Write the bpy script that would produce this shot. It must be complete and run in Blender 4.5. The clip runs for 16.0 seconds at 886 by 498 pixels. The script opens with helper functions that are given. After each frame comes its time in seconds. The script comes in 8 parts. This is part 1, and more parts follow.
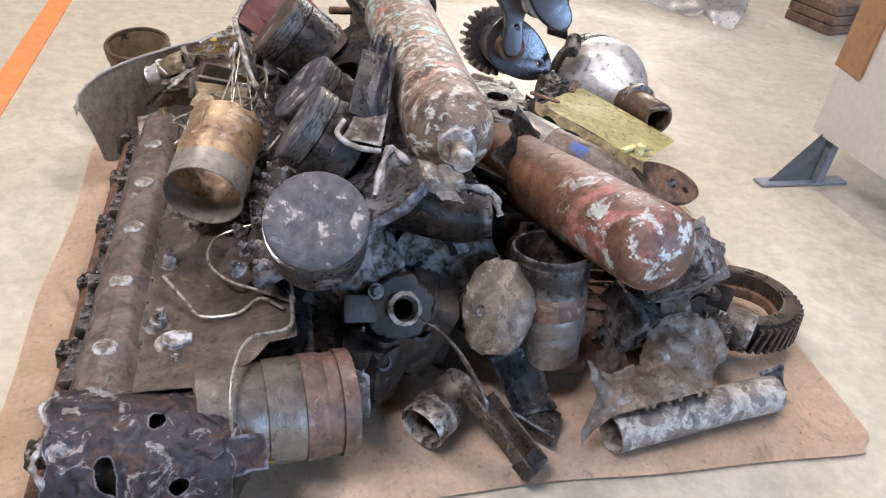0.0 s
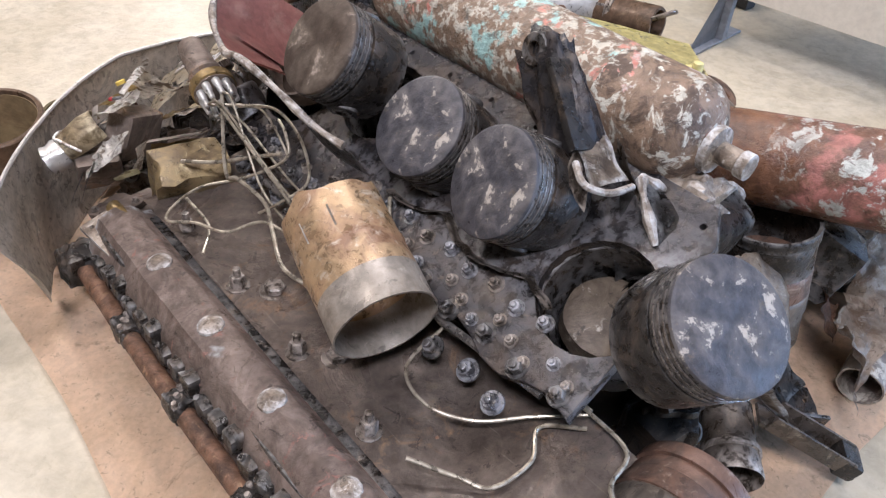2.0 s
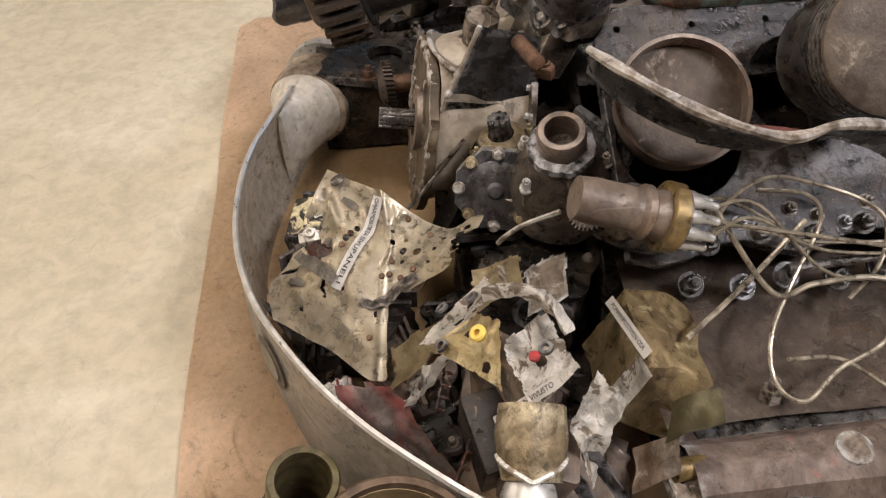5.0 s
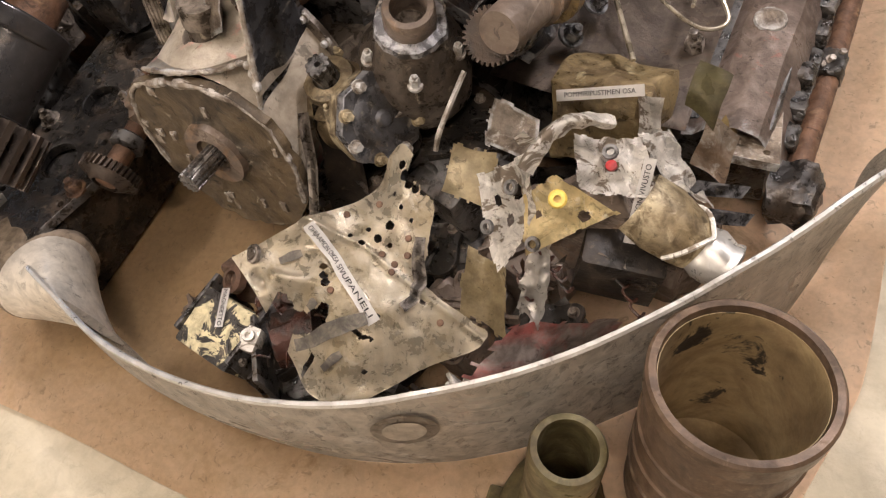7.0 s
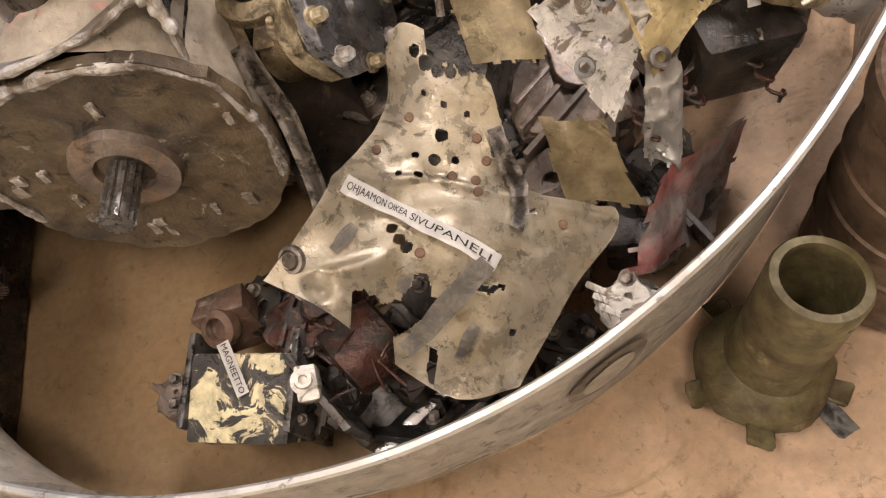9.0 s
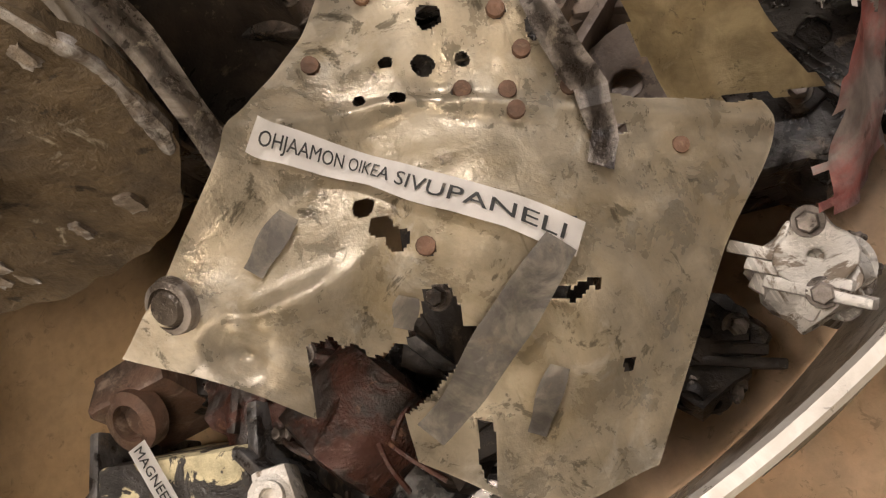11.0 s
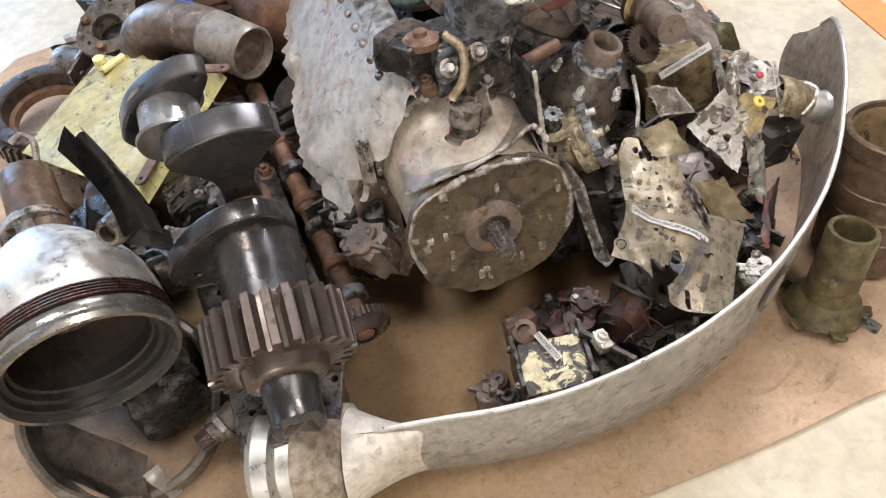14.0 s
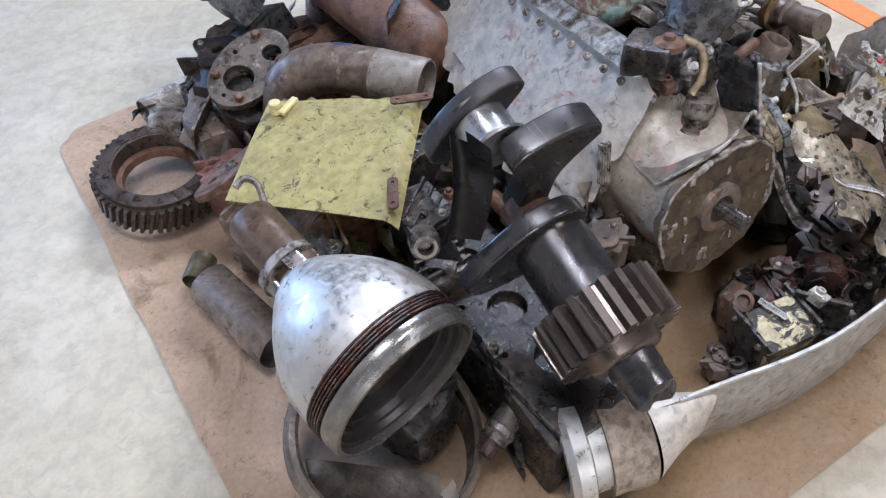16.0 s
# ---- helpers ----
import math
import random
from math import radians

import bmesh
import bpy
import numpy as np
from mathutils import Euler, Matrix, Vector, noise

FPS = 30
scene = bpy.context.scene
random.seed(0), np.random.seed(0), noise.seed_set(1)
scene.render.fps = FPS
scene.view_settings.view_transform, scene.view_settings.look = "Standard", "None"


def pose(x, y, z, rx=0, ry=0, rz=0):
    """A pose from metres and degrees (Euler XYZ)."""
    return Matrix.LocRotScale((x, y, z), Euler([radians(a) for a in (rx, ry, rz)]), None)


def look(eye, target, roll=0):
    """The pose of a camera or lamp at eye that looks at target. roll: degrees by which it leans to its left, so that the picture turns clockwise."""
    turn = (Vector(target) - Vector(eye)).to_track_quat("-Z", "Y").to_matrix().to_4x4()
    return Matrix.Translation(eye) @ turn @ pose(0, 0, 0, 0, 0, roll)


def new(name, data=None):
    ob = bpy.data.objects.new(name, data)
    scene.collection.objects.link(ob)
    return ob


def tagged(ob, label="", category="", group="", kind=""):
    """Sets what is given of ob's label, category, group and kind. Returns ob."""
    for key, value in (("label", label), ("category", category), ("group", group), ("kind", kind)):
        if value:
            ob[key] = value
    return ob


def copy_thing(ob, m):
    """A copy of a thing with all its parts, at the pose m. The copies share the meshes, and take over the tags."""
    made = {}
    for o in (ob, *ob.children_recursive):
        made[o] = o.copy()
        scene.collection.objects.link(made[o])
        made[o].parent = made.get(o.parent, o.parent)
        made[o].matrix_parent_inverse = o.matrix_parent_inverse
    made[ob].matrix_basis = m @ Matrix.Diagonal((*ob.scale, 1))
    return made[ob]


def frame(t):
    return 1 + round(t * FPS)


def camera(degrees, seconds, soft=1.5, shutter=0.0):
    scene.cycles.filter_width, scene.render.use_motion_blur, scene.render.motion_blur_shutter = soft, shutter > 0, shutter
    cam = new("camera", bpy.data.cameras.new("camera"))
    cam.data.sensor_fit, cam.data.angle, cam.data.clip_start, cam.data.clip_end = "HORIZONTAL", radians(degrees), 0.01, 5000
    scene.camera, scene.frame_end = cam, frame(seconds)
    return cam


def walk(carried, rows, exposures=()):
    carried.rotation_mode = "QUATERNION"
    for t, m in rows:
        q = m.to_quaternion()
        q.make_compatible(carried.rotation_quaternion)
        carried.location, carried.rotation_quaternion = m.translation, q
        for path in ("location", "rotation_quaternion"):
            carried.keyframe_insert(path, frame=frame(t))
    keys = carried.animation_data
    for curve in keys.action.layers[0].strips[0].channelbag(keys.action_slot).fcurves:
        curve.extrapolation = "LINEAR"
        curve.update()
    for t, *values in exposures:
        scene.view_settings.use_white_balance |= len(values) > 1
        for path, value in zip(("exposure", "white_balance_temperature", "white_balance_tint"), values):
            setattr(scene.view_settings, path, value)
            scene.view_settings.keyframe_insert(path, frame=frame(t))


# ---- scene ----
cam = camera(59.0, 16.0, soft=1.2)
PATH = [
    (0, (-0.354, -1.586, 1.102), (0.113, 0.016, 0.001), 9.6),
    (0.5, (-0.502, -1.474, 1.07), (0.12, 0.055, -0.06), 9.2),
    (1, (-0.73, -1.297, 1.052), (0.165, 0.102, -0.061), 9.7),
    (1.5, (-0.833, -1.087, 1.028), (0.172, 0.221, -0.103), 7.7),
    (2, (-0.902, -0.855, 1.033), (0.163, 0.294, -0.211), 5.0),
    (2.5, (-1.055, -0.624, 1.023), (0.241, 0.273, -0.208), 6.9),
    (3, (-1.074, -0.376, 1.003), (0.405, 0.329, -0.144), 5.7),
    (3.5, (-1.022, -0.127, 1.029), (0.49, 0.389, -0.174), 3.5),
    (4, (-1.089, 0.169, 1.011), (0.464, 0.372, -0.233), 5.4),
    (4.5, (-1.105, 0.43, 0.982), (0.43, 0.436, -0.3), 4.3),
    (5, (-1.002, 0.646, 0.956), (0.436, 0.494, -0.425), -1.3),
    (5.2, (-0.968, 0.71, 0.957), (0.398, 0.453, -0.481), -3.0),
    (7.3, (-0.639, 0.984, 0.972), (0.062, 0.134, -0.698), -26.9),
    (7.5, (-0.589, 1.006, 0.982), (0.017, 0.113, -0.702), -26.8),
    (8, (-0.516, 1.025, 0.991), (-0.021, 0.064, -0.692), -29.9),
    (8.5, (-0.495, 1.02, 0.994), (-0.036, 0.052, -0.695), -32.6),
    (9, (-0.354, 0.927, 0.802), (-0.038, 0.175, -1.024), -32.5),
    (9.2, (-0.325, 0.892, 0.692), (-0.037, 0.141, -1.139), -33.4),
    (11.3, (-0.302, 0.812, 0.528), (0.076, 0.095, -1.301), -47.4),
    (11.5, (-0.299, 0.821, 0.556), (0.05, 0.074, -1.266), -44.8),
    (12, (-0.241, 1.033, 0.912), (-0.168, 0.126, -0.869), -26.4),
    (12.5, (-0.153, 1.132, 1.108), (-0.096, 0.071, -0.587), -23.5),
    (13, (-0.066, 1.178, 1.129), (-0.034, 0.071, -0.537), -21.2),
    (13.5, (0.054, 1.211, 1.179), (0.001, 0.112, -0.491), -17.3),
    (14, (0.237, 1.295, 1.219), (-0.012, 0.104, -0.369), -10.5),
    (14.5, (0.414, 1.325, 1.238), (0.022, 0.028, -0.233), -7.4),
    (15, (0.568, 1.238, 1.247), (0.159, -0.078, -0.203), -8.7),
    (15.5, (0.715, 1.168, 1.262), (0.231, -0.067, -0.236), -8.0),
    (16, (0.884, 1.114, 1.263), (0.211, -0.007, -0.25), -3.4),
]
EXPOSURES = [(0.0, -0.05, 5450, 18), (1.5, 0.05, 5400, 18), (3.0, 0.02, 5500, 17), (4.5, -0.1, 5900, 15), (5.0, -0.22, 5950, 15), (8.0, 0.0, 6150, 18), (9.0, -0.05, 6200, 18), (11.5, -0.38, 6300, 14), (12.0, -0.12, 5750, 12), (12.5, 0.08, 5600, 11), (13.0, 0.15, 5550, 11), (13.5, 0.15, 5450, 11), (14.5, 0.18, 5300, 13), (15.0, 0.02, 4950, 13), (16.0, -0.16, 4850, 15)]
walk(cam, [(t, look(eye, target, roll)) for t, eye, target, roll in PATH], EXPOSURES)

# ---- world and light ----
world = bpy.data.worlds.new("hall_sky")
scene.world = world
world.use_nodes = True
wn = world.node_tree.nodes
sky = wn.new("ShaderNodeTexSky")
sky.sky_type, sky.sun_disc = "NISHITA", False
sky.sun_elevation, sky.sun_rotation = radians(40), radians(140)
wn["Background"].inputs[1].default_value = 0.12
world.node_tree.links.new(sky.outputs[0], wn["Background"].inputs[0])


def area(name, eye, target, sx, sy, watts, colour):
    lamp = bpy.data.lights.new(name, "AREA")
    lamp.shape, lamp.size, lamp.size_y, lamp.energy, lamp.color = "RECTANGLE", sx, sy, watts, colour
    ob = new(name, lamp)
    ob.matrix_world = look(eye, target)
    return ob


# cool daylight through two gates, warm daylight through the north windows, and the warm lamps of the hall
area("gate_daylight", (4.5, -6.9, 2.4), (0.3, 0, 0.3), 4.0, 2.7, 440, (0.52, 0.75, 1.0))
area("side_daylight", (6.9, -1.5, 2.4), (0.0, 0, 0.2), 4.0, 3.4, 40, (0.62, 0.80, 1.0))
area("window_daylight", (2.2, 7.7, 2.8), (0.0, 0.8, 0.0), 5.0, 2.0, 480, (1.0, 0.85, 0.63))
area("hall_lamp_light", (1.0, 0.6, 4.2), (0.1, 0.1, 0.0), 1.6, 0.6, 110, (1.0, 0.88, 0.72))
area("hall_lamp_light", (-1.6, 2.2, 4.2), (-0.6, 1.0, 0.0), 1.6, 0.6, 105, (1.0, 0.84, 0.63))
area("hall_lamp_light", (-2.2, -1.8, 4.2), (-0.7, -0.4, 0.0), 1.6, 0.6, 230, (1.0, 0.93, 0.84))


# ---- materials ----
def tree(name):
    m = bpy.data.materials.new(name)
    m.use_nodes = True
    return m, m.node_tree.nodes, m.node_tree.links, m.node_tree.nodes["Principled BSDF"]


def grain(nodes, links, scale, detail=4.0, rough=0.6, warp=0.0):
    co = nodes.new("ShaderNodeTexCoord")
    n = nodes.new("ShaderNodeTexNoise")
    n.inputs["Scale"].default_value = scale
    n.inputs["Detail"].default_value = detail
    n.inputs["Roughness"].default_value = rough
    n.inputs["Distortion"].default_value = warp
    links.new(co.outputs["Object"], n.inputs["Vector"])
    return n.outputs[0]


def ramp(nodes, links, source, lo, hi):
    r = nodes.new("ShaderNodeMapRange")
    r.inputs[1].default_value, r.inputs[2].default_value = lo, hi
    r.clamp = True
    links.new(source, r.inputs[0])
    return r.outputs[0]


def blend(nodes, links, factor, a, b):
    x = nodes.new("ShaderNodeMix")
    x.data_type = "RGBA"
    links.new(factor, x.inputs[0])
    for value, port in ((a, x.inputs[6]), (b, x.inputs[7])):
        if isinstance(value, tuple):
            port.default_value = (*value, 1)
        else:
            links.new(value, port)
    return x.outputs[2]


def worn(name, base, second, third=None, scale=14.0, cover=(0.50, 0.62), cover3=(0.58, 0.66), metal=0.0, rough=0.55, bump=0.25, fine=90.0, warp=0.6, tone_by=0.55, edge=0.0, fade=None, rest=None, scale3=None, spec=0.5, pits=0.0, scratch=0.0, even=False, soak=None):
    """A surface of a base colour with patches of a second and flecks of a third; pits are dark specks, scratch is fine pale lines."""
    m, nodes, links, bsdf = tree(name)
    big = grain(nodes, links, scale, 9, 0.66, warp)
    small = grain(nodes, links, fine * 0.6, 5, 0.64, 0.3)
    f2 = ramp(nodes, links, big, *cover)
    colour = blend(nodes, links, f2, base, second)
    if third:
        spots = grain(nodes, links, scale3 or scale * 2.3, 9, 0.70, warp)
        f3 = ramp(nodes, links, spots, *cover3)
        colour = blend(nodes, links, f3, colour, third)
    if fade:
        where = nodes.new("ShaderNodeTexCoord")
        dot = nodes.new("ShaderNodeVectorMath")
        dot.operation = "DOT_PRODUCT"
        dot.inputs[1].default_value = fade[0]
        links.new(where.outputs["Object"], dot.inputs[0])
        mixed = nodes.new("ShaderNodeMath")
        mixed.operation = "MULTIPLY_ADD"
        mixed.inputs[1].default_value = fade[3]
        links.new(grain(nodes, links, 15.0, 8, 0.7, warp), mixed.inputs[0])
        links.new(dot.outputs["Value"], mixed.inputs[2])
        bare_rest = blend(nodes, links, ramp(nodes, links, grain(nodes, links, scale * 0.9, 9, 0.68, 1.0), 0.42, 0.62), rest[0], rest[1])
        colour = blend(nodes, links, ramp(nodes, links, mixed.outputs[0], fade[1], fade[2]), bare_rest, colour)
    if soak:
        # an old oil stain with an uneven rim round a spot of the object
        spot = nodes.new("ShaderNodeTexCoord")
        far = nodes.new("ShaderNodeVectorMath")
        far.operation = "DISTANCE"
        far.inputs[1].default_value = soak[0]
        links.new(spot.outputs["Object"], far.inputs[0])
        rim = nodes.new("ShaderNodeMath")
        rim.operation = "MULTIPLY_ADD"
        rim.inputs[1].default_value = 0.55
        links.new(grain(nodes, links, 3.0, 8, 0.65, 0.8), rim.inputs[0])
        links.new(far.outputs["Value"], rim.inputs[2])
        wet = nodes.new("ShaderNodeMath")
        wet.operation = "MULTIPLY"
        wet.inputs[1].default_value = 0.75
        links.new(ramp(nodes, links, rim.outputs[0], soak[1] + 0.42, soak[1] + 0.12), wet.inputs[0])
        colour = blend(nodes, links, wet.outputs[0], colour, soak[2])
    if edge:
        geo = nodes.new("ShaderNodeNewGeometry")
        scuff = nodes.new("ShaderNodeMath")
        scuff.operation = "MULTIPLY"
        links.new(ramp(nodes, links, geo.outputs["Pointiness"], 0.53, 0.61), scuff.inputs[0])
        links.new(ramp(nodes, links, small, 0.38, 0.60), scuff.inputs[1])
        bare = tuple(min(0.55, 0.13 + 2.2 * c) for c in base)
        colour = blend(nodes, links, scuff.outputs[0], colour, bare)
    if tone_by >= 0.35:
        for size, lo, much, shade_of in ((1.5, 0.61, 0.26, (0.34, 0.265, 0.18)), (0.42, 0.60, 0.28, (0.26, 0.195, 0.125))):
            dust = nodes.new("ShaderNodeMath")
            dust.operation = "MULTIPLY"
            dust.inputs[1].default_value = much
            links.new(ramp(nodes, links, grain(nodes, links, fine * size, 8, 0.74, 0.4), lo, lo + 0.05), dust.inputs[0])
            colour = blend(nodes, links, dust.outputs[0], colour, shade_of)
    if pits:
        hole = nodes.new("ShaderNodeMath")
        hole.operation = "MULTIPLY"
        hole.inputs[1].default_value = pits
        links.new(ramp(nodes, links, grain(nodes, links, fine * 0.5, 8, 0.72, 0.8), 0.585, 0.625), hole.inputs[0])
        colour = blend(nodes, links, hole.outputs[0], colour, tuple(0.22 * c for c in second))
    if scratch:
        co = nodes.new("ShaderNodeTexCoord")
        for turn in ((0.5, 0.2, 0.7), (-0.4, 1.1, -0.5)):
            mp = nodes.new("ShaderNodeMapping")
            mp.inputs["Rotation"].default_value = turn
            mp.inputs["Scale"].default_value = (fine * 3.0, fine * 0.10, fine * 0.35)
            links.new(co.outputs["Object"], mp.inputs[0])
            n = nodes.new("ShaderNodeTexNoise")
            n.inputs["Scale"].default_value, n.inputs["Detail"].default_value, n.inputs["Distortion"].default_value = 1.0, 3.0, 0.3
            links.new(mp.outputs[0], n.inputs["Vector"])
            line = nodes.new("ShaderNodeMath")
            line.operation = "MULTIPLY"
            line.inputs[1].default_value = scratch * 0.6
            links.new(ramp(nodes, links, n.outputs[0], 0.69, 0.76), line.inputs[0])
            colour = blend(nodes, links, line.outputs[0], colour, tuple(0.5 * c for c in second) if sum(base) > 0.9 else tuple(min(0.6, 0.15 + 2.0 * c) for c in base))
    tone = nodes.new("ShaderNodeMix")
    tone.data_type, tone.blend_type = "RGBA", "MULTIPLY"
    tone.inputs[0].default_value = tone_by
    links.new(colour, tone.inputs[6])
    shade = nodes.new("ShaderNodeValToRGB")
    shade.color_ramp.elements[0].position, shade.color_ramp.elements[0].color = 0.36, (0.28, 0.26, 0.24, 1)
    shade.color_ramp.elements[1].position, shade.color_ramp.elements[1].color = 0.60, (1.22, 1.21, 1.20, 1)
    links.new(small, shade.inputs[0])
    links.new(shade.outputs[0], tone.inputs[7])
    grit = grain(nodes, links, fine * 3.7, 3, 0.7)
    links.new(tone.outputs[2], bsdf.inputs["Base Color"])
    bsdf.inputs["Specular IOR Level"].default_value = spec
    gloss = nodes.new("ShaderNodeMapRange")
    gloss.inputs[3].default_value, gloss.inputs[4].default_value = max(rough - 0.18, 0.05), min(rough + 0.24, 1)
    links.new(small if metal > 0.3 and not even else big, gloss.inputs[0])
    gloss.inputs[1].default_value, gloss.inputs[2].default_value = 0.35, 0.65
    links.new(gloss.outputs[0], bsdf.inputs["Roughness"])
    if metal:
        less = nodes.new("ShaderNodeMapRange")
        less.inputs[3].default_value, less.inputs[4].default_value = metal, metal * (0.85 if even else 0.25)
        links.new(f2, less.inputs[0])
        links.new(less.outputs[0], bsdf.inputs["Metallic"])
    if bump:
        add = nodes.new("ShaderNodeMath")
        add.operation = "MULTIPLY_ADD"
        add.inputs[1].default_value = 0.6
        links.new(small, add.inputs[0])
        links.new(big, add.inputs[2])
        b = nodes.new("ShaderNodeBump")
        b.inputs["Strength"].default_value = bump * 0.75
        b.inputs["Distance"].default_value = 0.007
        more = nodes.new("ShaderNodeMath")
        more.operation = "MULTIPLY_ADD"
        more.inputs[1].default_value = 0.22
        links.new(grit, more.inputs[0])
        links.new(add.outputs[0], more.inputs[2])
        links.new(more.outputs[0], b.inputs["Height"])
        links.new(b.outputs[0], bsdf.inputs["Normal"])
    return m


CONCRETE = worn("concrete_floor", (0.53, 0.465, 0.345), (0.43, 0.375, 0.275), (0.58, 0.52, 0.41), 1.2, (0.36, 0.66), (0.48, 0.72), 0, 0.50, 0.7, 45, 0.8, 0.20, pits=0.12, spec=0.4)
CLOTH = worn("felt_cloth", (0.75, 0.575, 0.41), (0.59, 0.43, 0.28), (0.28, 0.18, 0.095), 4.0, (0.40, 0.66), (0.575, 0.72), 0, 0.95, 0.15, 150, 0.9, 0.14, scale3=7.0, pits=0.35, soak=((0.12, 0.42, 0.0), 0.52, (0.36, 0.235, 0.10)))
ORANGE = worn("orange_paint", (0.75, 0.25, 0.07), (0.62, 0.22, 0.08), None, 6, rough=0.6, bump=0.1, tone_by=0.2)
PLASTER = worn("hall_plaster", (0.15, 0.14, 0.12), (0.12, 0.11, 0.095), None, 1.5, rough=0.9, bump=0.1, tone_by=0.2)
BLACK = worn("charred_black_metal", (0.026, 0.023, 0.021), (0.070, 0.051, 0.037), (0.20, 0.16, 0.12), 20, (0.49, 0.64), (0.60, 0.67), 0.35, 0.32, 0.6, edge=1, spec=0.5, scratch=0.4)
SOOT = worn("sooty_piston_crown", (0.062, 0.060, 0.068), (0.110, 0.101, 0.100), (0.34, 0.305, 0.265), 22, (0.44, 0.60), (0.565, 0.60), 0.1, 0.45, 0.5, 80, 0.2, 0.45, scale3=26.0, spec=0.3, scratch=0.4)
SOOTB = worn("brown_sooty_crown", (0.075, 0.056, 0.043), (0.12, 0.095, 0.072), (0.34, 0.28, 0.23), 13, (0.45, 0.6), (0.57, 0.66), 0.15, 0.48, 0.35, 80, 0.3, 0.4, scale3=17.0, spec=0.28)
GREYM = worn("grey_worn_metal", (0.105, 0.084, 0.066), (0.046, 0.035, 0.027), (0.31, 0.265, 0.205), 20, (0.46, 0.60), (0.585, 0.65), 0.4, 0.33, 0.5, edge=1, spec=0.5, pits=0.6, scratch=0.4)
PALE = worn("pale_corroded_alloy", (0.30, 0.245, 0.19), (0.125, 0.090, 0.062), (0.54, 0.49, 0.43), 22, (0.46, 0.58), (0.56, 0.64), 0.15, 0.52, 0.8, edge=0.5, pits=0.6)
BROWNBLK = worn("oily_block_metal", (0.245, 0.195, 0.16), (0.135, 0.102, 0.08), (0.32, 0.20, 0.115), 8, (0.42, 0.60), (0.56, 0.70), 0.25, 0.34, 0.5, 70, 0.8, 0.45, spec=0.4, pits=0.6, scratch=0.3)
COVER = worn("red_brown_cover", (0.37, 0.29, 0.245), (0.22, 0.165, 0.135), (0.45, 0.235, 0.19), 14, (0.44, 0.60), (0.60, 0.66), 0.15, 0.42, 0.7, 70, 0.8, 0.45, 0.6, spec=0.4, pits=0.6)
RUST = worn("brown_rust", (0.165, 0.090, 0.055), (0.075, 0.046, 0.032), (0.27, 0.165, 0.095), 20, (0.45, 0.62), (0.57, 0.68), 0.1, 0.55, 0.7, spec=0.3, pits=0.6)
BOTTLE1 = worn("mint_red_flaked_paint", (0.215, 0.150, 0.100), (0.48, 0.44, 0.36), (0.36, 0.53, 0.49), 62, (0.50, 0.555), (0.545, 0.575), 0.0, 0.45, 0.9, 90, 0.15, 0.5, fade=((0.0, 0.0, 0.0), 0.60, 0.575, 1.0), rest=((0.50, 0.19, 0.14), (0.44, 0.27, 0.20)), scale3=11.0, pits=0.7)
BOTTLE1B = worn("pale_encrusted_paint", (0.22, 0.15, 0.10), (0.10, 0.066, 0.045), (0.54, 0.51, 0.43), 22, (0.50, 0.57), (0.53, 0.58), 0.0, 0.45, 1.0, 60, 0.6, fade=((0.0, 0.0, 0.0), 0.63, 0.61, 1.0), rest=((0.50, 0.19, 0.14), (0.40, 0.54, 0.52)), scale3=34.0, pits=0.5)
BOTTLE2 = worn("rust_with_red_and_white_paint", (0.155, 0.080, 0.053), (0.37, 0.155, 0.13), (0.55, 0.57, 0.53), 13, (0.50, 0.58), (0.545, 0.585), 0.0, 0.40, 0.9, 60, 0.3, fade=((0.250, -0.950, 0.188), 0.62, 0.76, 0.30), rest=((0.165, 0.080, 0.040), (0.075, 0.041, 0.027)), pits=0.6, scale3=24.0)
GOLD = worn("tarnished_gold_can", (0.40, 0.275, 0.155), (0.22, 0.125, 0.070), (0.58, 0.50, 0.40), 12, (0.46, 0.60), (0.55, 0.66), 0.45, 0.36, 0.3, 110, 0.9, 0.36, pits=0.5, scratch=0.4)
CANGREY = worn("grey_can_metal", (0.29, 0.255, 0.215), (0.175, 0.145, 0.115), (0.40, 0.355, 0.30), 12, metal=0.3, rough=0.42, bump=0.3, tone_by=0.4, pits=0.5, scratch=0.5)
STEEL = worn("bare_steel", (0.26, 0.24, 0.225), (0.13, 0.105, 0.085), (0.40, 0.375, 0.345), 12, (0.50, 0.66), (0.6, 0.7), 0.8, 0.26, 0.10, 140, 0.6, 0.24, scratch=0.4)
DARKSTEEL = worn("dark_oiled_steel", (0.092, 0.087, 0.088), (0.058, 0.048, 0.042), (0.17, 0.125, 0.09), 6, (0.42, 0.80), (0.60, 0.74), 0.75, 0.30, 0.10, 110, 0.5, 0.24, scratch=0.4, even=True)
GEARSTEEL = worn("brown_oiled_gear_steel", (0.135, 0.108, 0.090), (0.080, 0.058, 0.045), (0.30, 0.24, 0.16), 11, (0.42, 0.70), (0.64, 0.72), 0.7, 0.34, 0.12, 110, 0.6, 0.22, scratch=0.3, even=True)
RINGSTEEL = worn("worn_mouth_ring_steel", (0.33, 0.31, 0.28), (0.17, 0.145, 0.12), (0.46, 0.43, 0.40), 9, (0.46, 0.74), (0.6, 0.75), 0.8, 0.28, 0.08, 110, 0.5, 0.16, scratch=0.3, even=True)
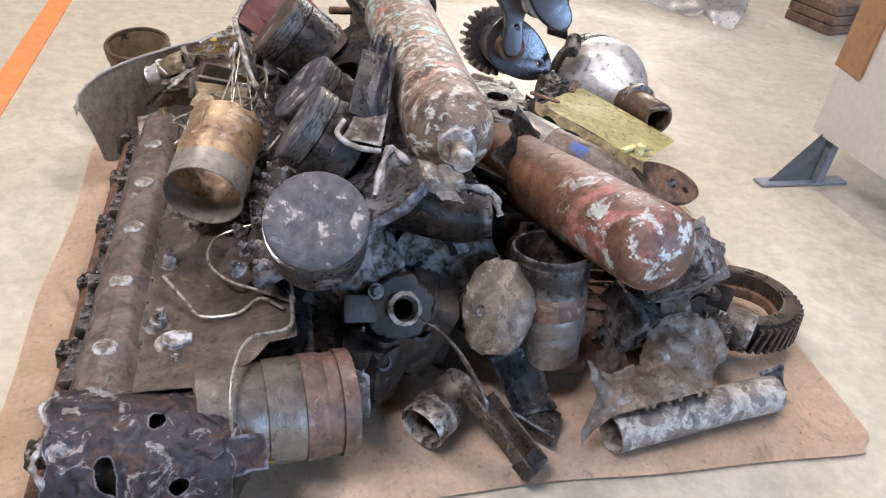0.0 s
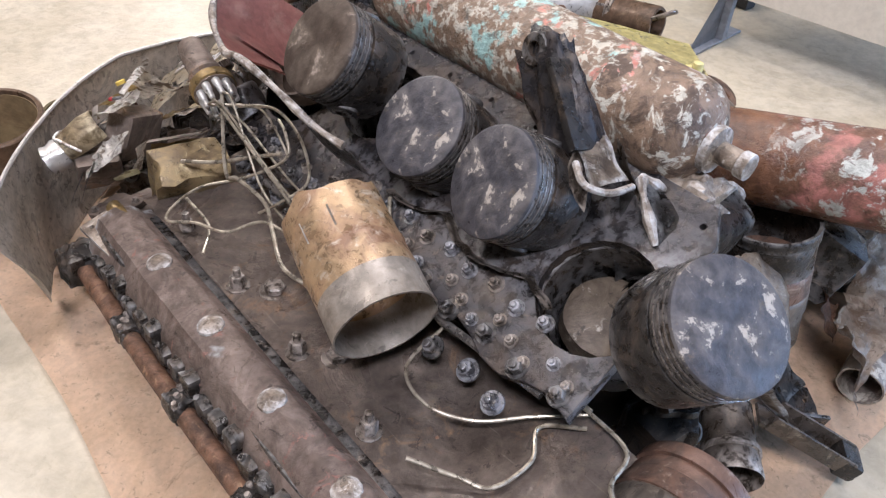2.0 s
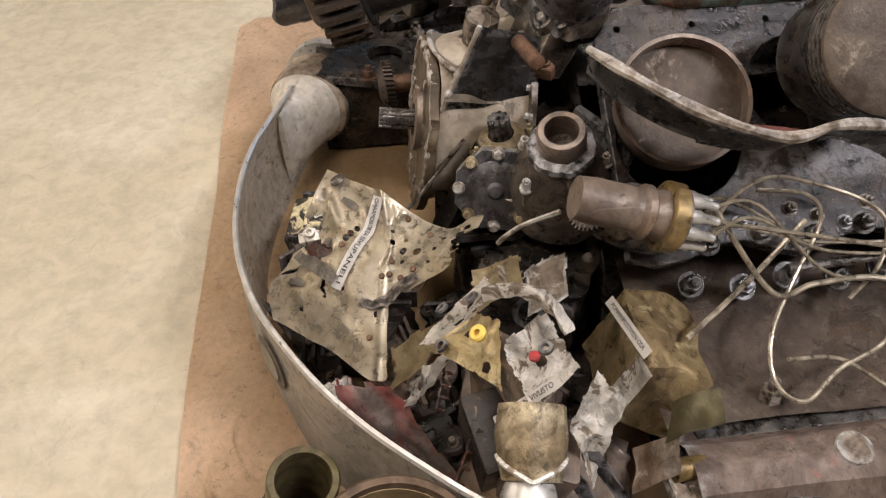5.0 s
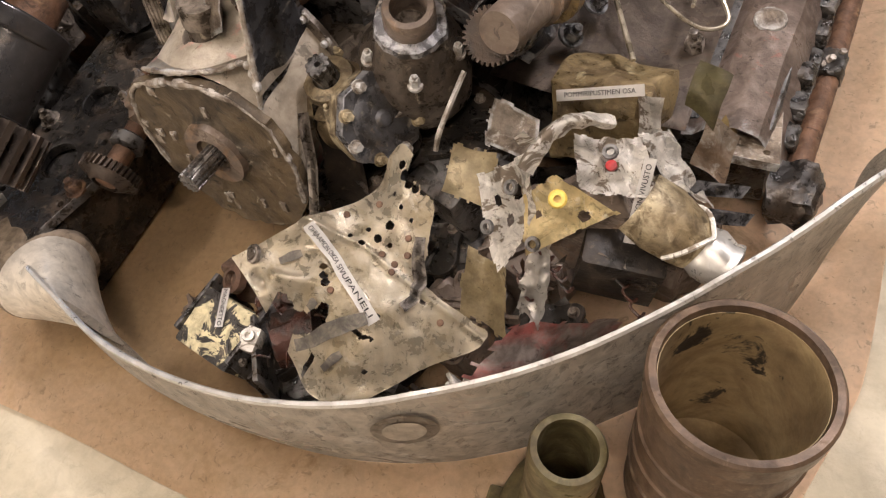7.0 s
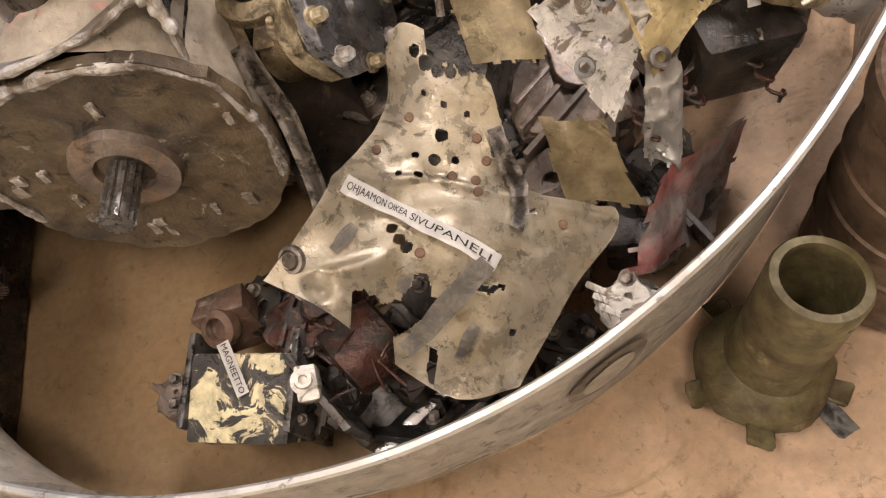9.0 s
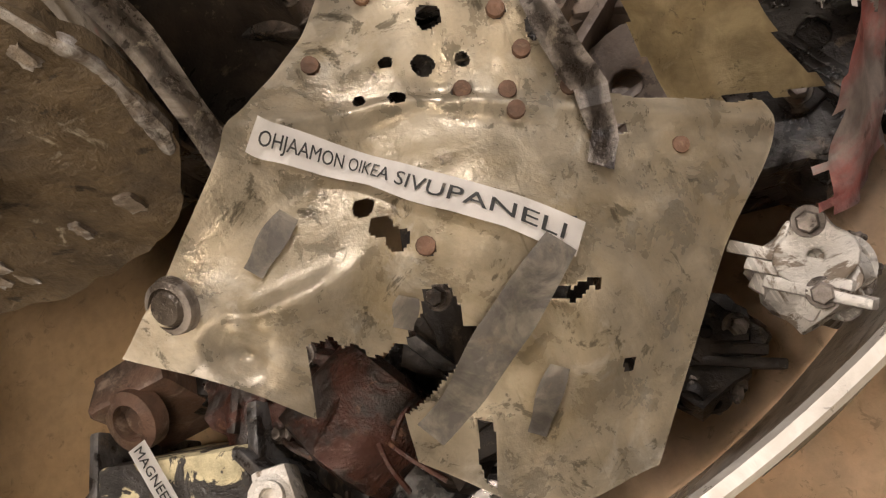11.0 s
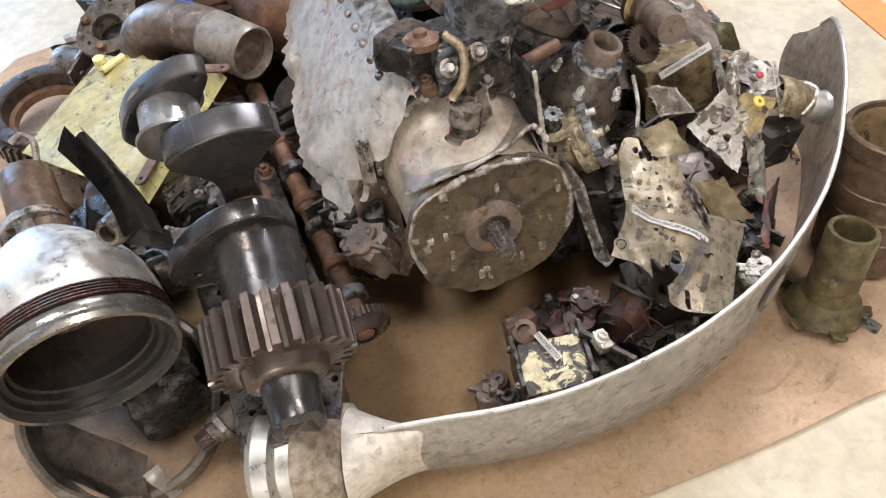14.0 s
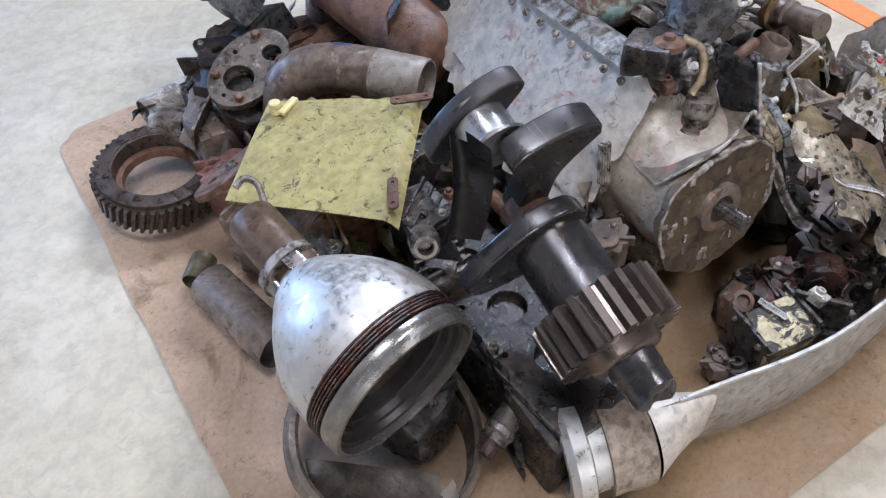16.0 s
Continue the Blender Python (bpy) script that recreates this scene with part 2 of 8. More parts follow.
PINSTEEL = worn("polished_pin_steel", (0.46, 0.45, 0.45), (0.34, 0.22, 0.10), (0.20, 0.17, 0.15), 7, (0.56, 0.66), (0.62, 0.72), 0.85, 0.24, 0.05, 110, 0.5, 0.12, even=True)
SILVER = worn("silver_aluminium", (0.58, 0.56, 0.53), (0.42, 0.38, 0.335), (0.66, 0.64, 0.61), 9, (0.45, 0.66), (0.55, 0.7), 0.7, 0.40, 0.10, 110, 1.0, 0.20, scratch=0.5)
BLADE = worn("scratched_blade_alloy", (0.72, 0.665, 0.585), (0.50, 0.445, 0.37), (0.78, 0.745, 0.69), 5, (0.42, 0.68), (0.54, 0.70), 0.30, 0.36, 0.15, 80, 1.0, 0.32, pits=0.4, scratch=0.6)
# blade's inner side: tarnish, with the dark heap's reflection put into the colour
BLADEIN = worn("bare_alloy_tarnish_and_reflection", (0.27, 0.24, 0.21), (0.15, 0.122, 0.10), (0.26, 0.15, 0.105), 7, (0.42, 0.66), (0.62, 0.72), 0.7, 0.32, 0.2, 80, 1.0, 0.34, scratch=0.5)
PANEL = worn("bare_cockpit_panel", (0.58, 0.51, 0.39), (0.40, 0.315, 0.185), (0.70, 0.65, 0.55), 9, (0.44, 0.64), (0.55, 0.68), 0.5, 0.32, 0.28, 90, 0.9, 0.34, pits=0.7, scratch=0.7)
TANPANEL = worn("tan_stained_panel", (0.43, 0.345, 0.20), (0.27, 0.20, 0.10), (0.56, 0.48, 0.33), 12, (0.45, 0.66), (0.56, 0.68), 0.3, 0.42, 0.3, 110, 0.8, 0.36, pits=0.6, scratch=0.5)
STENCIL = worn("worn_dark_stencil", (0.16, 0.14, 0.12), (0.30, 0.265, 0.21), None, 60, (0.45, 0.6), metal=0.2, rough=0.5, bump=0.2)
FLAKED = worn("white_flaked_paint_sheet", (0.74, 0.70, 0.64), (0.24, 0.19, 0.14), (0.52, 0.48, 0.42), 26, (0.535, 0.57), (0.58, 0.66), 0.2, 0.32, 0.5, 90, 1.2, 0.30, pits=0.4)
YELLOWED = worn("yellowed_paint_sheet", (0.68, 0.55, 0.29), (0.30, 0.215, 0.11), (0.76, 0.70, 0.55), 20, (0.52, 0.60), (0.58, 0.68), 0.2, 0.34, 0.4, 90, 1.0, 0.3, pits=0.5)
TANOIL = worn("oily_tan_casting", (0.21, 0.155, 0.085), (0.10, 0.072, 0.042), (0.34, 0.27, 0.17), 14, (0.45, 0.62), (0.57, 0.66), 0.25, 0.36, 0.6, edge=1, spec=0.4, pits=0.6)
WHITEP = worn("white_primed_panel", (0.76, 0.71, 0.65), (0.52, 0.465, 0.40), (0.62, 0.36, 0.29), 5, (0.48, 0.70), (0.575, 0.64), 0.0, 0.6, 0.25, 80, 0.7, 0.28, pits=0.5, scratch=0.5, spec=0.3)
YELLOW = worn("chipped_yellow_paint", (0.72, 0.635, 0.27), (0.58, 0.50, 0.215), (0.25, 0.215, 0.14), 8, (0.4, 0.7), (0.60, 0.62), 0.0, 0.42, 0.35, 90, 0.5, 0.3, scale3=26.0, pits=0.8, scratch=0.7)
GEARRUST = worn("rusty_gear_iron", (0.070, 0.050, 0.038), (0.036, 0.028, 0.023), (0.19, 0.13, 0.085), 20, (0.45, 0.62), (0.60, 0.68), 0.4, 0.36, 0.5, spec=0.45)
BRASS = worn("dull_brass", (0.34, 0.24, 0.10), (0.18, 0.13, 0.07), None, 18, metal=0.7, rough=0.4)
COPPER = worn("copper_winding", (0.080, 0.032, 0.022), (0.024, 0.016, 0.012), (0.20, 0.11, 0.07), 30, (0.44, 0.56), (0.60, 0.66), metal=0.3, rough=0.26, bump=0.8, spec=0.6, pits=0.6)
WIREM = worn("bare_wire", (0.42, 0.37, 0.29), (0.22, 0.18, 0.13), None, 40, metal=0.6, rough=0.35, bump=0.1)
OLIVE = worn("olive_green_tube", (0.125, 0.105, 0.048), (0.075, 0.055, 0.028), (0.22, 0.175, 0.10), 11, (0.45, 0.62), (0.6, 0.7), 0.2, 0.42, 0.3, spec=0.28)
TUBEBR = worn("brown_varnished_tube", (0.12, 0.078, 0.05), (0.075, 0.050, 0.034), (0.20, 0.15, 0.10), 10, (0.45, 0.65), (0.6, 0.72), 0.2, 0.4, 0.25, spec=0.28)
PINK = worn("pink_oxide_lining", (0.30, 0.13, 0.11), (0.38, 0.22, 0.18), None, 9, rough=0.5, bump=0.15, tone_by=0.3)
PAPER = worn("paper_label", (0.80, 0.77, 0.74), (0.74, 0.71, 0.68), None, 40, rough=0.8, bump=0.0, tone_by=0.1)
INK = worn("black_ink", (0.02, 0.02, 0.02), (0.03, 0.03, 0.03), None, 40, rough=0.7, bump=0.0)
BROWNBOARD = worn("brown_board", (0.40, 0.22, 0.10), (0.34, 0.18, 0.085), None, 5, rough=0.6, bump=0.1, tone_by=0.2)
BOARD = worn("white_board", (0.66, 0.62, 0.55), (0.62, 0.58, 0.51), None, 3, rough=0.6, bump=0.05, tone_by=0.1)
GREYPAINT = worn("grey_painted_steel", (0.22, 0.23, 0.25), (0.17, 0.18, 0.20), None, 6, rough=0.5, bump=0.05, tone_by=0.2)
MATBLACK = worn("matt_black", (0.02, 0.02, 0.022), (0.03, 0.03, 0.03), None, 9, rough=0.6, bump=0.05)
YELLOWBIT = worn("yellow_insulation", (0.72, 0.52, 0.10), (0.55, 0.38, 0.08), None, 40, rough=0.5, bump=0.2)
GLASSY = worn("bluish_worn_alloy", (0.115, 0.115, 0.125), (0.046, 0.040, 0.036), (0.31, 0.28, 0.24), 15, (0.46, 0.60), (0.59, 0.65), 0.5, 0.30, 0.5, edge=1, spec=0.5, pits=0.5, scratch=0.5)
BURNT = worn("blue_burnt_flaked_sheet", (0.090, 0.080, 0.088), (0.165, 0.100, 0.080), (0.52, 0.47, 0.43), 13, (0.50, 0.60), (0.565, 0.61), 0.3, 0.42, 0.8, 70, 1.3, 0.5, 1, scale3=22.0, pits=0.6)
BODYGREY = worn("grey_housing_paint", (0.42, 0.365, 0.295), (0.25, 0.195, 0.14), (0.56, 0.30, 0.25), 6, (0.46, 0.66), (0.575, 0.635), 0.10, 0.42, 0.4, 80, 0.6, 0.38, pits=0.6, scratch=0.4)
DECKBLUE = worn("blue_black_flange", (0.034, 0.032, 0.035), (0.058, 0.043, 0.033), (0.15, 0.125, 0.10), 15, (0.47, 0.62), (0.62, 0.69), 0.4, 0.28, 0.6, edge=1, spec=0.5, scratch=0.5)
DARKWOOD = worn("dark_stained_planks", (0.17, 0.10, 0.06), (0.10, 0.06, 0.04), None, 8, rough=0.7, bump=0.4)
CHAR = worn("deep_charred_metal", (0.020, 0.017, 0.015), (0.050, 0.036, 0.026), (0.12, 0.09, 0.065), 16, (0.45, 0.62), (0.60, 0.68), metal=0.25, rough=0.38, bump=0.5, tone_by=0.4, spec=0.4)
DISCGREY = worn("dull_broken_disc", (0.185, 0.145, 0.105), (0.098, 0.072, 0.050), (0.42, 0.37, 0.31), 15, (0.46, 0.58), (0.59, 0.65), 0.3, 0.40, 0.7, 80, 0.9, 0.42, pits=0.7, scratch=0.2)
TANSKIN = worn("brown_stained_alloy_skin", (0.40, 0.325, 0.255), (0.225, 0.15, 0.095), (0.54, 0.495, 0.435), 16, (0.48, 0.62), (0.56, 0.66), 0.3, 0.40, 0.6, 80, 1.0, 0.34, pits=0.6)
PALETUBE = worn("flaked_white_primer", (0.20, 0.165, 0.14), (0.43, 0.39, 0.33), (0.34, 0.30, 0.265), 22, (0.49, 0.535), (0.58, 0.66), 0.1, 0.5, 0.7, 70, 0.5, pits=0.7)
LINER = worn("grey_brown_liner", (0.185, 0.155, 0.125), (0.095, 0.074, 0.057), (0.30, 0.25, 0.195), 11, (0.44, 0.60), (0.585, 0.68), 0.25, 0.36, 0.45, 80, 0.8, 0.42, pits=0.5, scratch=0.2)
LINERRUST = worn("red_brown_liner_band", (0.17, 0.100, 0.070), (0.09, 0.060, 0.045), (0.31, 0.235, 0.185), 15, (0.45, 0.60), (0.57, 0.66), 0.15, 0.42, 0.5, 80, 0.8, 0.42, pits=0.5, scratch=0.2)
LINING = worn("tan_stained_lining", (0.34, 0.25, 0.13), (0.22, 0.15, 0.075), (0.03, 0.022, 0.016), 8, (0.42, 0.62), (0.57, 0.60), 0, 0.6, 0.3, 80, 1.0, 0.3, scale3=9.0)


# ---- shape helpers ----
def axis(p, d, side=(0, 0, 1)):
    """A frame at p whose z runs along d; its x lies towards side."""
    z = Vector(d).normalized()
    s = Vector(side)
    if abs(s.normalized().dot(z)) > 0.97:
        s = Vector((0, 1, 0)) if abs(z.y) < 0.9 else Vector((1, 0, 0))
    x = (s - z * s.dot(z)).normalized()
    y = z.cross(x)
    m = Matrix((x, y, z)).transposed().to_4x4()
    m.translation = Vector(p)
    return m


def along(p, q, side=(0, 0, 1)):
    return axis(p, Vector(q) - Vector(p), side)


def span(p, q):
    return (Vector(q) - Vector(p)).length


def lathe(bm, m, prof, seg=32, closed=False, bend=None, a0=0.0, a1=360.0):
    """Turns the profile (radius, height) round the frame's z; bend(angle, radius, height) may change both."""
    full = abs(a1 - a0) >= 359.9
    n = seg if full else seg + 1
    rings = []
    for r, z in prof:
        ring = []
        for k in range(n):
            a = radians(a0 + (a1 - a0) * k / seg)
            rr, zz = bend(a, r, z) if bend else (r, z)
            ring.append(bm.verts.new(m @ Vector((rr * math.cos(a), rr * math.sin(a), zz))))
        rings.append(ring)
    pairs = list(zip(rings, rings[1:])) + ([(rings[-1], rings[0])] if closed else [])
    for lo, hi in pairs:
        for k in range(seg):
            j = (k + 1) % n
            bm.faces.new((lo[k], lo[j], hi[j], hi[k]))
    if not closed and full:
        if prof[0][0] > 1e-6:
            bm.faces.new(rings[0][::-1])
        if prof[-1][0] > 1e-6:
            bm.faces.new(rings[-1])
    return rings


def pipe(bm, m, r, r_in, length, seg=32, bend=None, lip=0.0):
    lathe(bm, m, [(r, 0), (r, length * 0.33), (r, length * 0.66), (r, length - 0.004), (r - 0.002 + lip, length), (r_in + 0.001, length), (r_in, length - 0.004), (r_in, length * 0.5), (r_in, 0)], seg, True, bend)


def smooth_line(pts, steps=6):
    pts = [Vector(p) for p in pts]
    if len(pts) < 3:
        return pts
    ext = [2 * pts[0] - pts[1], *pts, 2 * pts[-1] - pts[-2]]
    out = []
    for i in range(1, len(ext) - 2):
        a, b, c, d = ext[i - 1 : i + 3]
        for k in range(steps):
            t = k / steps
            out.append(0.5 * (2 * b + (c - a) * t + (2 * a - 5 * b + 4 * c - d) * t * t + (3 * b - a - 3 * c + d) * t**3))
    return out + [pts[-1]]


def sweep(bm, pts, r, seg=8, steps=6, taper=None):
    line = smooth_line(pts, steps)
    side, rings = Vector((0.3, 0.5, 0.8)).normalized(), []
    for i, p in enumerate(line):
        d = (line[min(i + 1, len(line) - 1)] - line[max(i - 1, 0)]).normalized()
        side = (side - d * side.dot(d)).normalized()
        up = d.cross(side)
        rr = r * (taper(i / (len(line) - 1)) if taper else 1)
        rings.append([bm.verts.new(p + rr * (math.cos(a) * side + math.sin(a) * up)) for a in (2 * math.pi * k / seg for k in range(seg))])
    for lo, hi in zip(rings, rings[1:]):
        for k in range(seg):
            bm.faces.new((lo[k], lo[(k + 1) % seg], hi[(k + 1) % seg], hi[k]))
    bm.faces.new(rings[0][::-1]), bm.faces.new(rings[-1])


def box(bm, m, sx, sy, sz, bevel=0.004, rough=0.0):
    """A bevelled box that stands on the frame's origin."""
    made = bmesh.ops.create_cube(bm, size=1.0)["verts"]
    for v in made:
        v.co = Vector((v.co.x * sx, v.co.y * sy, (v.co.z + 0.5) * sz))
    if bevel:
        edges = list({e for v in made for e in v.link_edges})
        made = list({v for f in bmesh.ops.bevel(bm, geom=edges, offset=bevel, segments=2, affect="EDGES", profile=0.6)["faces"] for v in f.verts} | {v for v in made if v.is_valid})
    for v in made:
        v.co = m @ (v.co + (noise.noise_vector(v.co * 60) * rough if rough else Vector()))


def rough_up(bm, amount, scale, seed=0):
    for v in bm.verts:
        v.co += noise.noise_vector(v.co * scale + Vector((seed * 7.1, seed * 3.3, 0))) * amount


def lump(bm, m, sx, sy, sz, seed=0, amount=0.35, level=3, scale=2.2):
    """An uneven, half squared casting of about that size round the frame's origin."""
    cuts = {1: 1, 2: 3, 3: 6, 4: 11}[level]
    before = set(bm.verts)
    cube = bmesh.ops.create_cube(bm, size=1.0)["verts"]
    edges = list({e for v in cube for e in v.link_edges})
    bmesh.ops.subdivide_edges(bm, edges=edges, cuts=cuts, use_grid_fill=True)
    off = Vector((seed * 5.7, seed * 1.3, -seed * 2.9))
    for v in bm.verts:
        if v in before:
            continue
        c = v.co.copy()
        q = c.lerp(c.normalized() * 0.56, 0.45)
        w = noise.noise(c * 2.6 + off)
        step = 0.10 * amount * math.tanh(6 * noise.noise(c * 4.3 - off))
        q *= 1 + 0.42 * amount * w + step + 0.05 * amount * noise.noise(c * 13 + off)
        v.co = m @ Vector((q.x * sx, q.y * sy, q.z * sz))


def sheet(bm, place, nu, nv, thick):
    """A thin sheet through place(u, v), u and v from 0 to 1; a None leaves a gap."""
    grid = [[place(i / nu, j / nv) for j in range(nv + 1)] for i in range(nu + 1)]
    made = [[bm.verts.new(p) if p is not None else None for p in row] for row in grid]
    faces = []
    for i in range(nu):
        for j in range(nv):
            four = (made[i][j], made[i + 1][j], made[i + 1][j + 1], made[i][j + 1])
            if all(four):
                faces.append(bm.faces.new(four))
    for row in made:
        for v in row:
            if v is not None and not v.link_faces:
                bm.verts.remove(v)
    bmesh.ops.solidify(bm, geom=faces, thickness=thick)


def crumple(bm, corners, nu=14, nv=14, thick=0.0015, amount=0.02, scale=14, seed=0, torn=0.0, bulge=0.0):
    """A crumpled sheet between four corners, given round its edge."""
    a, b, c, d = (Vector(p) for p in corners)
    n = ((b - a).cross(d - a)).normalized()

    def place(u, v):
        if torn and min(u, v, 1 - u, 1 - v) < 0.5 * torn:
            edge = noise.noise(Vector((u * 9 + seed, v * 9, seed * 1.7))) * 0.5 + 0.5
            if min(u, v, 1 - u, 1 - v) < torn * edge * 0.5:
                return None
        p = (a * (1 - u) + b * u) * (1 - v) + (d * (1 - u) + c * u) * v
        w = noise.noise(p * scale + Vector((seed * 3.1, 0, 0))) + 0.5 * noise.noise(p * scale * 2.3 + Vector((0, seed, 0)))
        return p + n * (w * amount + bulge * 4 * u * (1 - u)) + noise.noise_vector(p * scale * 1.3) * amount * 0.5

    sheet(bm, place, nu, nv, thick)


def plate(outline, holes=(), thick=0.004, m=Matrix(), bevel=0.0008):
    """A flat plate in the frame's x and y with round holes (x, y, radius)."""
    cu = bpy.data.curves.new("outline", "CURVE")
    cu.dimensions, cu.fill_mode, cu.extrude, cu.bevel_depth = "2D", "BOTH", thick / 2, bevel
    rings = [list(outline)]
    for x, y, r in holes:
        n = 20 if r > 0.02 else 10
        rings.append([(x + r * math.cos(k * math.tau / n), y + r * math.sin(k * math.tau / n)) for k in range(n)])
    for ring in rings:
        s = cu.splines.new("POLY")
        s.points.add(len(ring) - 1)
        for p, (x, y) in zip(s.points, ring):
            p.co = (x, y, 0, 1)
        s.use_cyclic_u = True
    ob = bpy.data.objects.new("outline", cu)
    me = ob.to_mesh()
    bm = bmesh.new()
    bm.from_mesh(me)
    ob.to_mesh_clear()
    bpy.data.objects.remove(ob)
    bpy.data.curves.remove(cu)
    bmesh.ops.remove_doubles(bm, verts=bm.verts, dist=1e-5)
    bm.transform(m)
    return bm


def disc_outline(r, n=40, uneven=0.0, seed=0, squash=1.0):
    return [((r * (1 + uneven * noise.noise(Vector((math.cos(a) * 2, math.sin(a) * 2, seed))))) * math.cos(a), (r * squash * (1 + uneven * noise.noise(Vector((math.cos(a) * 2, math.sin(a) * 2, seed))))) * math.sin(a)) for a in (k * math.tau / n for k in range(n))]


def scrap_knob(bm, m, size, seed=0):
    """A small turned and squared knob: a block with a stepped round head."""
    rnd = random.Random(seed + 11)
    box(bm, m @ pose(0, 0, -size * 0.5, rnd.uniform(-12, 12), rnd.uniform(-12, 12), rnd.uniform(0, 90)), size * rnd.uniform(0.8, 1.1), size * rnd.uniform(0.6, 0.9), size * 0.8, size * 0.10, size * 0.06)
    lathe(bm, m @ axis((0, 0, size * 0.15), (rnd.uniform(-0.5, 0.5), rnd.uniform(-0.5, 0.5), 1)), [(size * 0.40, 0), (size * 0.40, size * 0.22), (size * 0.28, size * 0.26), (size * 0.26, size * 0.48), (size * 0.14, size * 0.50), (size * 0.13, size * 0.30), (0.0005, size * 0.30)], 18)


def gear(bm, m, r, depth, teeth, width, hole, lean=0.0):
    """A toothed ring round the frame's z; lean turns its top against its bottom, in degrees."""
    prof = []
    for k in range(teeth):
        for off, rr in ((-0.36, r - depth), (-0.20, r), (0.20, r), (0.36, r - depth)):
            prof.append(((k + off) * math.tau / teeth, rr))
    rings = []
    for z, inner, turn in ((0, 1, 0), (0, 0, 0), (width, 0, lean), (width, 1, lean)):
        rings.append([bm.verts.new(m @ Vector(((hole if inner else rr) * math.cos(a + radians(turn)), (hole if inner else rr) * math.sin(a + radians(turn)), z))) for a, rr in prof])
    for lo, hi in zip(rings, rings[1:] + rings[:1]):
        for k in range(len(prof)):
            j = (k + 1) % len(prof)
            bm.faces.new((lo[k], lo[j], hi[j], hi[k]))


def bolt(bm, m, r=0.008, h=0.008, stud=0.0):
    lathe(bm, m, [(r * 1.45, -0.002), (r * 1.45, 0.0015), (r * 1.4, 0.002)], 14)
    lathe(bm, m @ pose(0, 0, 0.002), [(r, 0), (r, h * 0.8), (r * 0.85, h)], 6)
    if stud:
        lathe(bm, m @ pose(0, 0, h), [(r * 0.5, 0), (r * 0.5, stud), (r * 0.35, stud + 0.001)], 8)


AT = {}


def thing(name, at, label, category, group="", kind=""):
    ob = new(name)
    ob.location = at
    ob.empty_display_size = 0.02
    AT[ob] = Matrix.Translation(at)
    return tagged(ob, label, category, group, kind)


def finish(name, bm, material, angle=38):
    bmesh.ops.recalc_face_normals(bm, faces=bm.faces)
    me = bpy.data.meshes.new(name)
    for f in bm.faces:
        f.smooth = True
    bm.to_mesh(me)
    bm.free()
    me.set_sharp_from_angle(angle=radians(angle))
    me.materials.append(material)
    return me


def part(name, bm, material, parent, label=""):
    """Links a bmesh, in the world's coordinates, as one mesh under a thing or a part."""
    ob = new(name, finish(name, bm, material))
    ob.parent = parent
    ob.matrix_parent_inverse = AT.get(parent, Matrix()).inverted()
    return tagged(ob, label)


def solid(name, bm, material, label, category, group="", kind=""):
    """A thing of one single mesh."""
    return tagged(new(name, finish(name, bm, material)), label, category, group, kind)


def shaped(make, *args, **more):
    bm = bmesh.new()
    make(bm, *args, **more)
    return bm


# ---- the hall ----
def hall():
    bm = bmesh.new()
    bmesh.ops.create_grid(bm, x_segments=60, y_segments=60, size=8)
    for v in bm.verts:
        v.co.z = -0.014 + 0.002 * noise.noise(v.co * 0.8)
    solid("floor", bm, CONCRETE, "bare beige concrete floor, scuffed and stained", "floor", kind="structure")
    solid("ceiling", shaped(box, pose(0, 0, 4.8), 16.6, 16.6, 0.2, 0), PLASTER, "plain hall ceiling", "ceiling", kind="structure")
    solid("wall_north", shaped(box, pose(0, 8.15, -0.05), 16.6, 0.3, 4.84, 0), PLASTER, "plain plastered wall", "wall", kind="structure")
    solid("wall_west", shaped(box, pose(-8.15, 0, -0.05), 0.3, 15.99, 4.84, 0), PLASTER, "plain plastered wall", "wall", kind="structure")
    bm = bmesh.new()
    for x, w in ((-3.2, 10.2), (7.65, 1.3)):
        box(bm, pose(x, -8.15, -0.05), w, 0.3, 4.84, 0)
    box(bm, pose(4.45, -8.15, 4.3), 5.1, 0.3, 0.49, 0)
    solid("wall_south", bm, PLASTER, "plastered wall with an open gate", "wall", kind="structure")
    bm = bmesh.new()
    for y, w in ((-6.0, 3.99), (4.35, 7.3)):
        box(bm, pose(8.15, y, -0.05), 0.3, w, 4.84, 0)
    box(bm, pose(8.15, -1.65, 4.2), 0.3, 4.7, 0.59, 0)
    solid("wall_east", bm, PLASTER, "plastered wall with an open gate", "wall", kind="structure")
    bm = bmesh.new()
    bmesh.ops.create_grid(bm, x_segments=2, y_segments=2, size=120)
    bmesh.ops.translate(bm, verts=bm.verts, vec=(0, 0, -0.12))
    solid("ground", bm, CONCRETE, "pale yard outside the gates", "ground", kind="structure")
    bm = bmesh.new()
    box(bm, pose(-1.115, 2.8, -0.0155), 0.078, 5.6, 0.005, 0)
    solid("floor_line", bm, ORANGE, "orange line painted on the concrete floor", "floor line", kind="structure")


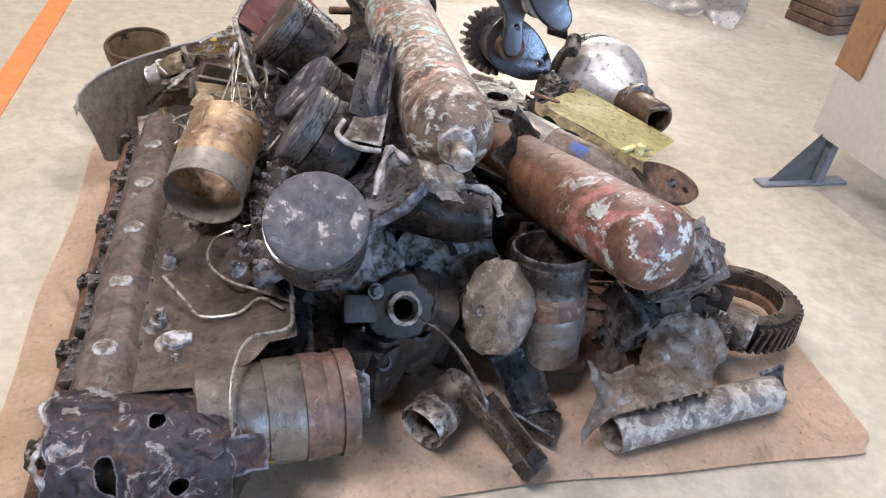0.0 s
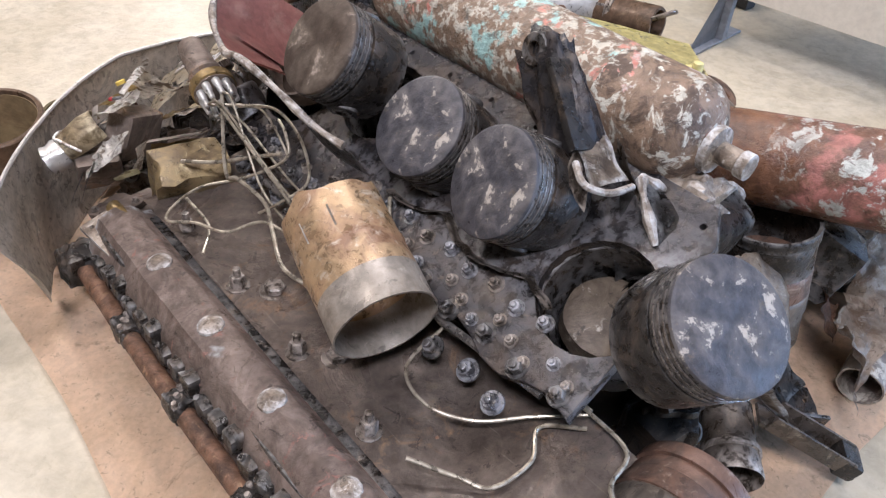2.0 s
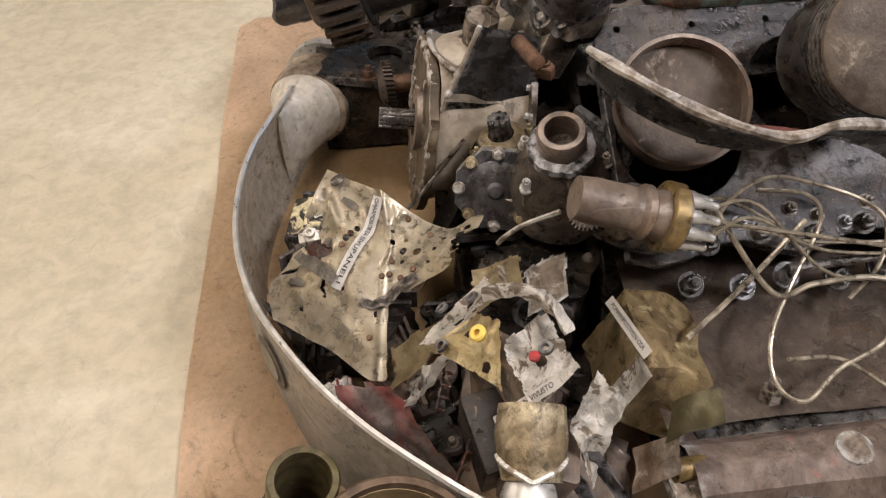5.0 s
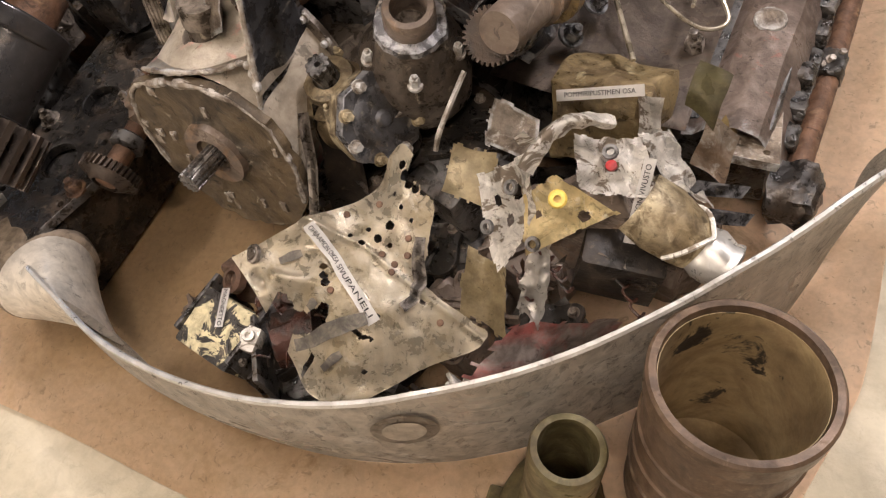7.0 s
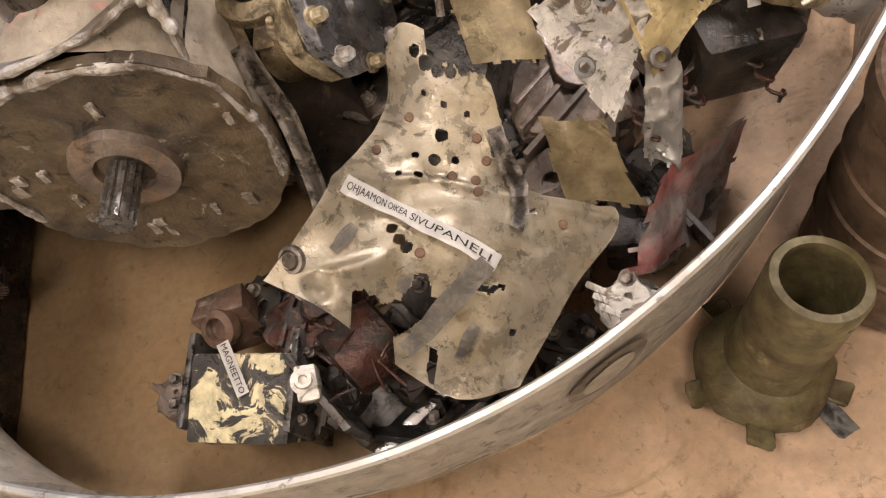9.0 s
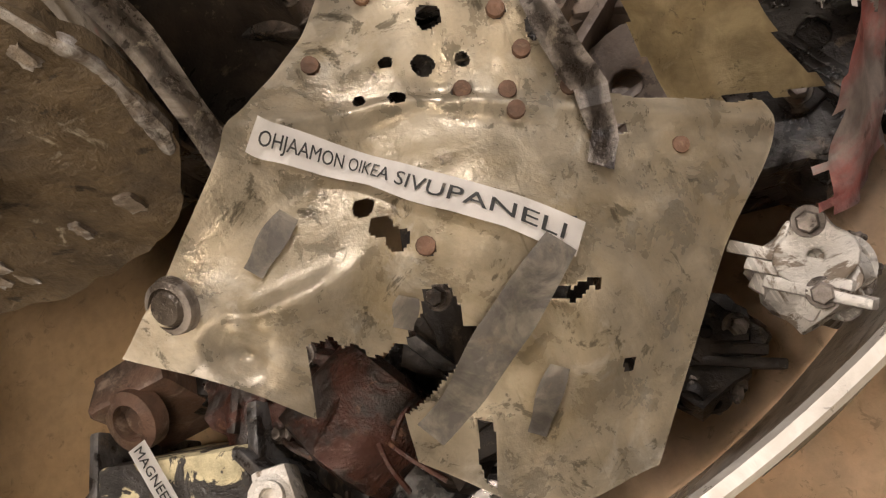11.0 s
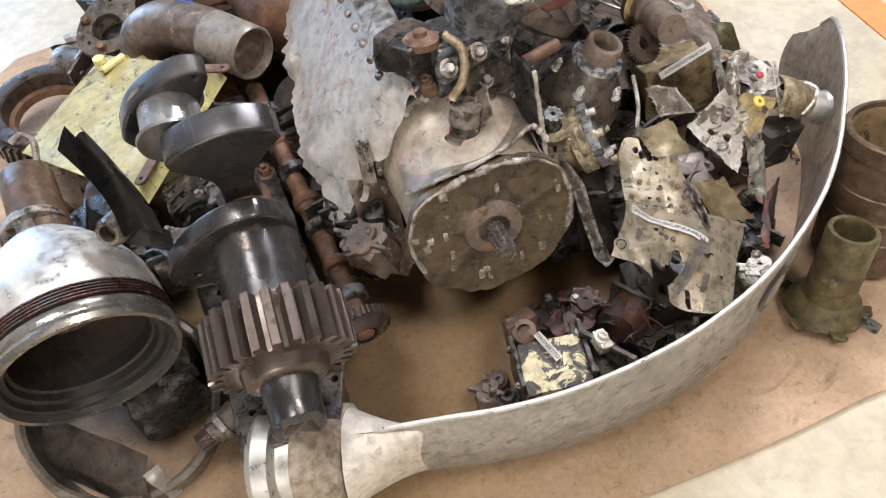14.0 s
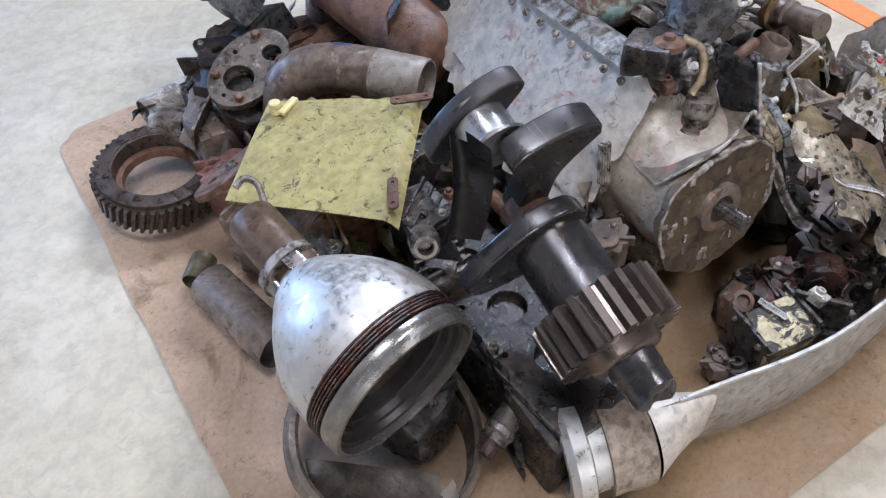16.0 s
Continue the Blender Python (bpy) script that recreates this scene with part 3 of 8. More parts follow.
def ground_cloth():
    def place(u, v):
        x, y = -0.79 + 1.70 * u + 0.02 * v * u, -0.770 + 0.075 * u * (1 - v) + 1.728 * v
        e = min(u, 1 - u, v, 1 - v)
        x += 0.012 * noise.noise(Vector((y * 3, 0, u * 2))) * (1 if min(u, 1 - u) < 0.3 else 0.2)
        y += 0.014 * noise.noise(Vector((x * 3, 5, v * 2)))
        if u < 0.2 and v > 0.75:
            x += 0.08 * (v - 0.75) * (1 - u / 0.2) * 4
        corner = min((u - a) ** 2 + (v - b) ** 2 for a in (0, 1) for b in (0, 1)) ** 0.5
        pull = max(0, 0.025 - corner)
        x, y = x - pull * (1 if u > 0.5 else -1), y - pull * (1 if v > 0.5 else -1)
        z = -0.004 * max(0, 1 - e / 0.02) + 0.0015 * noise.noise(Vector((x * 7, y * 7, 2)))
        return Vector((x, y, z - 0.0005))

    bm = bmesh.new()
    sheet(bm, place, 90, 90, 0.010)
    solid("ground_cloth", bm, CLOTH, "pinkish beige felt cloth with oil stains spread on the floor", "cloth")


def display_board():
    t = thing("display_board", (1.5, 0.0, -0.012), "white display board on grey steel feet", "board")
    m = pose(1.52, 0.02, 0, 0, 0, 6)
    part("panel", shaped(box, m @ pose(0, 0, 0.16), 0.03, 0.98, 1.3, 0.003), BOARD, t)
    for y in (0.44, -0.44):
        bm = bmesh.new()
        box(bm, m @ pose(-0.02, y, -0.012), 0.36, 0.05, 0.008, 0.001)
        box(bm, m @ pose(0.035, y, -0.004), 0.03, 0.05, 1.4, 0.002)
        crumple(bm, [m @ Vector(p) for p in ((-0.16, y, -0.004), (0.03, y, -0.004), (0.03, y, 0.17), (-0.02, y, 0.17))], 3, 3, 0.004, 0)
        part("foot", bm, GREYPAINT, t, "grey steel foot")
    t = thing("display_table", (1.85, 0.1, -0.012), "brown wooden display table on black steel legs", "table")
    part("end_panel", shaped(box, pose(1.465, 0.470, 0.378), 0.022, 0.126, 0.75, 0.002), BROWNBOARD, t)
    part("end_panel", shaped(box, pose(1.80, -0.56, 0.36), 0.55, 0.022, 0.75, 0.002), BROWNBOARD, t)
    part("tabletop", shaped(box, pose(1.72, -0.05, 1.13), 0.62, 1.25, 0.03, 0.004), BROWNBOARD, t)
    for x, y in ((1.865, 0.59), (1.826, -0.425)):
        part("leg", shaped(box, pose(x, y, -0.012), 0.06, 0.06, 1.14, 0.003), MATBLACK, t, "black steel leg")


def far_things():
    bm = shaped(crumple, [(1.4, 2.75, 0.02), (2.1, 2.1, 0.0), (2.35, 2.4, 0.22), (1.5, 3.0, 0.2)], 20, 16, 0.002, 0.05, 6, 3)
    solid("aluminium_sheet", bm, SILVER, "crumpled silver aluminium sheet lying on the floor", "metal sheet")
    bm = bmesh.new()
    for k in range(3):
        box(bm, pose(2.85, 2.35, -0.012 + 0.055 * k, 0, 0, 20), 0.42, 0.3, 0.05, 0.004)
    solid("wooden_crate", bm, DARKWOOD, "brown wooden crate of planks on the floor", "crate")


# ---- pistons ----
def piston(crown, side, name="piston"):
    """A piston at the origin; its crown lies in z = 0 and its skirt hangs down."""
    t = thing(name, (0, 0, 0), "sooty aircraft engine piston with ring grooves and gudgeon pin", "piston", "pistons of the engine")
    r = 0.0775
    prof = [(0.0, 0.0), (r * 0.5, 0.0), (r - 0.006, 0.0), (r - 0.001, -0.003), (r, -0.007)]
    z = -0.012
    for k in range(4):
        prof += [(r, z), (r - 0.0045, z - 0.0008), (r - 0.0045, z - 0.0038), (r, z - 0.0046)]
        z -= 0.0088
    prof += [(r, -0.055), (r - 0.001, -0.10), (r - 0.002, -0.118), (r - 0.008, -0.118), (r - 0.009, -0.05), (0.0, -0.045)]
    bm = bmesh.new()
    lathe(bm, Matrix(), prof[4:], 48)
    part("skirt", bm, side, t)
    bm = bmesh.new()
    lathe(bm, Matrix(), [(r, -0.0072), *prof[4:0:-1], (0.0, 0.0)][:5] + [(0.001, 0.0)], 48)
    part("crown", bm, crown, t, "soot-blackened crown")
    for k in range(3):
        bm = bmesh.new()
        zz = -0.0128 - 0.0088 * k
        lathe(bm, Matrix(), [(r - 0.004, zz), (r + 0.0006, zz - 0.0003), (r + 0.0006, zz - 0.0026), (r - 0.004, zz - 0.003)], 48)
        part("piston_ring", bm, STEEL, t)
    for s in (1, -1):
        bm = bmesh.new()
        lathe(bm, axis((0, s * (r - 0.012), -0.078), (0, s, 0)), [(0.026, 0), (0.026, 0.012), (0.024, 0.0135), (0.0165, 0.0135), (0.0165, 0.004)], 24)
        part("pin_boss", bm, side, t)
        bm = bmesh.new()
        lathe(bm, axis((0, s * (r - 0.012), -0.078), (0, s, 0)), [(0.0155, 0), (0.0155, 0.015), (0.010, 0.0155), (0.009, 0.004)], 20)
        part("gudgeon_pin", bm, STEEL, t, "bare steel pin")
    return t


def pistons():
    dark = piston(SOOT, BLACK)
    spots = [((-0.270, -0.095, 0.472), (-0.76, 0.02, 0.65), (0.3, -1, 0)), ((-0.282, -0.264, 0.474), (-0.85, 0.16, 0.50), (0.1, -1, 0.2)), ((-0.268, -0.622, 0.490), (-0.10, -0.60, 0.80), (1, 0, 0.2))]
    made = [copy_thing(dark, axis(p, n, s)) for p, n, s in spots]
    dark.matrix_basis = axis((-0.318, 0.088, 0.535), (-0.80, 0.06, 0.60), (0.5, -1, 0.2))
    for child in dark.children:
        if child.name.startswith("crown"):
            child.data = child.data.copy()
            child.data.materials[0] = SOOTB
    tagged(dark, "brown-crowned aircraft engine piston with its gudgeon pin sticking out")
    tagged(made[2], "pale-flecked piston with white corroded rings lying on the engine")


# ---- the engine ----
def engine():
    t = thing("engine_wreck", (-0.25, 0.0, 0.0), "wrecked aircraft engine block of oily brown metal lying on the cloth", "engine")
    # cylinder bank: a long body with a rounded cam cover along its outer edge
    sec = [(-0.655, 0.03), (-0.652, 0.10), (-0.640, 0.15), (-0.618, 0.188), (-0.590, 0.200), (-0.562, 0.194), (-0.540, 0.172), (-0.525, 0.168)]
    bm = bmesh.new()

    def cover(u, v):
        s = u * (len(sec) - 1)
        i = min(int(s), len(sec) - 2)
        f = s - i
        x, z = sec[i][0] * (1 - f) + sec[i + 1][0] * f, sec[i][1] * (1 - f) + sec[i + 1][1] * f
        y = 0.335 - 1.0 * v + (0.03 * noise.noise(Vector((u * 5, 1, 3))) if v > 0.97 else 0)
        d = 0.004 * noise.noise(Vector((x * 20, y * 12, z * 20)))
        return Vector((x - d, y, z + d))

    sheet(bm, cover, 28, 90, 0.006)
    cam = part("cam_cover", bm, COVER, t, "red-brown cam cover with worn paint")
    bm = bmesh.new()

    def deck(u, v):
        x = -0.535 + 0.25 * u
        y = 0.345 - 1.005 * v
        front = 0.05 * noise.noise(Vector((u * 4, 7, 1)))
        if v > 0.93 and u > 0.35:
            y += 0.13 * (u - 0.35) + 0.8 * front
        z = 0.190 + 0.045 * u**1.5 + 0.006 * noise.noise(Vector((x * 9, y * 7, 0)))
        z -= 0.03 * math.exp(-(((x + 0.40) / 0.07) ** 2)) * math.exp(-(((y + 0.38) / 0.10) ** 2))
        return Vector((x, y, z))

    sheet(bm, deck, 40, 90, 0.008)
    part("block_plate", bm, BROWNBLK, t, "oily brown block plate with dents")
    bm = bmesh.new()
    box(bm, pose(-0.44, -0.12, 0.02), 0.38, 0.86, 0.155, 0.01)
    part("block_core", bm, BLACK, t)
    # bolts along the cover and the plate
    for k in range(7):
        bm = bmesh.new()
        y = 0.153 - 0.178 * k
        if y > -0.72:
            lathe(bm, axis((-0.588, y, 0.196), (-0.12, 0, 1)), [(0.021, 0), (0.020, 0.004), (0.012, 0.009), (0.001, 0.010)], 14)
            part("cover_screw", bm, PALE, cam, "pale corroded screw head")
    for k in range(5):
        y = 0.215 - 0.178 * k
        bm = bmesh.new()
        bolt(bm, axis((-0.510, y, 0.190), (0.02, 0.05, 1)), 0.013, 0.02, 0.016)
        part("block_bolt", bm, GREYM, t)
        if k in (1, 2, 4):
            bm = bmesh.new()
            bolt(bm, axis((-0.470, y - 0.045, 0.192), (0.05, 0.0, 1)), 0.017, 0.012)
            part("block_bolt", bm, PALE if k == 4 else GREYM, t)
    part("block_bolt", shaped(bolt, axis((-0.483, -0.548, 0.192), (0.05, 0.0, 1)), 0.022, 0.014), PALE, t)
    part("block_bolt", shaped(bolt, axis((-0.478, -0.590, 0.190), (0.15, 0.1, 1)), 0.010, 0.012, 0.006), GREYM, t)
    part("block_bolt", shaped(bolt, axis((-0.515, -0.500, 0.190), (0.05, -0.1, 1)), 0.015, 0.014), GREYM, t)
    # rail of brown tube with black brackets along the foot of the cover
    bm = bmesh.new()
    sweep(bm, [(-0.664, 0.34, 0.105), (-0.668, 0.05, 0.10), (-0.664, -0.3, 0.10), (-0.664, -0.76, 0.085)], 0.016, 12, 4)
    part("rail_tube", bm, RUST, t, "rusty tube along the cover")
    for k, y in enumerate((0.345, 0.135, -0.06, -0.27, -0.47, -0.70)):
        bm = bmesh.new()
        lump(bm, pose(-0.668, y, 0.105), 0.036 if k else 0.06, 0.045 if k else 0.07, 0.042 if k else 0.06, k + 2, 0.5)
        br = part("bracket", bm, BLACK, t, "black oily bracket")
        for j in range(3):
            part("bolt", shaped(bolt, axis((-0.676 + 0.010 * j, y + 0.012 * (j - 1), 0.122), (-0.3, 0.2 * j, 1)), 0.005, 0.007), GREYM, br)
    for k in range(22):
        y = 0.28 - 0.043 * k
        bm = bmesh.new()
        lump(bm, pose(-0.642, y, 0.128 + 0.008 * (k % 3)), 0.03, 0.032, 0.034, k, 0.5, 2)
        bolt(bm, axis((-0.648, y + 0.012, 0.138), (-0.5, 0, 1)), 0.006, 0.008)
        part("rocker", bm, BLACK, t)
    # crankcase deck with its bores
    n = Vector((-0.56, 0, 0.83)).normalized()
    m = axis((-0.215, -0.08, 0.375), n, (0, 1, 0))
    out = []
    for k in range(25):
        out.append((0.43 - 0.86 * k / 24, 0.165 + 0.012 * math.sin(k * 1.3) + 0.008 * noise.noise(Vector((k, 2, 3)))))
    out += [(-0.43, -0.12), (-0.40, -0.165), (0.40, -0.165), (0.43, -0.12)]
    bores = [(0.345 - 0.175 * k, 0.02 if k in (0, 4) else -0.036, 0.082 if k in (0, 4) else 0.077) for k in range(5)]
    holes = list(bores)
    holes += [(0.40 - 0.1 * k, -0.135, 0.006) for k in range(9)]
    bm = plate(out, holes, 0.018, m, 0.002)
    case = part("crankcase_deck", bm, DECKBLUE, t, "grey crankcase deck with cylinder bores")
    for x, y, r in bores:
        bm = bmesh.new()
        lathe(bm, m @ pose(x, y, -0.12), [(r - 0.001, 0), (r - 0.001, 0.108), (r + 0.003, 0.112), (r + 0.003, 0)], 36, True)
        part("bore_liner", bm, BLACK, case, "dark empty bore")
    part("broken_plug", shaped(lathe, m @ pose(-0.352, 0.015, -0.075, 18, -14, 0), [(0.001, 0.012), (0.05, 0.010), (0.064, 0.002), (0.066, -0.03), (0.05, -0.04)], 36, False, lambda a, r, z: (r * (1 + 0.05 * noise.noise(Vector((math.cos(a) * 2, math.sin(a) * 2, 1)))), z)), DISCGREY, case, "broken grey-brown plug in the bore")
    for k in range(13):
        bm = bmesh.new()
        bolt(bm, m @ pose(0.40 - 0.067 * k, 0.148 + 0.008 * (k % 2), 0.010), 0.011, 0.012, 0.008)
        part("stud", bm, BLACK, case)
    for k in range(12):
        bm = bmesh.new()
        bolt(bm, axis((-0.368 - 0.012 * (k % 2), 0.27 - 0.062 * k, 0.245), (-0.6, 0, 0.8)), 0.012, 0.012, 0.01)
        part("stud", bm, GLASSY if k % 3 else BLACK, case)
    for k in range(26):
        part("nut", shaped(bolt, m @ pose(0.42 - 0.033 * k, 0.122 + 0.012 * (k % 3), 0.010), 0.007, 0.009, 0.006), GREYM if k % 4 else GLASSY, case)
    def lip(u, v):
        x = 0.02 - 0.34 * u
        hug = min(abs(x - 0.345 + 0.175 * k) for k in range(5))
        return m @ Vector((x, 0.046 + 0.026 * math.cos(hug * 18) + 0.006 * noise.noise(Vector((u * 12, 1, 5))) + 0.012 * v, 0.010 + (0.016 + 0.006 * math.sin(u * 21)) * v))
    part("torn_lip", shaped(sheet, lip, 50, 4, 0.004), GREYM, case, "pale torn lip beside the bores")
    for k in range(9):
        part("nut", shaped(bolt, m @ pose(0.05 - 0.047 * k, 0.088 + 0.008 * (k % 2), 0.010), 0.009, 0.010, 0.007), GLASSY if k % 3 else GREYM, case)
    bm = bmesh.new()
    sec2 = [(-0.30, 0.215), (-0.335, 0.25), (-0.375, 0.285)]

    def flange(u, v):
        s = u * 2
        i = min(int(s), 1)
        f = s - i
        y = 0.33 - 0.80 * v
        w = 0.008 * noise.noise(Vector((y * 30, u * 2, 4)))
        return Vector((sec2[i][0] * (1 - f) + sec2[i + 1][0] * f + 0.035 + w, y, sec2[i][1] * (1 - f) + sec2[i + 1][1] * f - 0.01))

    sheet(bm, flange, 6, 70, 0.012)
    part("flange", bm, BLACK, case, "black flange with studs")
    bm = bmesh.new()
    sweep(bm, [(-0.385, 0.16, 0.275), (-0.37, -0.1, 0.275), (-0.345, -0.46, 0.28)], 0.006, 8, 4)
    part("rod", bm, STEEL, case)
    # casing body under the deck
    prof = [(-0.30, 0.02), (-0.33, 0.22), (-0.10, 0.375), (-0.01, 0.405), (0.08, 0.36), (0.15, 0.24), (0.15, 0.02)]
    bm = bmesh.new()
    ends = []
    for k in range(15):
        y = -0.42 + 0.055 * k
        w = 1 - 0.12 * abs(k - 7) / 7
        ends.append([bm.verts.new((-0.09 + (x + 0.09) * w + 0.015 * noise.noise(Vector((x * 9, y * 9, z * 9))), y + 0.03 * noise.noise(Vector((x * 12, z * 12, k))), z * (0.9 + 0.1 * w) if z > 0.1 else z)) for x, z in prof])
    for lo, hi in zip(ends, ends[1:]):
        for k in range(len(prof)):
            bm.faces.new((lo[k], lo[(k + 1) % len(prof)], hi[(k + 1) % len(prof)], hi[k]))
    bm.faces.new(ends[0]), bm.faces.new(ends[-1][::-1])
    for f in [f for f in bm.faces if len(f.verts) == 4 and all(0.2 < v.co.z for v in f.verts) and f.calc_center_median().x < -0.1]:
        bm.faces.remove(f)
    part("crankcase_body", bm, BLACK, t, "black crankcase body")
    # pale flank sheet with a riveted rib
    bm = bmesh.new()

    def flank(u, v):
        y = -0.06 + 0.50 * v
        edge = 0.022 * noise.noise(Vector((v * 9, u * 3, 9))) + 0.010 * noise.noise(Vector((v * 30, 1, 2)))
        x = 0.055 + (0.135 + 0.075 * v - 0.035 * max(0, v - 0.7) / 0.3) * u + (edge if u > 0.85 else 0)
        z = 0.482 - 0.15 * u**1.15 - 0.09 * v * u + 0.005 * noise.noise(Vector((x * 8, y * 8, 0))) + 0.014 * max(0, v - 0.6) * noise.noise(Vector((x * 22, y * 22, 4))) * 2
        z -= 0.06 * max(0, v - 0.88) / 0.12 * (0.6 + 0.8 * noise.noise(Vector((u * 7, 2, 8))))
        if v < 0.02:
            y += 0.05 * noise.noise(Vector((u * 9, 3, 3)))
        return Vector((x, y, z))

    sheet(bm, flank, 34, 50, 0.004)
    fl = part("flank_sheet", bm, WHITEP, t, "white primed flank sheet with red traces")
    bm = bmesh.new()
    sheet(bm, lambda u, v: Vector((0.035 + 0.05 * u, -0.10 + 0.52 * v, 0.494 - 0.014 * u + 0.006 * math.sin(u * 3.1))), 3, 20, 0.006)
    part("rib", bm, PALE, fl, "pale riveted rib")
    for k in range(12):
        bm = bmesh.new()
        lathe(bm, axis((0.094, -0.07 + 0.042 * k, 0.466), (0.6, 0.0, 0.8)), [(0.008, 0), (0.007, 0.005), (0.003, 0.008), (0.0005, 0.008)], 8)
        part("rivet", bm, GREYM, fl)


def torn_casing():
    """The torn liner wall with a pale broken edge and a pink inside."""
    t = thing("torn_casing", (-0.35, 0.2, 0.36), "torn engine casing with a pale broken edge and pink lining", "engine casing")
    top = smooth_line([(-0.25, 0.400, 0.515), (-0.325, 0.375, 0.525), (-0.375, 0.31, 0.505), (-0.398, 0.23, 0.485), (-0.400, 0.179, 0.497), (-0.385, 0.10, 0.475), (-0.365, 0.03, 0.44), (-0.345, -0.05, 0.425)], 8)
    n = len(top) - 1

    def wall(shift, drop):
        def place(u, v):
            i = min(int(round(u * n)), n)
            d = drop * (0.75 + 0.35 * math.sin(u * 9) * 0.5)
            p = top[i] + Vector((shift * (1 - v) - 0.004, -0.3 * shift * (1 - v) * (u < 0.3), -d * (1 - v)))
            return p + Vector((0, 0, 0.005 * noise.noise(Vector((u * 30, v, 2))) * v))
        return place

    bm = bmesh.new()
    sheet(bm, wall(0.034, 0.062), n, 8, 0.005)
    part("outer_wall", bm, GLASSY, t, "blue-black outer wall")
    bm = bmesh.new()
    sheet(bm, lambda u, v: wall(0.105, 0.11)(u * 0.50, v) + Vector((0.007, -0.10 * (1 - v) * max(0, 0.5 - u), 0)), 22, 8, 0.003)
    part("lining", bm, PINK, t, "pink oxide lining")
    bm = bmesh.new()
    sweep(bm, [p + Vector((-0.002, 0, 0.002)) for p in top[::3]], 0.006, 8, 3, lambda s: 0.8 + 0.35 * math.sin(s * 17) ** 2)
    part("broken_edge", bm, PALE, t, "pale broken edge")
    t = thing("bore_cap", (-0.235, 0.27, 0.43), "round brown cap plate set in the engine bore", "cap plate")
    m = axis((-0.208, 0.262, 0.402), (-0.62, 0.10, 0.75))
    part("plate", plate(disc_outline(0.077, 40), (), 0.012, m), SOOTB, t)
    part("rim", shaped(lathe, m, [(0.076, -0.006), (0.082, -0.006), (0.083, 0.030), (0.078, 0.030)], 44, True), BROWNBLK, t)


# ---- bottles and cylinders ----
def bottle(name, p, q, r, label, mat, mat2, cut):
    t = thing(name, p, label, "pressure bottle")
    m, n = along(p, q), span(p, q)
    dome = [(r * math.cos(a), -r * 0.75 * math.sin(a)) for a in (radians(k) for k in range(90, -1, -9))]
    body = dome + [(r * 1.0, n * k / 16) for k in range(1, 17)]
    end = [(r * math.cos(a), n + r * 0.7 * math.sin(a)) for a in (radians(k) for k in range(9, 91, 9))]
    prof = [(max(a, 0.0008), b) for a, b in body + end]

    def dent(a, rr, z):
        w = noise.noise(Vector((math.cos(a) * 1.6, math.sin(a) * 1.6, z * 14)))
        w2 = noise.noise(Vector((math.cos(a) * 5, math.sin(a) * 5, z * 50)))
        return rr * (1 + 0.012 * w + 0.010 * w2), z

    i = next(k for k, (rr, z) in enumerate(prof) if z >= n * cut)
    part("body", shaped(lathe, m, prof[: i + 1], 44, False, dent), mat, t)
    bm = shaped(lathe, m, prof[i:], 44, False, dent)
    part("shoulder", bm, mat2, t)
    return t, m, n


def bottles():
    t, m, n = bottle("pressure_bottle", (-0.028, 0.225, 0.520), (-0.020, -0.360, 0.512), 0.080, "pressure bottle with flaking mint and red paint lying on the engine", BOTTLE1, BOTTLE1B, 0.80)
    bm = bmesh.new()
    lathe(bm, m @ pose(0, 0, n + 0.05), [(0.034, 0), (0.034, 0.012), (0.016, 0.016), (0.016, 0.045), (0.019, 0.048), (0.019, 0.062), (0.010, 0.064)], 14)
    part("valve", bm, PALE, t, "corroded valve")
    bm = bmesh.new()
    lump(bm, m @ pose(-0.055, 0.01, n + 0.055), 0.10, 0.13, 0.09, 3, 0.9, 4)
    lump(bm, m @ pose(-0.085, 0.03, n + 0.065), 0.09, 0.09, 0.07, 7, 0.9, 4)
    part("crust", bm, PALE, t, "pale corroded crust")
    bottle("pressure_bottle", (0.180, -0.060, 0.310), (0.298, -0.595, 0.428), 0.077, "rusty brown pressure bottle with red and white paint on one end", BOTTLE2, BOTTLE2, 0.95)


def gold_can():
    t = thing("metal_can", (-0.44, -0.19, 0.23), "dented gold-coloured open metal can lying on the engine", "can")
    p, q = (-0.412, -0.090, 0.366), (-0.450, -0.272, 0.313)
    m, n = along(p, q), span(p, q)

    def ragged(a, r, z):
        if z < 0.002:
            z -= 0.022 * (0.5 + noise.noise(Vector((math.cos(a) * 2.2, math.sin(a) * 2.2, 1)))) - 0.01
        return r * (1 + 0.02 * noise.noise(Vector((math.cos(a), math.sin(a), z * 9)))), z

    r = 0.074
    prof = [(r, 0), (r, n * 0.2), (r, n * 0.42), (r + 0.002, n * 0.45), (r, n * 0.48), (r, n * 0.7)]
    bm = shaped(lathe, m, [*prof, (r - 0.002, n * 0.7), (r - 0.002, 0)], 44, True, ragged)
    part("back_half", bm, GOLD, t)
    bm = shaped(lathe, m, [(r, n * 0.7), (r, n - 0.003), (r + 0.0015, n), (r - 0.0015, n), (r - 0.002, n - 0.004), (r - 0.002, n * 0.7)], 44, True, ragged)
    part("front_half", bm, CANGREY, t, "grey unpainted rim")
    bm = shaped(crumple, [m @ Vector(v) for v in ((0.0755 * math.cos(1.0), 0.0755 * math.sin(1.0), 0.03), (0.0755 * math.cos(0.35), 0.0755 * math.sin(0.35), 0.03), (0.0755 * math.cos(0.35), 0.0755 * math.sin(0.35), 0.065), (0.0755 * math.cos(1.0), 0.0755 * math.sin(1.0), 0.065))], 6, 6, 0.001, 0.0, 1, 1, 0, 0.006)
    part("label", bm, SILVER, t, "bright scraped patch")


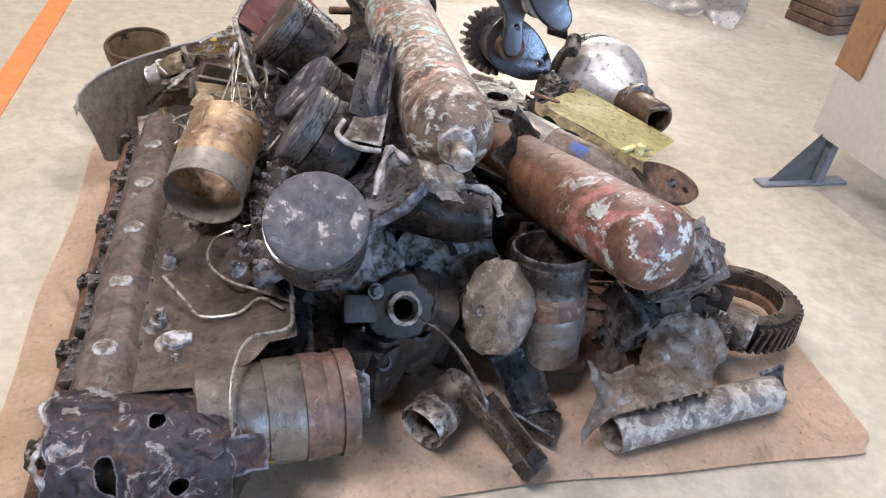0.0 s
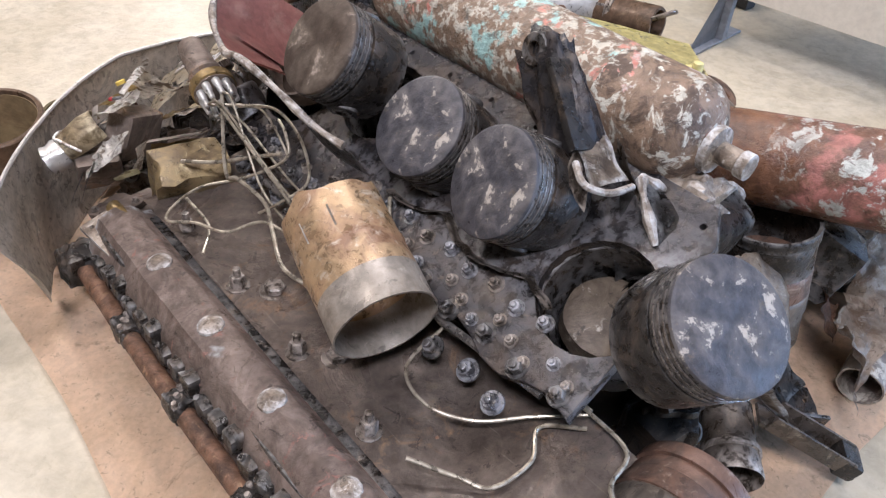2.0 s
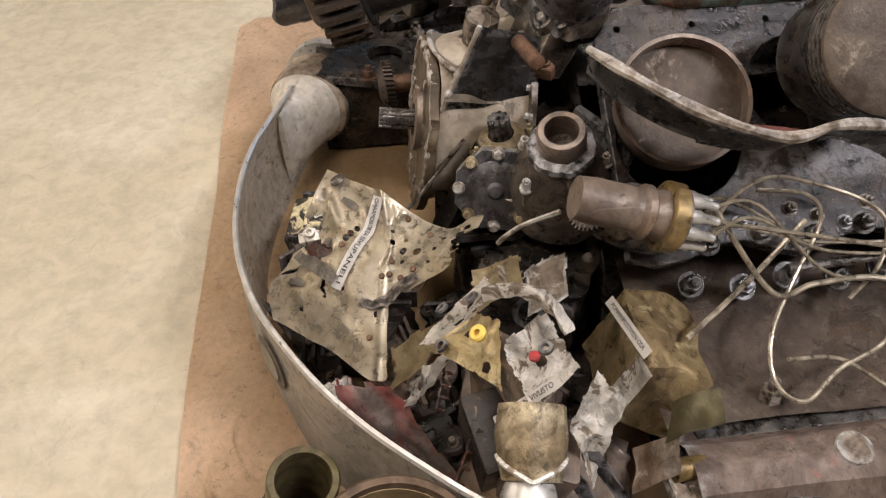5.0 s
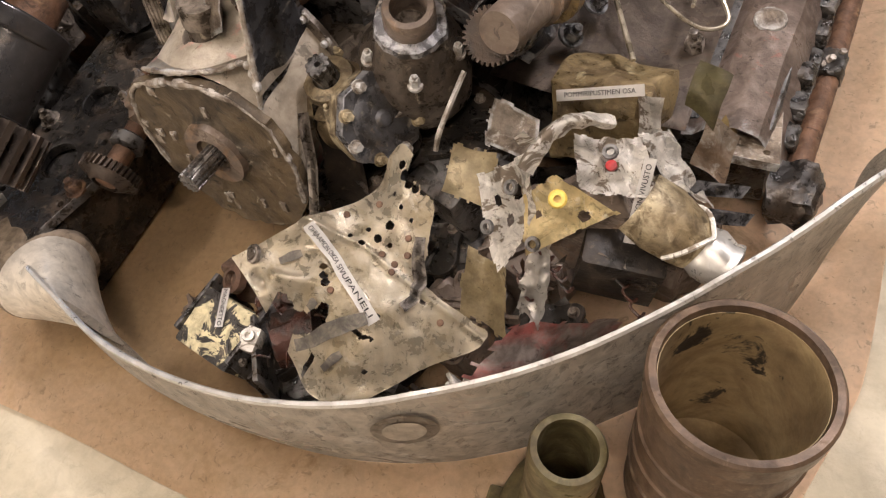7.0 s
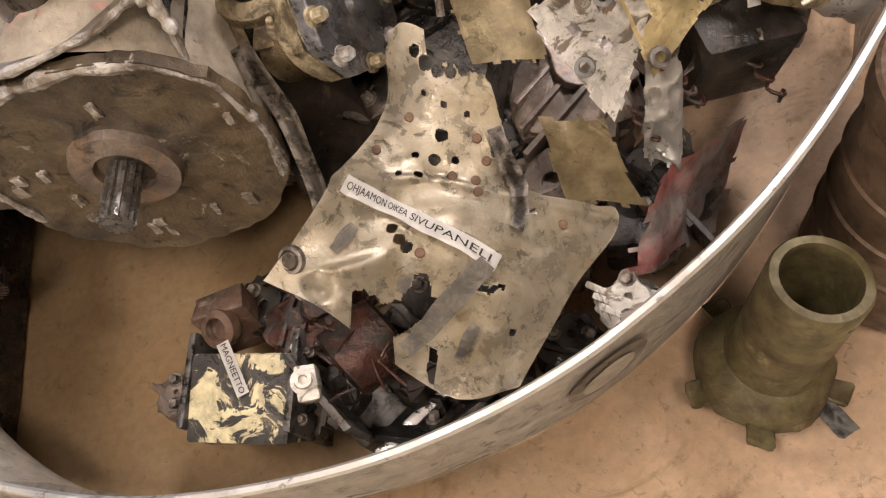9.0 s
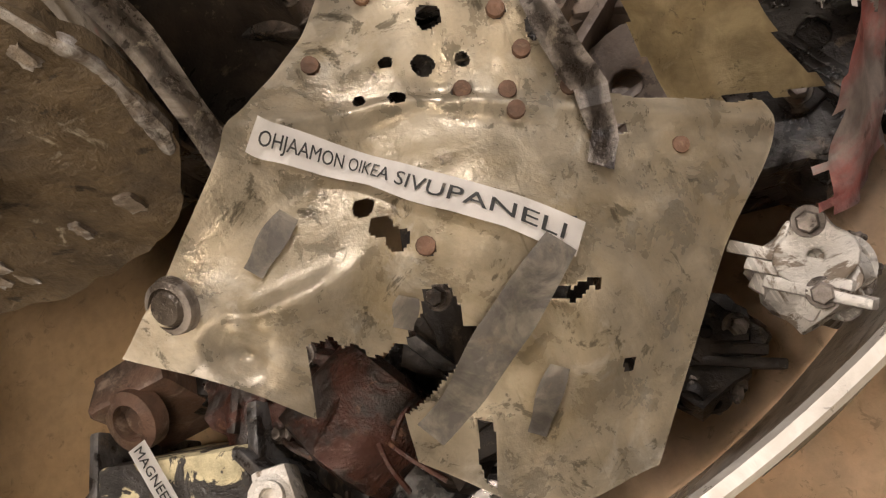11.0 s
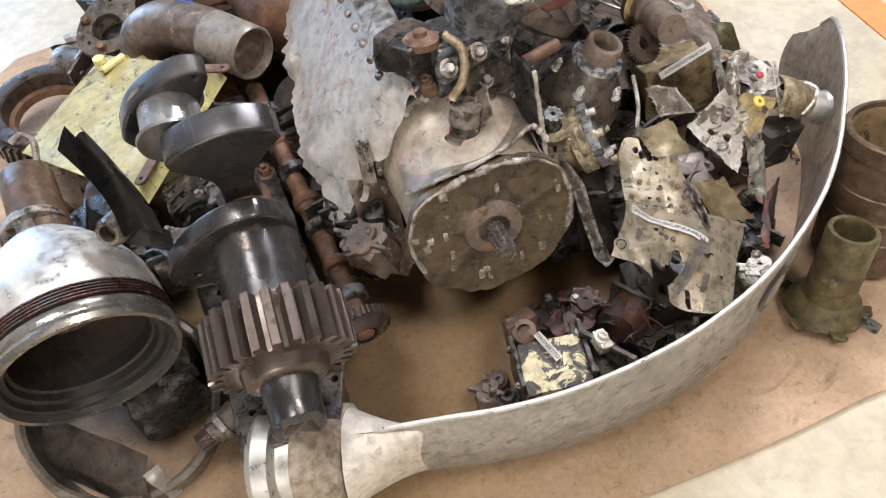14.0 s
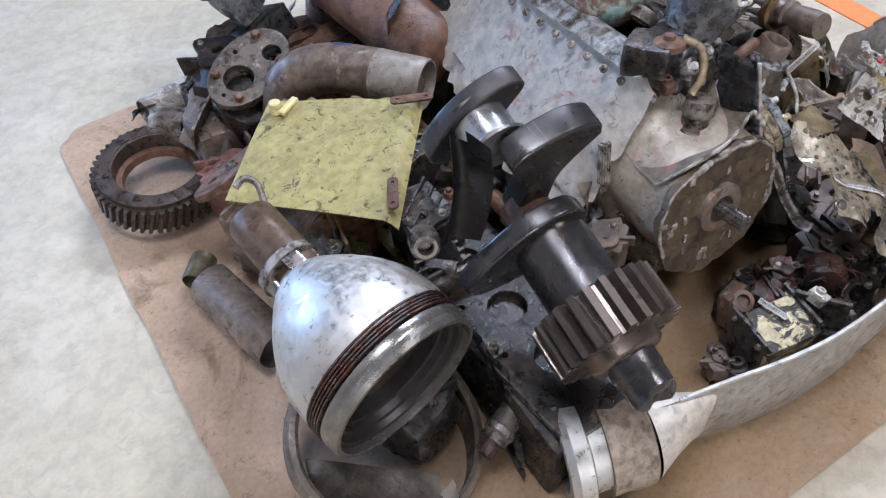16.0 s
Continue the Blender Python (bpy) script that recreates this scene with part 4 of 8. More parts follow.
def liners():
    # upright cylinder with a dark band, beside the rusty bottle
    t = thing("cylinder_liner", (0.2, -0.47, 0.0), "open dark cylinder liner with a rusty band standing on end", "cylinder")
    p, q = (0.205, -0.480, 0.10), (0.190, -0.445, 0.325)
    m, n = along(p, q), span(p, q)
    r = 0.074
    for a, b, mat, add in ((0, 0.30, LINER, 0.0), (0.30, 0.46, LINER, 0.003), (0.46, 0.66, LINERRUST, 0.002), (0.66, 0.92, BLACK, 0.001), (0.92, 1.0, BLACK, 0.004)):
        part("band", shaped(pipe, m @ pose(0, 0, n * a), r + add, r - 0.004, n * (b - a), 40), mat, t)
    # lying sleeve at the engine's front
    t = thing("cylinder_liner", (-0.3, -0.65, 0.05), "rusty cylinder liner lying at the front of the engine", "cylinder")
    p, q = (-0.44, -0.665, 0.130), (-0.195, -0.635, 0.135)
    m, n = along(p, q), span(p, q)
    for a, b, mat, add in ((0, 0.42, LINER, 0.0), (0.42, 0.66, LINER, 0.002), (0.66, 0.80, LINERRUST, 0.004), (0.80, 0.90, LINERRUST, 0.001), (0.90, 1.0, LINERRUST, 0.005)):
        part("band", shaped(pipe, m @ pose(0, 0, n * a), 0.085 + add, 0.078, n * (b - a) + 0.001, 40), mat, t)
    bm = bmesh.new()

    def crust(u, v):
        a = radians(-38 + 200 * v)
        x = -0.655 + 0.325 * u + 0.014 * noise.noise(Vector((v * 8, 3, u))) * (u < 0.1)
        crease = abs(noise.noise(Vector((u * 6, v * 6, 3)))) + 0.5 * abs(noise.noise(Vector((u * 15, v * 17, 5))))
        r = 0.110 - 0.014 * u + 0.011 * (crease - 0.3)
        gap = noise.noise(Vector((u * 5 + 3, v * 5, 8)))
        if gap > 0.40 and (u < 0.34 or gap > 0.5):
            return None
        if u > 0.84 + 0.16 * noise.noise(Vector((v * 7, 2, 1))) or u < 0.04 * (1 + noise.noise(Vector((v * 9, 4, 1)))):
            return None
        if v > 0.88 + 0.10 * noise.noise(Vector((u * 9, 5, 1))):
            return None
        return Vector((x, -0.705 - r * math.cos(a), max(0.004, 0.098 + r * math.sin(a))))

    t = thing("bent_sheet", (-0.5, -0.7, 0.0), "burnt flaked sheet wrapped round the engine end", "metal sheet")
    bm = bmesh.new()
    sheet(bm, crust, 210, 200, 0.004)
    part("skin", bm, BURNT, t)
    bm = bmesh.new()
    lathe(bm, axis((-0.60, -0.705, 0.098), (1, 0, 0)), [(0.070, 0), (0.075, 0.02), (0.075, 0.22), (0.04, 0.24), (0.001, 0.24)], 30)
    part("core", bm, CHAR, t, "black core inside the sheet")
    bm = bmesh.new()
    sweep(bm, [(-0.645 + 0.008 * math.sin(k * 2.1), -0.705 - (0.104 + 0.006 * math.sin(k * 1.7)) * math.cos(radians(-30 + 15 * k)), 0.100 + (0.104 + 0.006 * math.sin(k * 1.7)) * math.sin(radians(-30 + 15 * k))) for k in range(2, 12)], 0.006, 7, 5, lambda q: 0.5 + 0.9 * abs(noise.noise(Vector((q * 14, 1, 2)))))
    part("torn_edge", bm, PALE, t, "pale torn edge")
    part("flap", shaped(crumple, [(-0.40, -0.755, 0.195), (-0.335, -0.745, 0.185), (-0.325, -0.775, 0.135), (-0.39, -0.790, 0.125)], 18, 18, 0.003, 0.010, 20, 4, 0.16), BURNT, t, "curled flap")
    bm = bmesh.new()
    pipe(bm, along((-0.60, -0.78, 0.05), (-0.70, -0.81, 0.045)), 0.028, 0.018, 0.11, 20)
    lump(bm, pose(-0.62, -0.74, 0.05), 0.1, 0.09, 0.08, 4, 0.4)
    solid("rod_end", bm, BLACK, "black steel rod end with an eye", "rod end")


def ring_gear():
    t = thing("ring_gear", (0.75, -0.32, 0.0), "rusty iron ring gear with slanted teeth lying on the cloth", "gear")
    m = axis((0.752, -0.318, 0.040), (-0.06, 0.08, 1))
    part("toothed_rim", shaped(gear, m, 0.142, 0.011, 46, 0.060, 0.100, 7), GEARRUST, t)
    bm = bmesh.new()
    lathe(bm, m, [(0.128, 0.055), (0.128, 0.070), (0.110, 0.073), (0.094, 0.070), (0.092, 0.01), (0.100, 0.01)], 56, True)
    part("inner_ring", bm, GEARRUST, t)
    bm = bmesh.new()
    lathe(bm, m, [(0.093, 0.035), (0.080, 0.035), (0.079, 0.015), (0.093, 0.012)], 48, True)
    part("shoulder", bm, RUST, t, "rusty inner shoulder")
    part("spur_rim", shaped(gear, m @ pose(0, 0, 0.066), 0.117, 0.005, 72, 0.006, 0.098), GEARRUST, t)
    for k in range(6):
        bm = bmesh.new()
        box(bm, m @ pose(0, 0, 0.068, 0, 0, 60 * k + 20) @ pose(0.107, 0, 0), 0.014, 0.02, 0.008, 0.001)
        part("lug", bm, GEARRUST, t)


# ---- the bent propeller blade ----
def blade():
    t = thing("propeller_blade", (0.0, 0.84, 0.0), "bent scratched aluminium propeller blade standing on its edge", "propeller blade")
    line = smooth_line([(0.33, 0.765), (0.21, 0.80), (0.03, 0.845), (-0.16, 0.848), (-0.32, 0.812), (-0.45, 0.744), (-0.557, 0.655), (-0.668, 0.525), (-0.738, 0.420), (-0.778, 0.352), (-0.796, 0.318)], 8)
    n = len(line) - 1

    def place(u, v):
        end = max(0, (u - 0.74) / 0.26)
        s = u * n * (1 - 0.03 * v * end)
        i = min(int(s), n - 1)
        p = line[i].lerp(line[i + 1], s - i)
        d = (line[i + 1] - line[i]).normalized()
        out = Vector((d.y, -d.x))
        if out.y < 0:
            out = -out
        tip = math.sqrt(max(0.03, 1 - max(0, (u - 0.91) / 0.09) ** 2.2))
        high = 0.17 + 0.085 * min(1, u / 0.45) - 0.060 * end**2
        low = 0.0035 + 0.105 * end**1.4
        mid = 0.5 * (low + high) + 0.02 * end
        z = mid + ((low + (high - low) * v) - mid) * tip
        b = 0.016 * math.sin(math.pi * v) * max(0, 1.3 - 2 * u) - 0.012 * (1 - v) * min(1, 2 * u) - 0.065 * ((1 - v) * tip + 0.5 * (1 - tip)) * end**0.9
        return Vector((p.x + out.x * b, p.y + out.y * b, max(z, 0.0035) + 0.002 * noise.noise(Vector((u * 30, v * 3, 1)))))

    bm = bmesh.new()
    sheet(bm, place, 110, 16, -0.009)
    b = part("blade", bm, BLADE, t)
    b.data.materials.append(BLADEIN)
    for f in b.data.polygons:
        # bare, tarnished side towards the heap; the heap's dark reflection is in its colour
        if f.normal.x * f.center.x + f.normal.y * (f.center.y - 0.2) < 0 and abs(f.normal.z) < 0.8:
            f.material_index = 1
    part("bent_corner", shaped(crumple, [place(0.945, 0.98), place(0.975, 0.96), place(0.985, 0.9) + Vector((-0.014, 0.002, -0.010)), place(0.955, 0.95) + Vector((-0.016, 0.008, -0.008))], 10, 8, 0.006, 0.002, 12, 3, 0.0, 0.004), BLADE, b, "corner bent outwards")
    part("bright_edge", shaped(sweep, [place(k / 40, 1.0) + Vector((0, 0, 0.001)) for k in range(2, 40)], 0.0042, 6, 3), SILVER, b, "thin bright silver edge")
    bm = bmesh.new()
    sheet(bm, lambda u, v: place(0.405 + 0.052 * (0.5 + (u - 0.5) * math.sqrt(max(0.05, 1 - (2 * v - 1) ** 2))), 0.52 + 0.34 * v) + Vector((0.0, 0.0042, 0.001)), 14, 14, 0.001)
    part("worn_mark", bm, CANGREY, b, "dark worn oval mark")
    bm = bmesh.new()
    sheet(bm, lambda u, v: place(0.414 + 0.034 * (0.5 + (u - 0.5) * math.sqrt(max(0.05, 1 - (2 * v - 1) ** 2))), 0.58 + 0.22 * v) + Vector((0.0, 0.0058, 0.0015)), 12, 12, 0.001)
    part("worn_spot", bm, BLADE, b, "bright spot in the oval")
    bm = bmesh.new()
    p, q = Vector((0.19, 0.806, 0.10)), Vector((0.325, 0.766, 0.10))
    m = along(p, q)
    rings = []
    for k in range(9):
        s = k / 8
        tall, thin = 0.076 * (1 - s) + 0.074 * s, 0.006 + 0.070 * s**1.3
        rings.append([bm.verts.new(m @ Vector((tall * math.cos(a), thin * math.sin(a), span(p, q) * s))) for a in (math.tau * j / 36 for j in range(36))])
    for lo, hi in zip(rings, rings[1:]):
        for j in range(36):
            bm.faces.new((lo[j], lo[(j + 1) % 36], hi[(j + 1) % 36], hi[j]))
    bm.faces.new(rings[0])
    part("neck", bm, BLADE, t)
    bm = bmesh.new()
    p, q = (0.32, 0.768, 0.10), (0.49, 0.70, 0.085)
    m = along(p, q)
    lathe(bm, m, [(0.072, 0.0), (0.079, 0.005), (0.082, 0.03), (0.080, 0.05), (0.083, 0.075)], 40, False, lambda a, r, z: (r * (1 + 0.02 * noise.noise(Vector((math.cos(a) * 3, math.sin(a) * 3, z * 30)))), z))
    part("wrapped_band", bm, worn("grey_fabric_wrap", (0.33, 0.265, 0.20), (0.20, 0.155, 0.11), None, 30, rough=0.8, bump=0.5), t, "grey frayed wrapping")
    bm = bmesh.new()
    lathe(bm, m, [(0.070, 0.073), (0.072, 0.10), (0.090, 0.106), (0.092, 0.130), (0.084, 0.142), (0.062, 0.142), (0.060, 0.09), (0.001, 0.085)], 44)
    part("blade_root", bm, SILVER, t, "round blade root with a collar")


# ---- crankshaft ----
def crankshaft():
    t = thing("crankshaft", (0.34, 0.6, 0.05), "dark oiled steel crankshaft with webs and a drive gear", "crankshaft")
    p, q = Vector((0.362, 0.79, 0.295)), Vector((0.338, 0.42, 0.395))
    m = along(p, q, (1, 0, 0))
    part("stub_shaft", shaped(lathe, m, [(0.024, -0.004), (0.030, -0.002), (0.036, 0.004), (0.037, 0.030), (0.039, 0.034), (0.039, 0.070)], 36, False, lambda a, r, z: (r, z - (0.012 * max(0.0, math.sin(a * 2 + 1)) if z < 0.01 else 0))), DARKSTEEL, t, "worn blue-grey stub shaft")
    part("collar", shaped(lathe, m, [(0.038, 0.056), (0.052, 0.058), (0.058, 0.064), (0.060, 0.078), (0.064, 0.084)], 36), GEARSTEEL, t, "oily brown collar")
    part("shaft", shaped(lathe, m, [(0.054, 0.150), (0.061, 0.152), (0.061, 0.282), (0.056, 0.286)], 48), DARKSTEEL, t, "dark polished journal")
    part("drive_gear", shaped(gear, m @ pose(0, 0, 0.080, 0, 0, 6), 0.101, 0.020, 24, 0.078, 0.036), GEARSTEEL, t, "brown thick-toothed drive gear")
    part("gear_face", shaped(lathe, m, [(0.058, 0.156), (0.078, 0.158), (0.079, 0.161), (0.057, 0.164)], 48), DARKSTEEL, t)

    def web(at, outline, holes, th):
        line = [v.to_2d() for v in smooth_line([(*o, 0) for o in outline + outline[:1]], 4)][:-1]
        return plate(line, holes, th, at, 0.005)

    low = [(-0.050, 0.045), (-0.058, 0.0), (-0.030, -0.055), (0.040, -0.085), (0.096, -0.085), (0.128, -0.064), (0.128, -0.028), (0.084, 0.035), (0.030, 0.072), (-0.020, 0.074)]
    part("flange", web(m @ pose(0, 0, 0.284), low, [(0.098, -0.045, 0.010)], 0.022), DARKSTEEL, t, "thin dark steel flange")
    mid = [(-0.080, 0.158), (-0.070, 0.180), (-0.030, 0.194), (0.020, 0.186), (0.054, 0.170), (0.058, 0.150), (0.036, 0.122), (0.016, 0.080), (0.020, 0.0), (0.0, -0.020), (-0.024, 0.0), (-0.026, 0.080), (-0.050, 0.125)]
    part("web", web(m @ pose(0, 0, 0.348), mid, [(0.0, 0.06, 0.008)], 0.034), DARKSTEEL, t, "thick dark crank web")
    top = [(0.118, 0.074), (0.123, 0.098), (0.098, 0.146), (0.058, 0.180), (0.016, 0.194), (-0.010, 0.182), (0.004, 0.150), (0.030, 0.106), (0.064, 0.076), (0.096, 0.064)]
    part("web", web(m @ pose(0, 0, 0.446), top, [(0.0, 0.185, 0.008)], 0.024), DARKSTEEL, t, "thin dark crank web")
    part("crank_pin", shaped(lathe, m @ pose(0.052, 0.134, 0.378), [(0.047, 0), (0.049, 0.004), (0.041, 0.010), (0.041, 0.060), (0.050, 0.066), (0.03, 0.070)], 40), PINSTEEL, t, "polished crank pin")
    part("journal", shaped(lathe, m @ pose(0, 0, 0.30), [(0.038, 0), (0.038, 0.05), (0.03, 0.051)], 32), RUST, t, "rusty journal")

    def fin(u, v):
        w = 0.058 * (1 - 0.25 * u) * (v - 0.3)
        if u > 0.90 and 0.30 < v < 0.62:
            return None
        return m @ Vector((0.152 - w - 0.012 * math.sin(u * 3.0), 0.030 + 0.205 * u + 0.012 * v, 0.318 + 0.022 * u + 0.030 * math.sin(math.pi * v) * (0.4 + u) - 0.018 * v))
    part("curved_plate", shaped(sheet, fin, 20, 10, 0.006), DARKSTEEL, t, "tall thin curved steel plate")

    def arm(u, v):
        return m @ Vector((0.205 - 0.075 * u + 0.010 * math.sin(u * 5), 0.045 - 0.085 * u + 0.012 * v, 0.338 - 0.030 * u + 0.034 * v))
    part("side_arm", shaped(sheet, arm, 14, 5, 0.008), DARKSTEEL, t, "bent steel side arm")
    part("side_knob", shaped(lathe, m @ axis((0.178, 0.020, 0.345), (0.25, 0.55, -0.5)), [(0.001, -0.03), (0.020, -0.028), (0.024, -0.01), (0.022, 0.022), (0.017, 0.030), (0.012, 0.030), (0.011, 0.010)], 24), GREYM, t, "grey worn side knob")


# ---- silver sphere with its pipe ----
def silver_vessel():
    t = thing("spinner_housing", (0.64, 0.5, 0.1), "silver egg-shaped metal housing with a copper band and dark open mouth", "housing")
    p, q = Vector((0.678, 0.322, 0.305)), Vector((0.634, 0.560, 0.268))
    m, n = along(p, q), span(p, q)
    egg = []
    for k in range(0, 15):
        s = k / 14
        z = n * 0.80 * s
        r = 0.040 + (0.138 - 0.040) * math.sin(min(1, s * 1.12) * math.pi / 2) ** 0.85
        egg.append((r, z))
    bm = bmesh.new()
    lathe(bm, m, [(0.030, -0.01), *egg, (0.136, n * 0.82), (0.130, n * 0.82), (0.125, n * 0.5), (0.03, 0.01)], 56, True, lambda a, r, z: (r * (1 + 0.006 * noise.noise(Vector((math.cos(a) * 2, math.sin(a) * 2, z * 15)))), z))
    part("dome", bm, SILVER, t)
    for k in range(5):
        bm = bmesh.new()
        lathe(bm, m, [(0.134, n * 0.80 + 0.0052 * k), (0.1395, n * 0.80 + 0.0052 * k + 0.001), (0.1395, n * 0.80 + 0.0052 * k + 0.0036), (0.134, n * 0.80 + 0.0052 * k + 0.0046)], 56, True)
        part("band_turn", bm, COPPER, t, "copper-brown band turn")
    bm = bmesh.new()
    z0 = n * 0.80 + 0.027
    lathe(bm, m, [(0.130, z0), (0.137, z0 + 0.002), (0.139, z0 + 0.012), (0.136, z0 + 0.018), (0.138, z0 + 0.026), (0.134, z0 + 0.034), (0.127, z0 + 0.034), (0.125, z0 + 0.012), (0.125, z0 - 0.01)], 56, True)
    part("inner_ring", shaped(lathe, m, [(0.125, z0 + 0.022), (0.118, z0 + 0.020), (0.116, z0 + 0.010), (0.108, z0 + 0.008), (0.106, z0 - 0.004), (0.101, z0 - 0.006), (0.101, z0 - 0.03), (0.125, z0 - 0.03)], 56, True), DARKSTEEL, t, "black stepped inner ring")
    part("mouth_ring", bm, RINGSTEEL, t, "bright steel mouth ring")
    bm = bmesh.new()
    lathe(bm, m, [(0.102, z0 - 0.026), (0.099, z0 - 0.06), (0.088, z0 - 0.10), (0.05, z0 - 0.115), (0.036, z0 - 0.105), (0.001, z0 - 0.105), (0.001, z0 - 0.12), (0.092, z0 - 0.115), (0.108, z0 - 0.03)], 40, True)
    part("inner_disc", bm, GEARSTEEL, t, "dark inner disc")
    for k in range(5):
        bm = bmesh.new()
        a = 72 * k
        box(bm, m @ pose(0, 0, -0.028, 0, 0, a) @ pose(0.045, 0, 0), 0.008, 0.03, 0.05, 0.002)
        part("claw", bm, STEEL, t)
    bm = bmesh.new()
    lathe(bm, m @ pose(0, 0, -0.035), [(0.036, 0), (0.052, 0.002), (0.054, 0.018), (0.036, 0.022)], 32)
    part("neck_ring", bm, GREYM, t)
    p2, q2 = Vector((0.668, 0.335, 0.298)), Vector((0.690, 0.175, 0.318))
    m2, n2 = along(p2, q2), span(p2, q2)
    bm = bmesh.new()
    pipe(bm, m2, 0.046, 0.036, n2, 32, lambda a, r, z: (r - 0.003 * (z / n2), z))
    part("neck_pipe", bm, TUBEBR, t, "brown neck pipe")
    bm = bmesh.new()
    sweep(bm, [q2 + Vector((-0.03, 0, 0.02)), q2 + Vector((-0.035, -0.03, 0.04)), q2 + Vector((-0.02, -0.045, 0.05)), q2 + Vector((0.0, -0.04, 0.045))], 0.006, 8)
    part("hook", bm, GREYM, t, "small bent hook")


def yellow_plate():
    t = thing("yellow_plate", (0.5, 0.15, 0.3), "chipped yellow-painted metal plate lying tilted on the pile", "plate")
    a, b, c, d = Vector((0.530, -0.090, 0.324)), Vector((0.318, 0.130, 0.372)), Vector((0.500, 0.338, 0.338)), Vector((0.704, 0.086, 0.301))
    bm = bmesh.new()

    def place(u, v):
        p = (a * (1 - u) + b * u) * (1 - v) + (d * (1 - u) + c * u) * v
        lip = -0.02 * max(0, (u - 0.94) / 0.06)
        return p + Vector((0, 0, 0.004 * noise.noise(p * 9) + lip))

    sheet(bm, place, 26, 26, 0.004)
    y = part("plate", bm, YELLOW, t)
    bm = bmesh.new()
    sheet(bm, lambda u, v: a.lerp(b, u) + Vector((-0.006 * v, -0.030 * v * (0.7 + 0.9 * noise.noise(Vector((u * 11, 4, 1)))), -0.022 * v * (0.8 + 0.9 * noise.noise(Vector((u * 9, 1, 1)))) - 0.002)), 26, 6, 0.004)
    part("front_lip", bm, worn("rotten_yellow_paint", (0.42, 0.31, 0.14), (0.22, 0.15, 0.075), (0.56, 0.47, 0.26), 16, rough=0.6, bump=0.6), y, "rotten yellow lip")
    bm = bmesh.new()
    lathe(bm, axis((0.534, -0.048, 0.326), (0, 0, 1)), [(0.012, 0), (0.011, 0.022), (0.006, 0.025)], 14)
    box(bm, pose(0.512, -0.040, 0.330, 0, 0, 30), 0.05, 0.014, 0.008, 0.002)
    part("post", bm, YELLOW, y, "yellow post")
    for p, turn in (((0.478, 0.288, 0.350), 60), ((0.340, 0.130, 0.380), 150)):
        m = pose(*p, 4, -4, turn)
        bm = plate([(0.030 + 0.0085 * math.cos(x), 0.0085 * math.sin(x)) for x in [radians(-90 + 18 * k) for k in range(11)]] + [(-0.030 + 0.0085 * math.cos(x), 0.0085 * math.sin(x)) for x in [radians(90 + 18 * k) for k in range(11)]], [(0.026, 0, 0.004), (-0.026, 0, 0.004)], 0.003, m)
        part("strap", bm, RUST, y, "rusty strap")


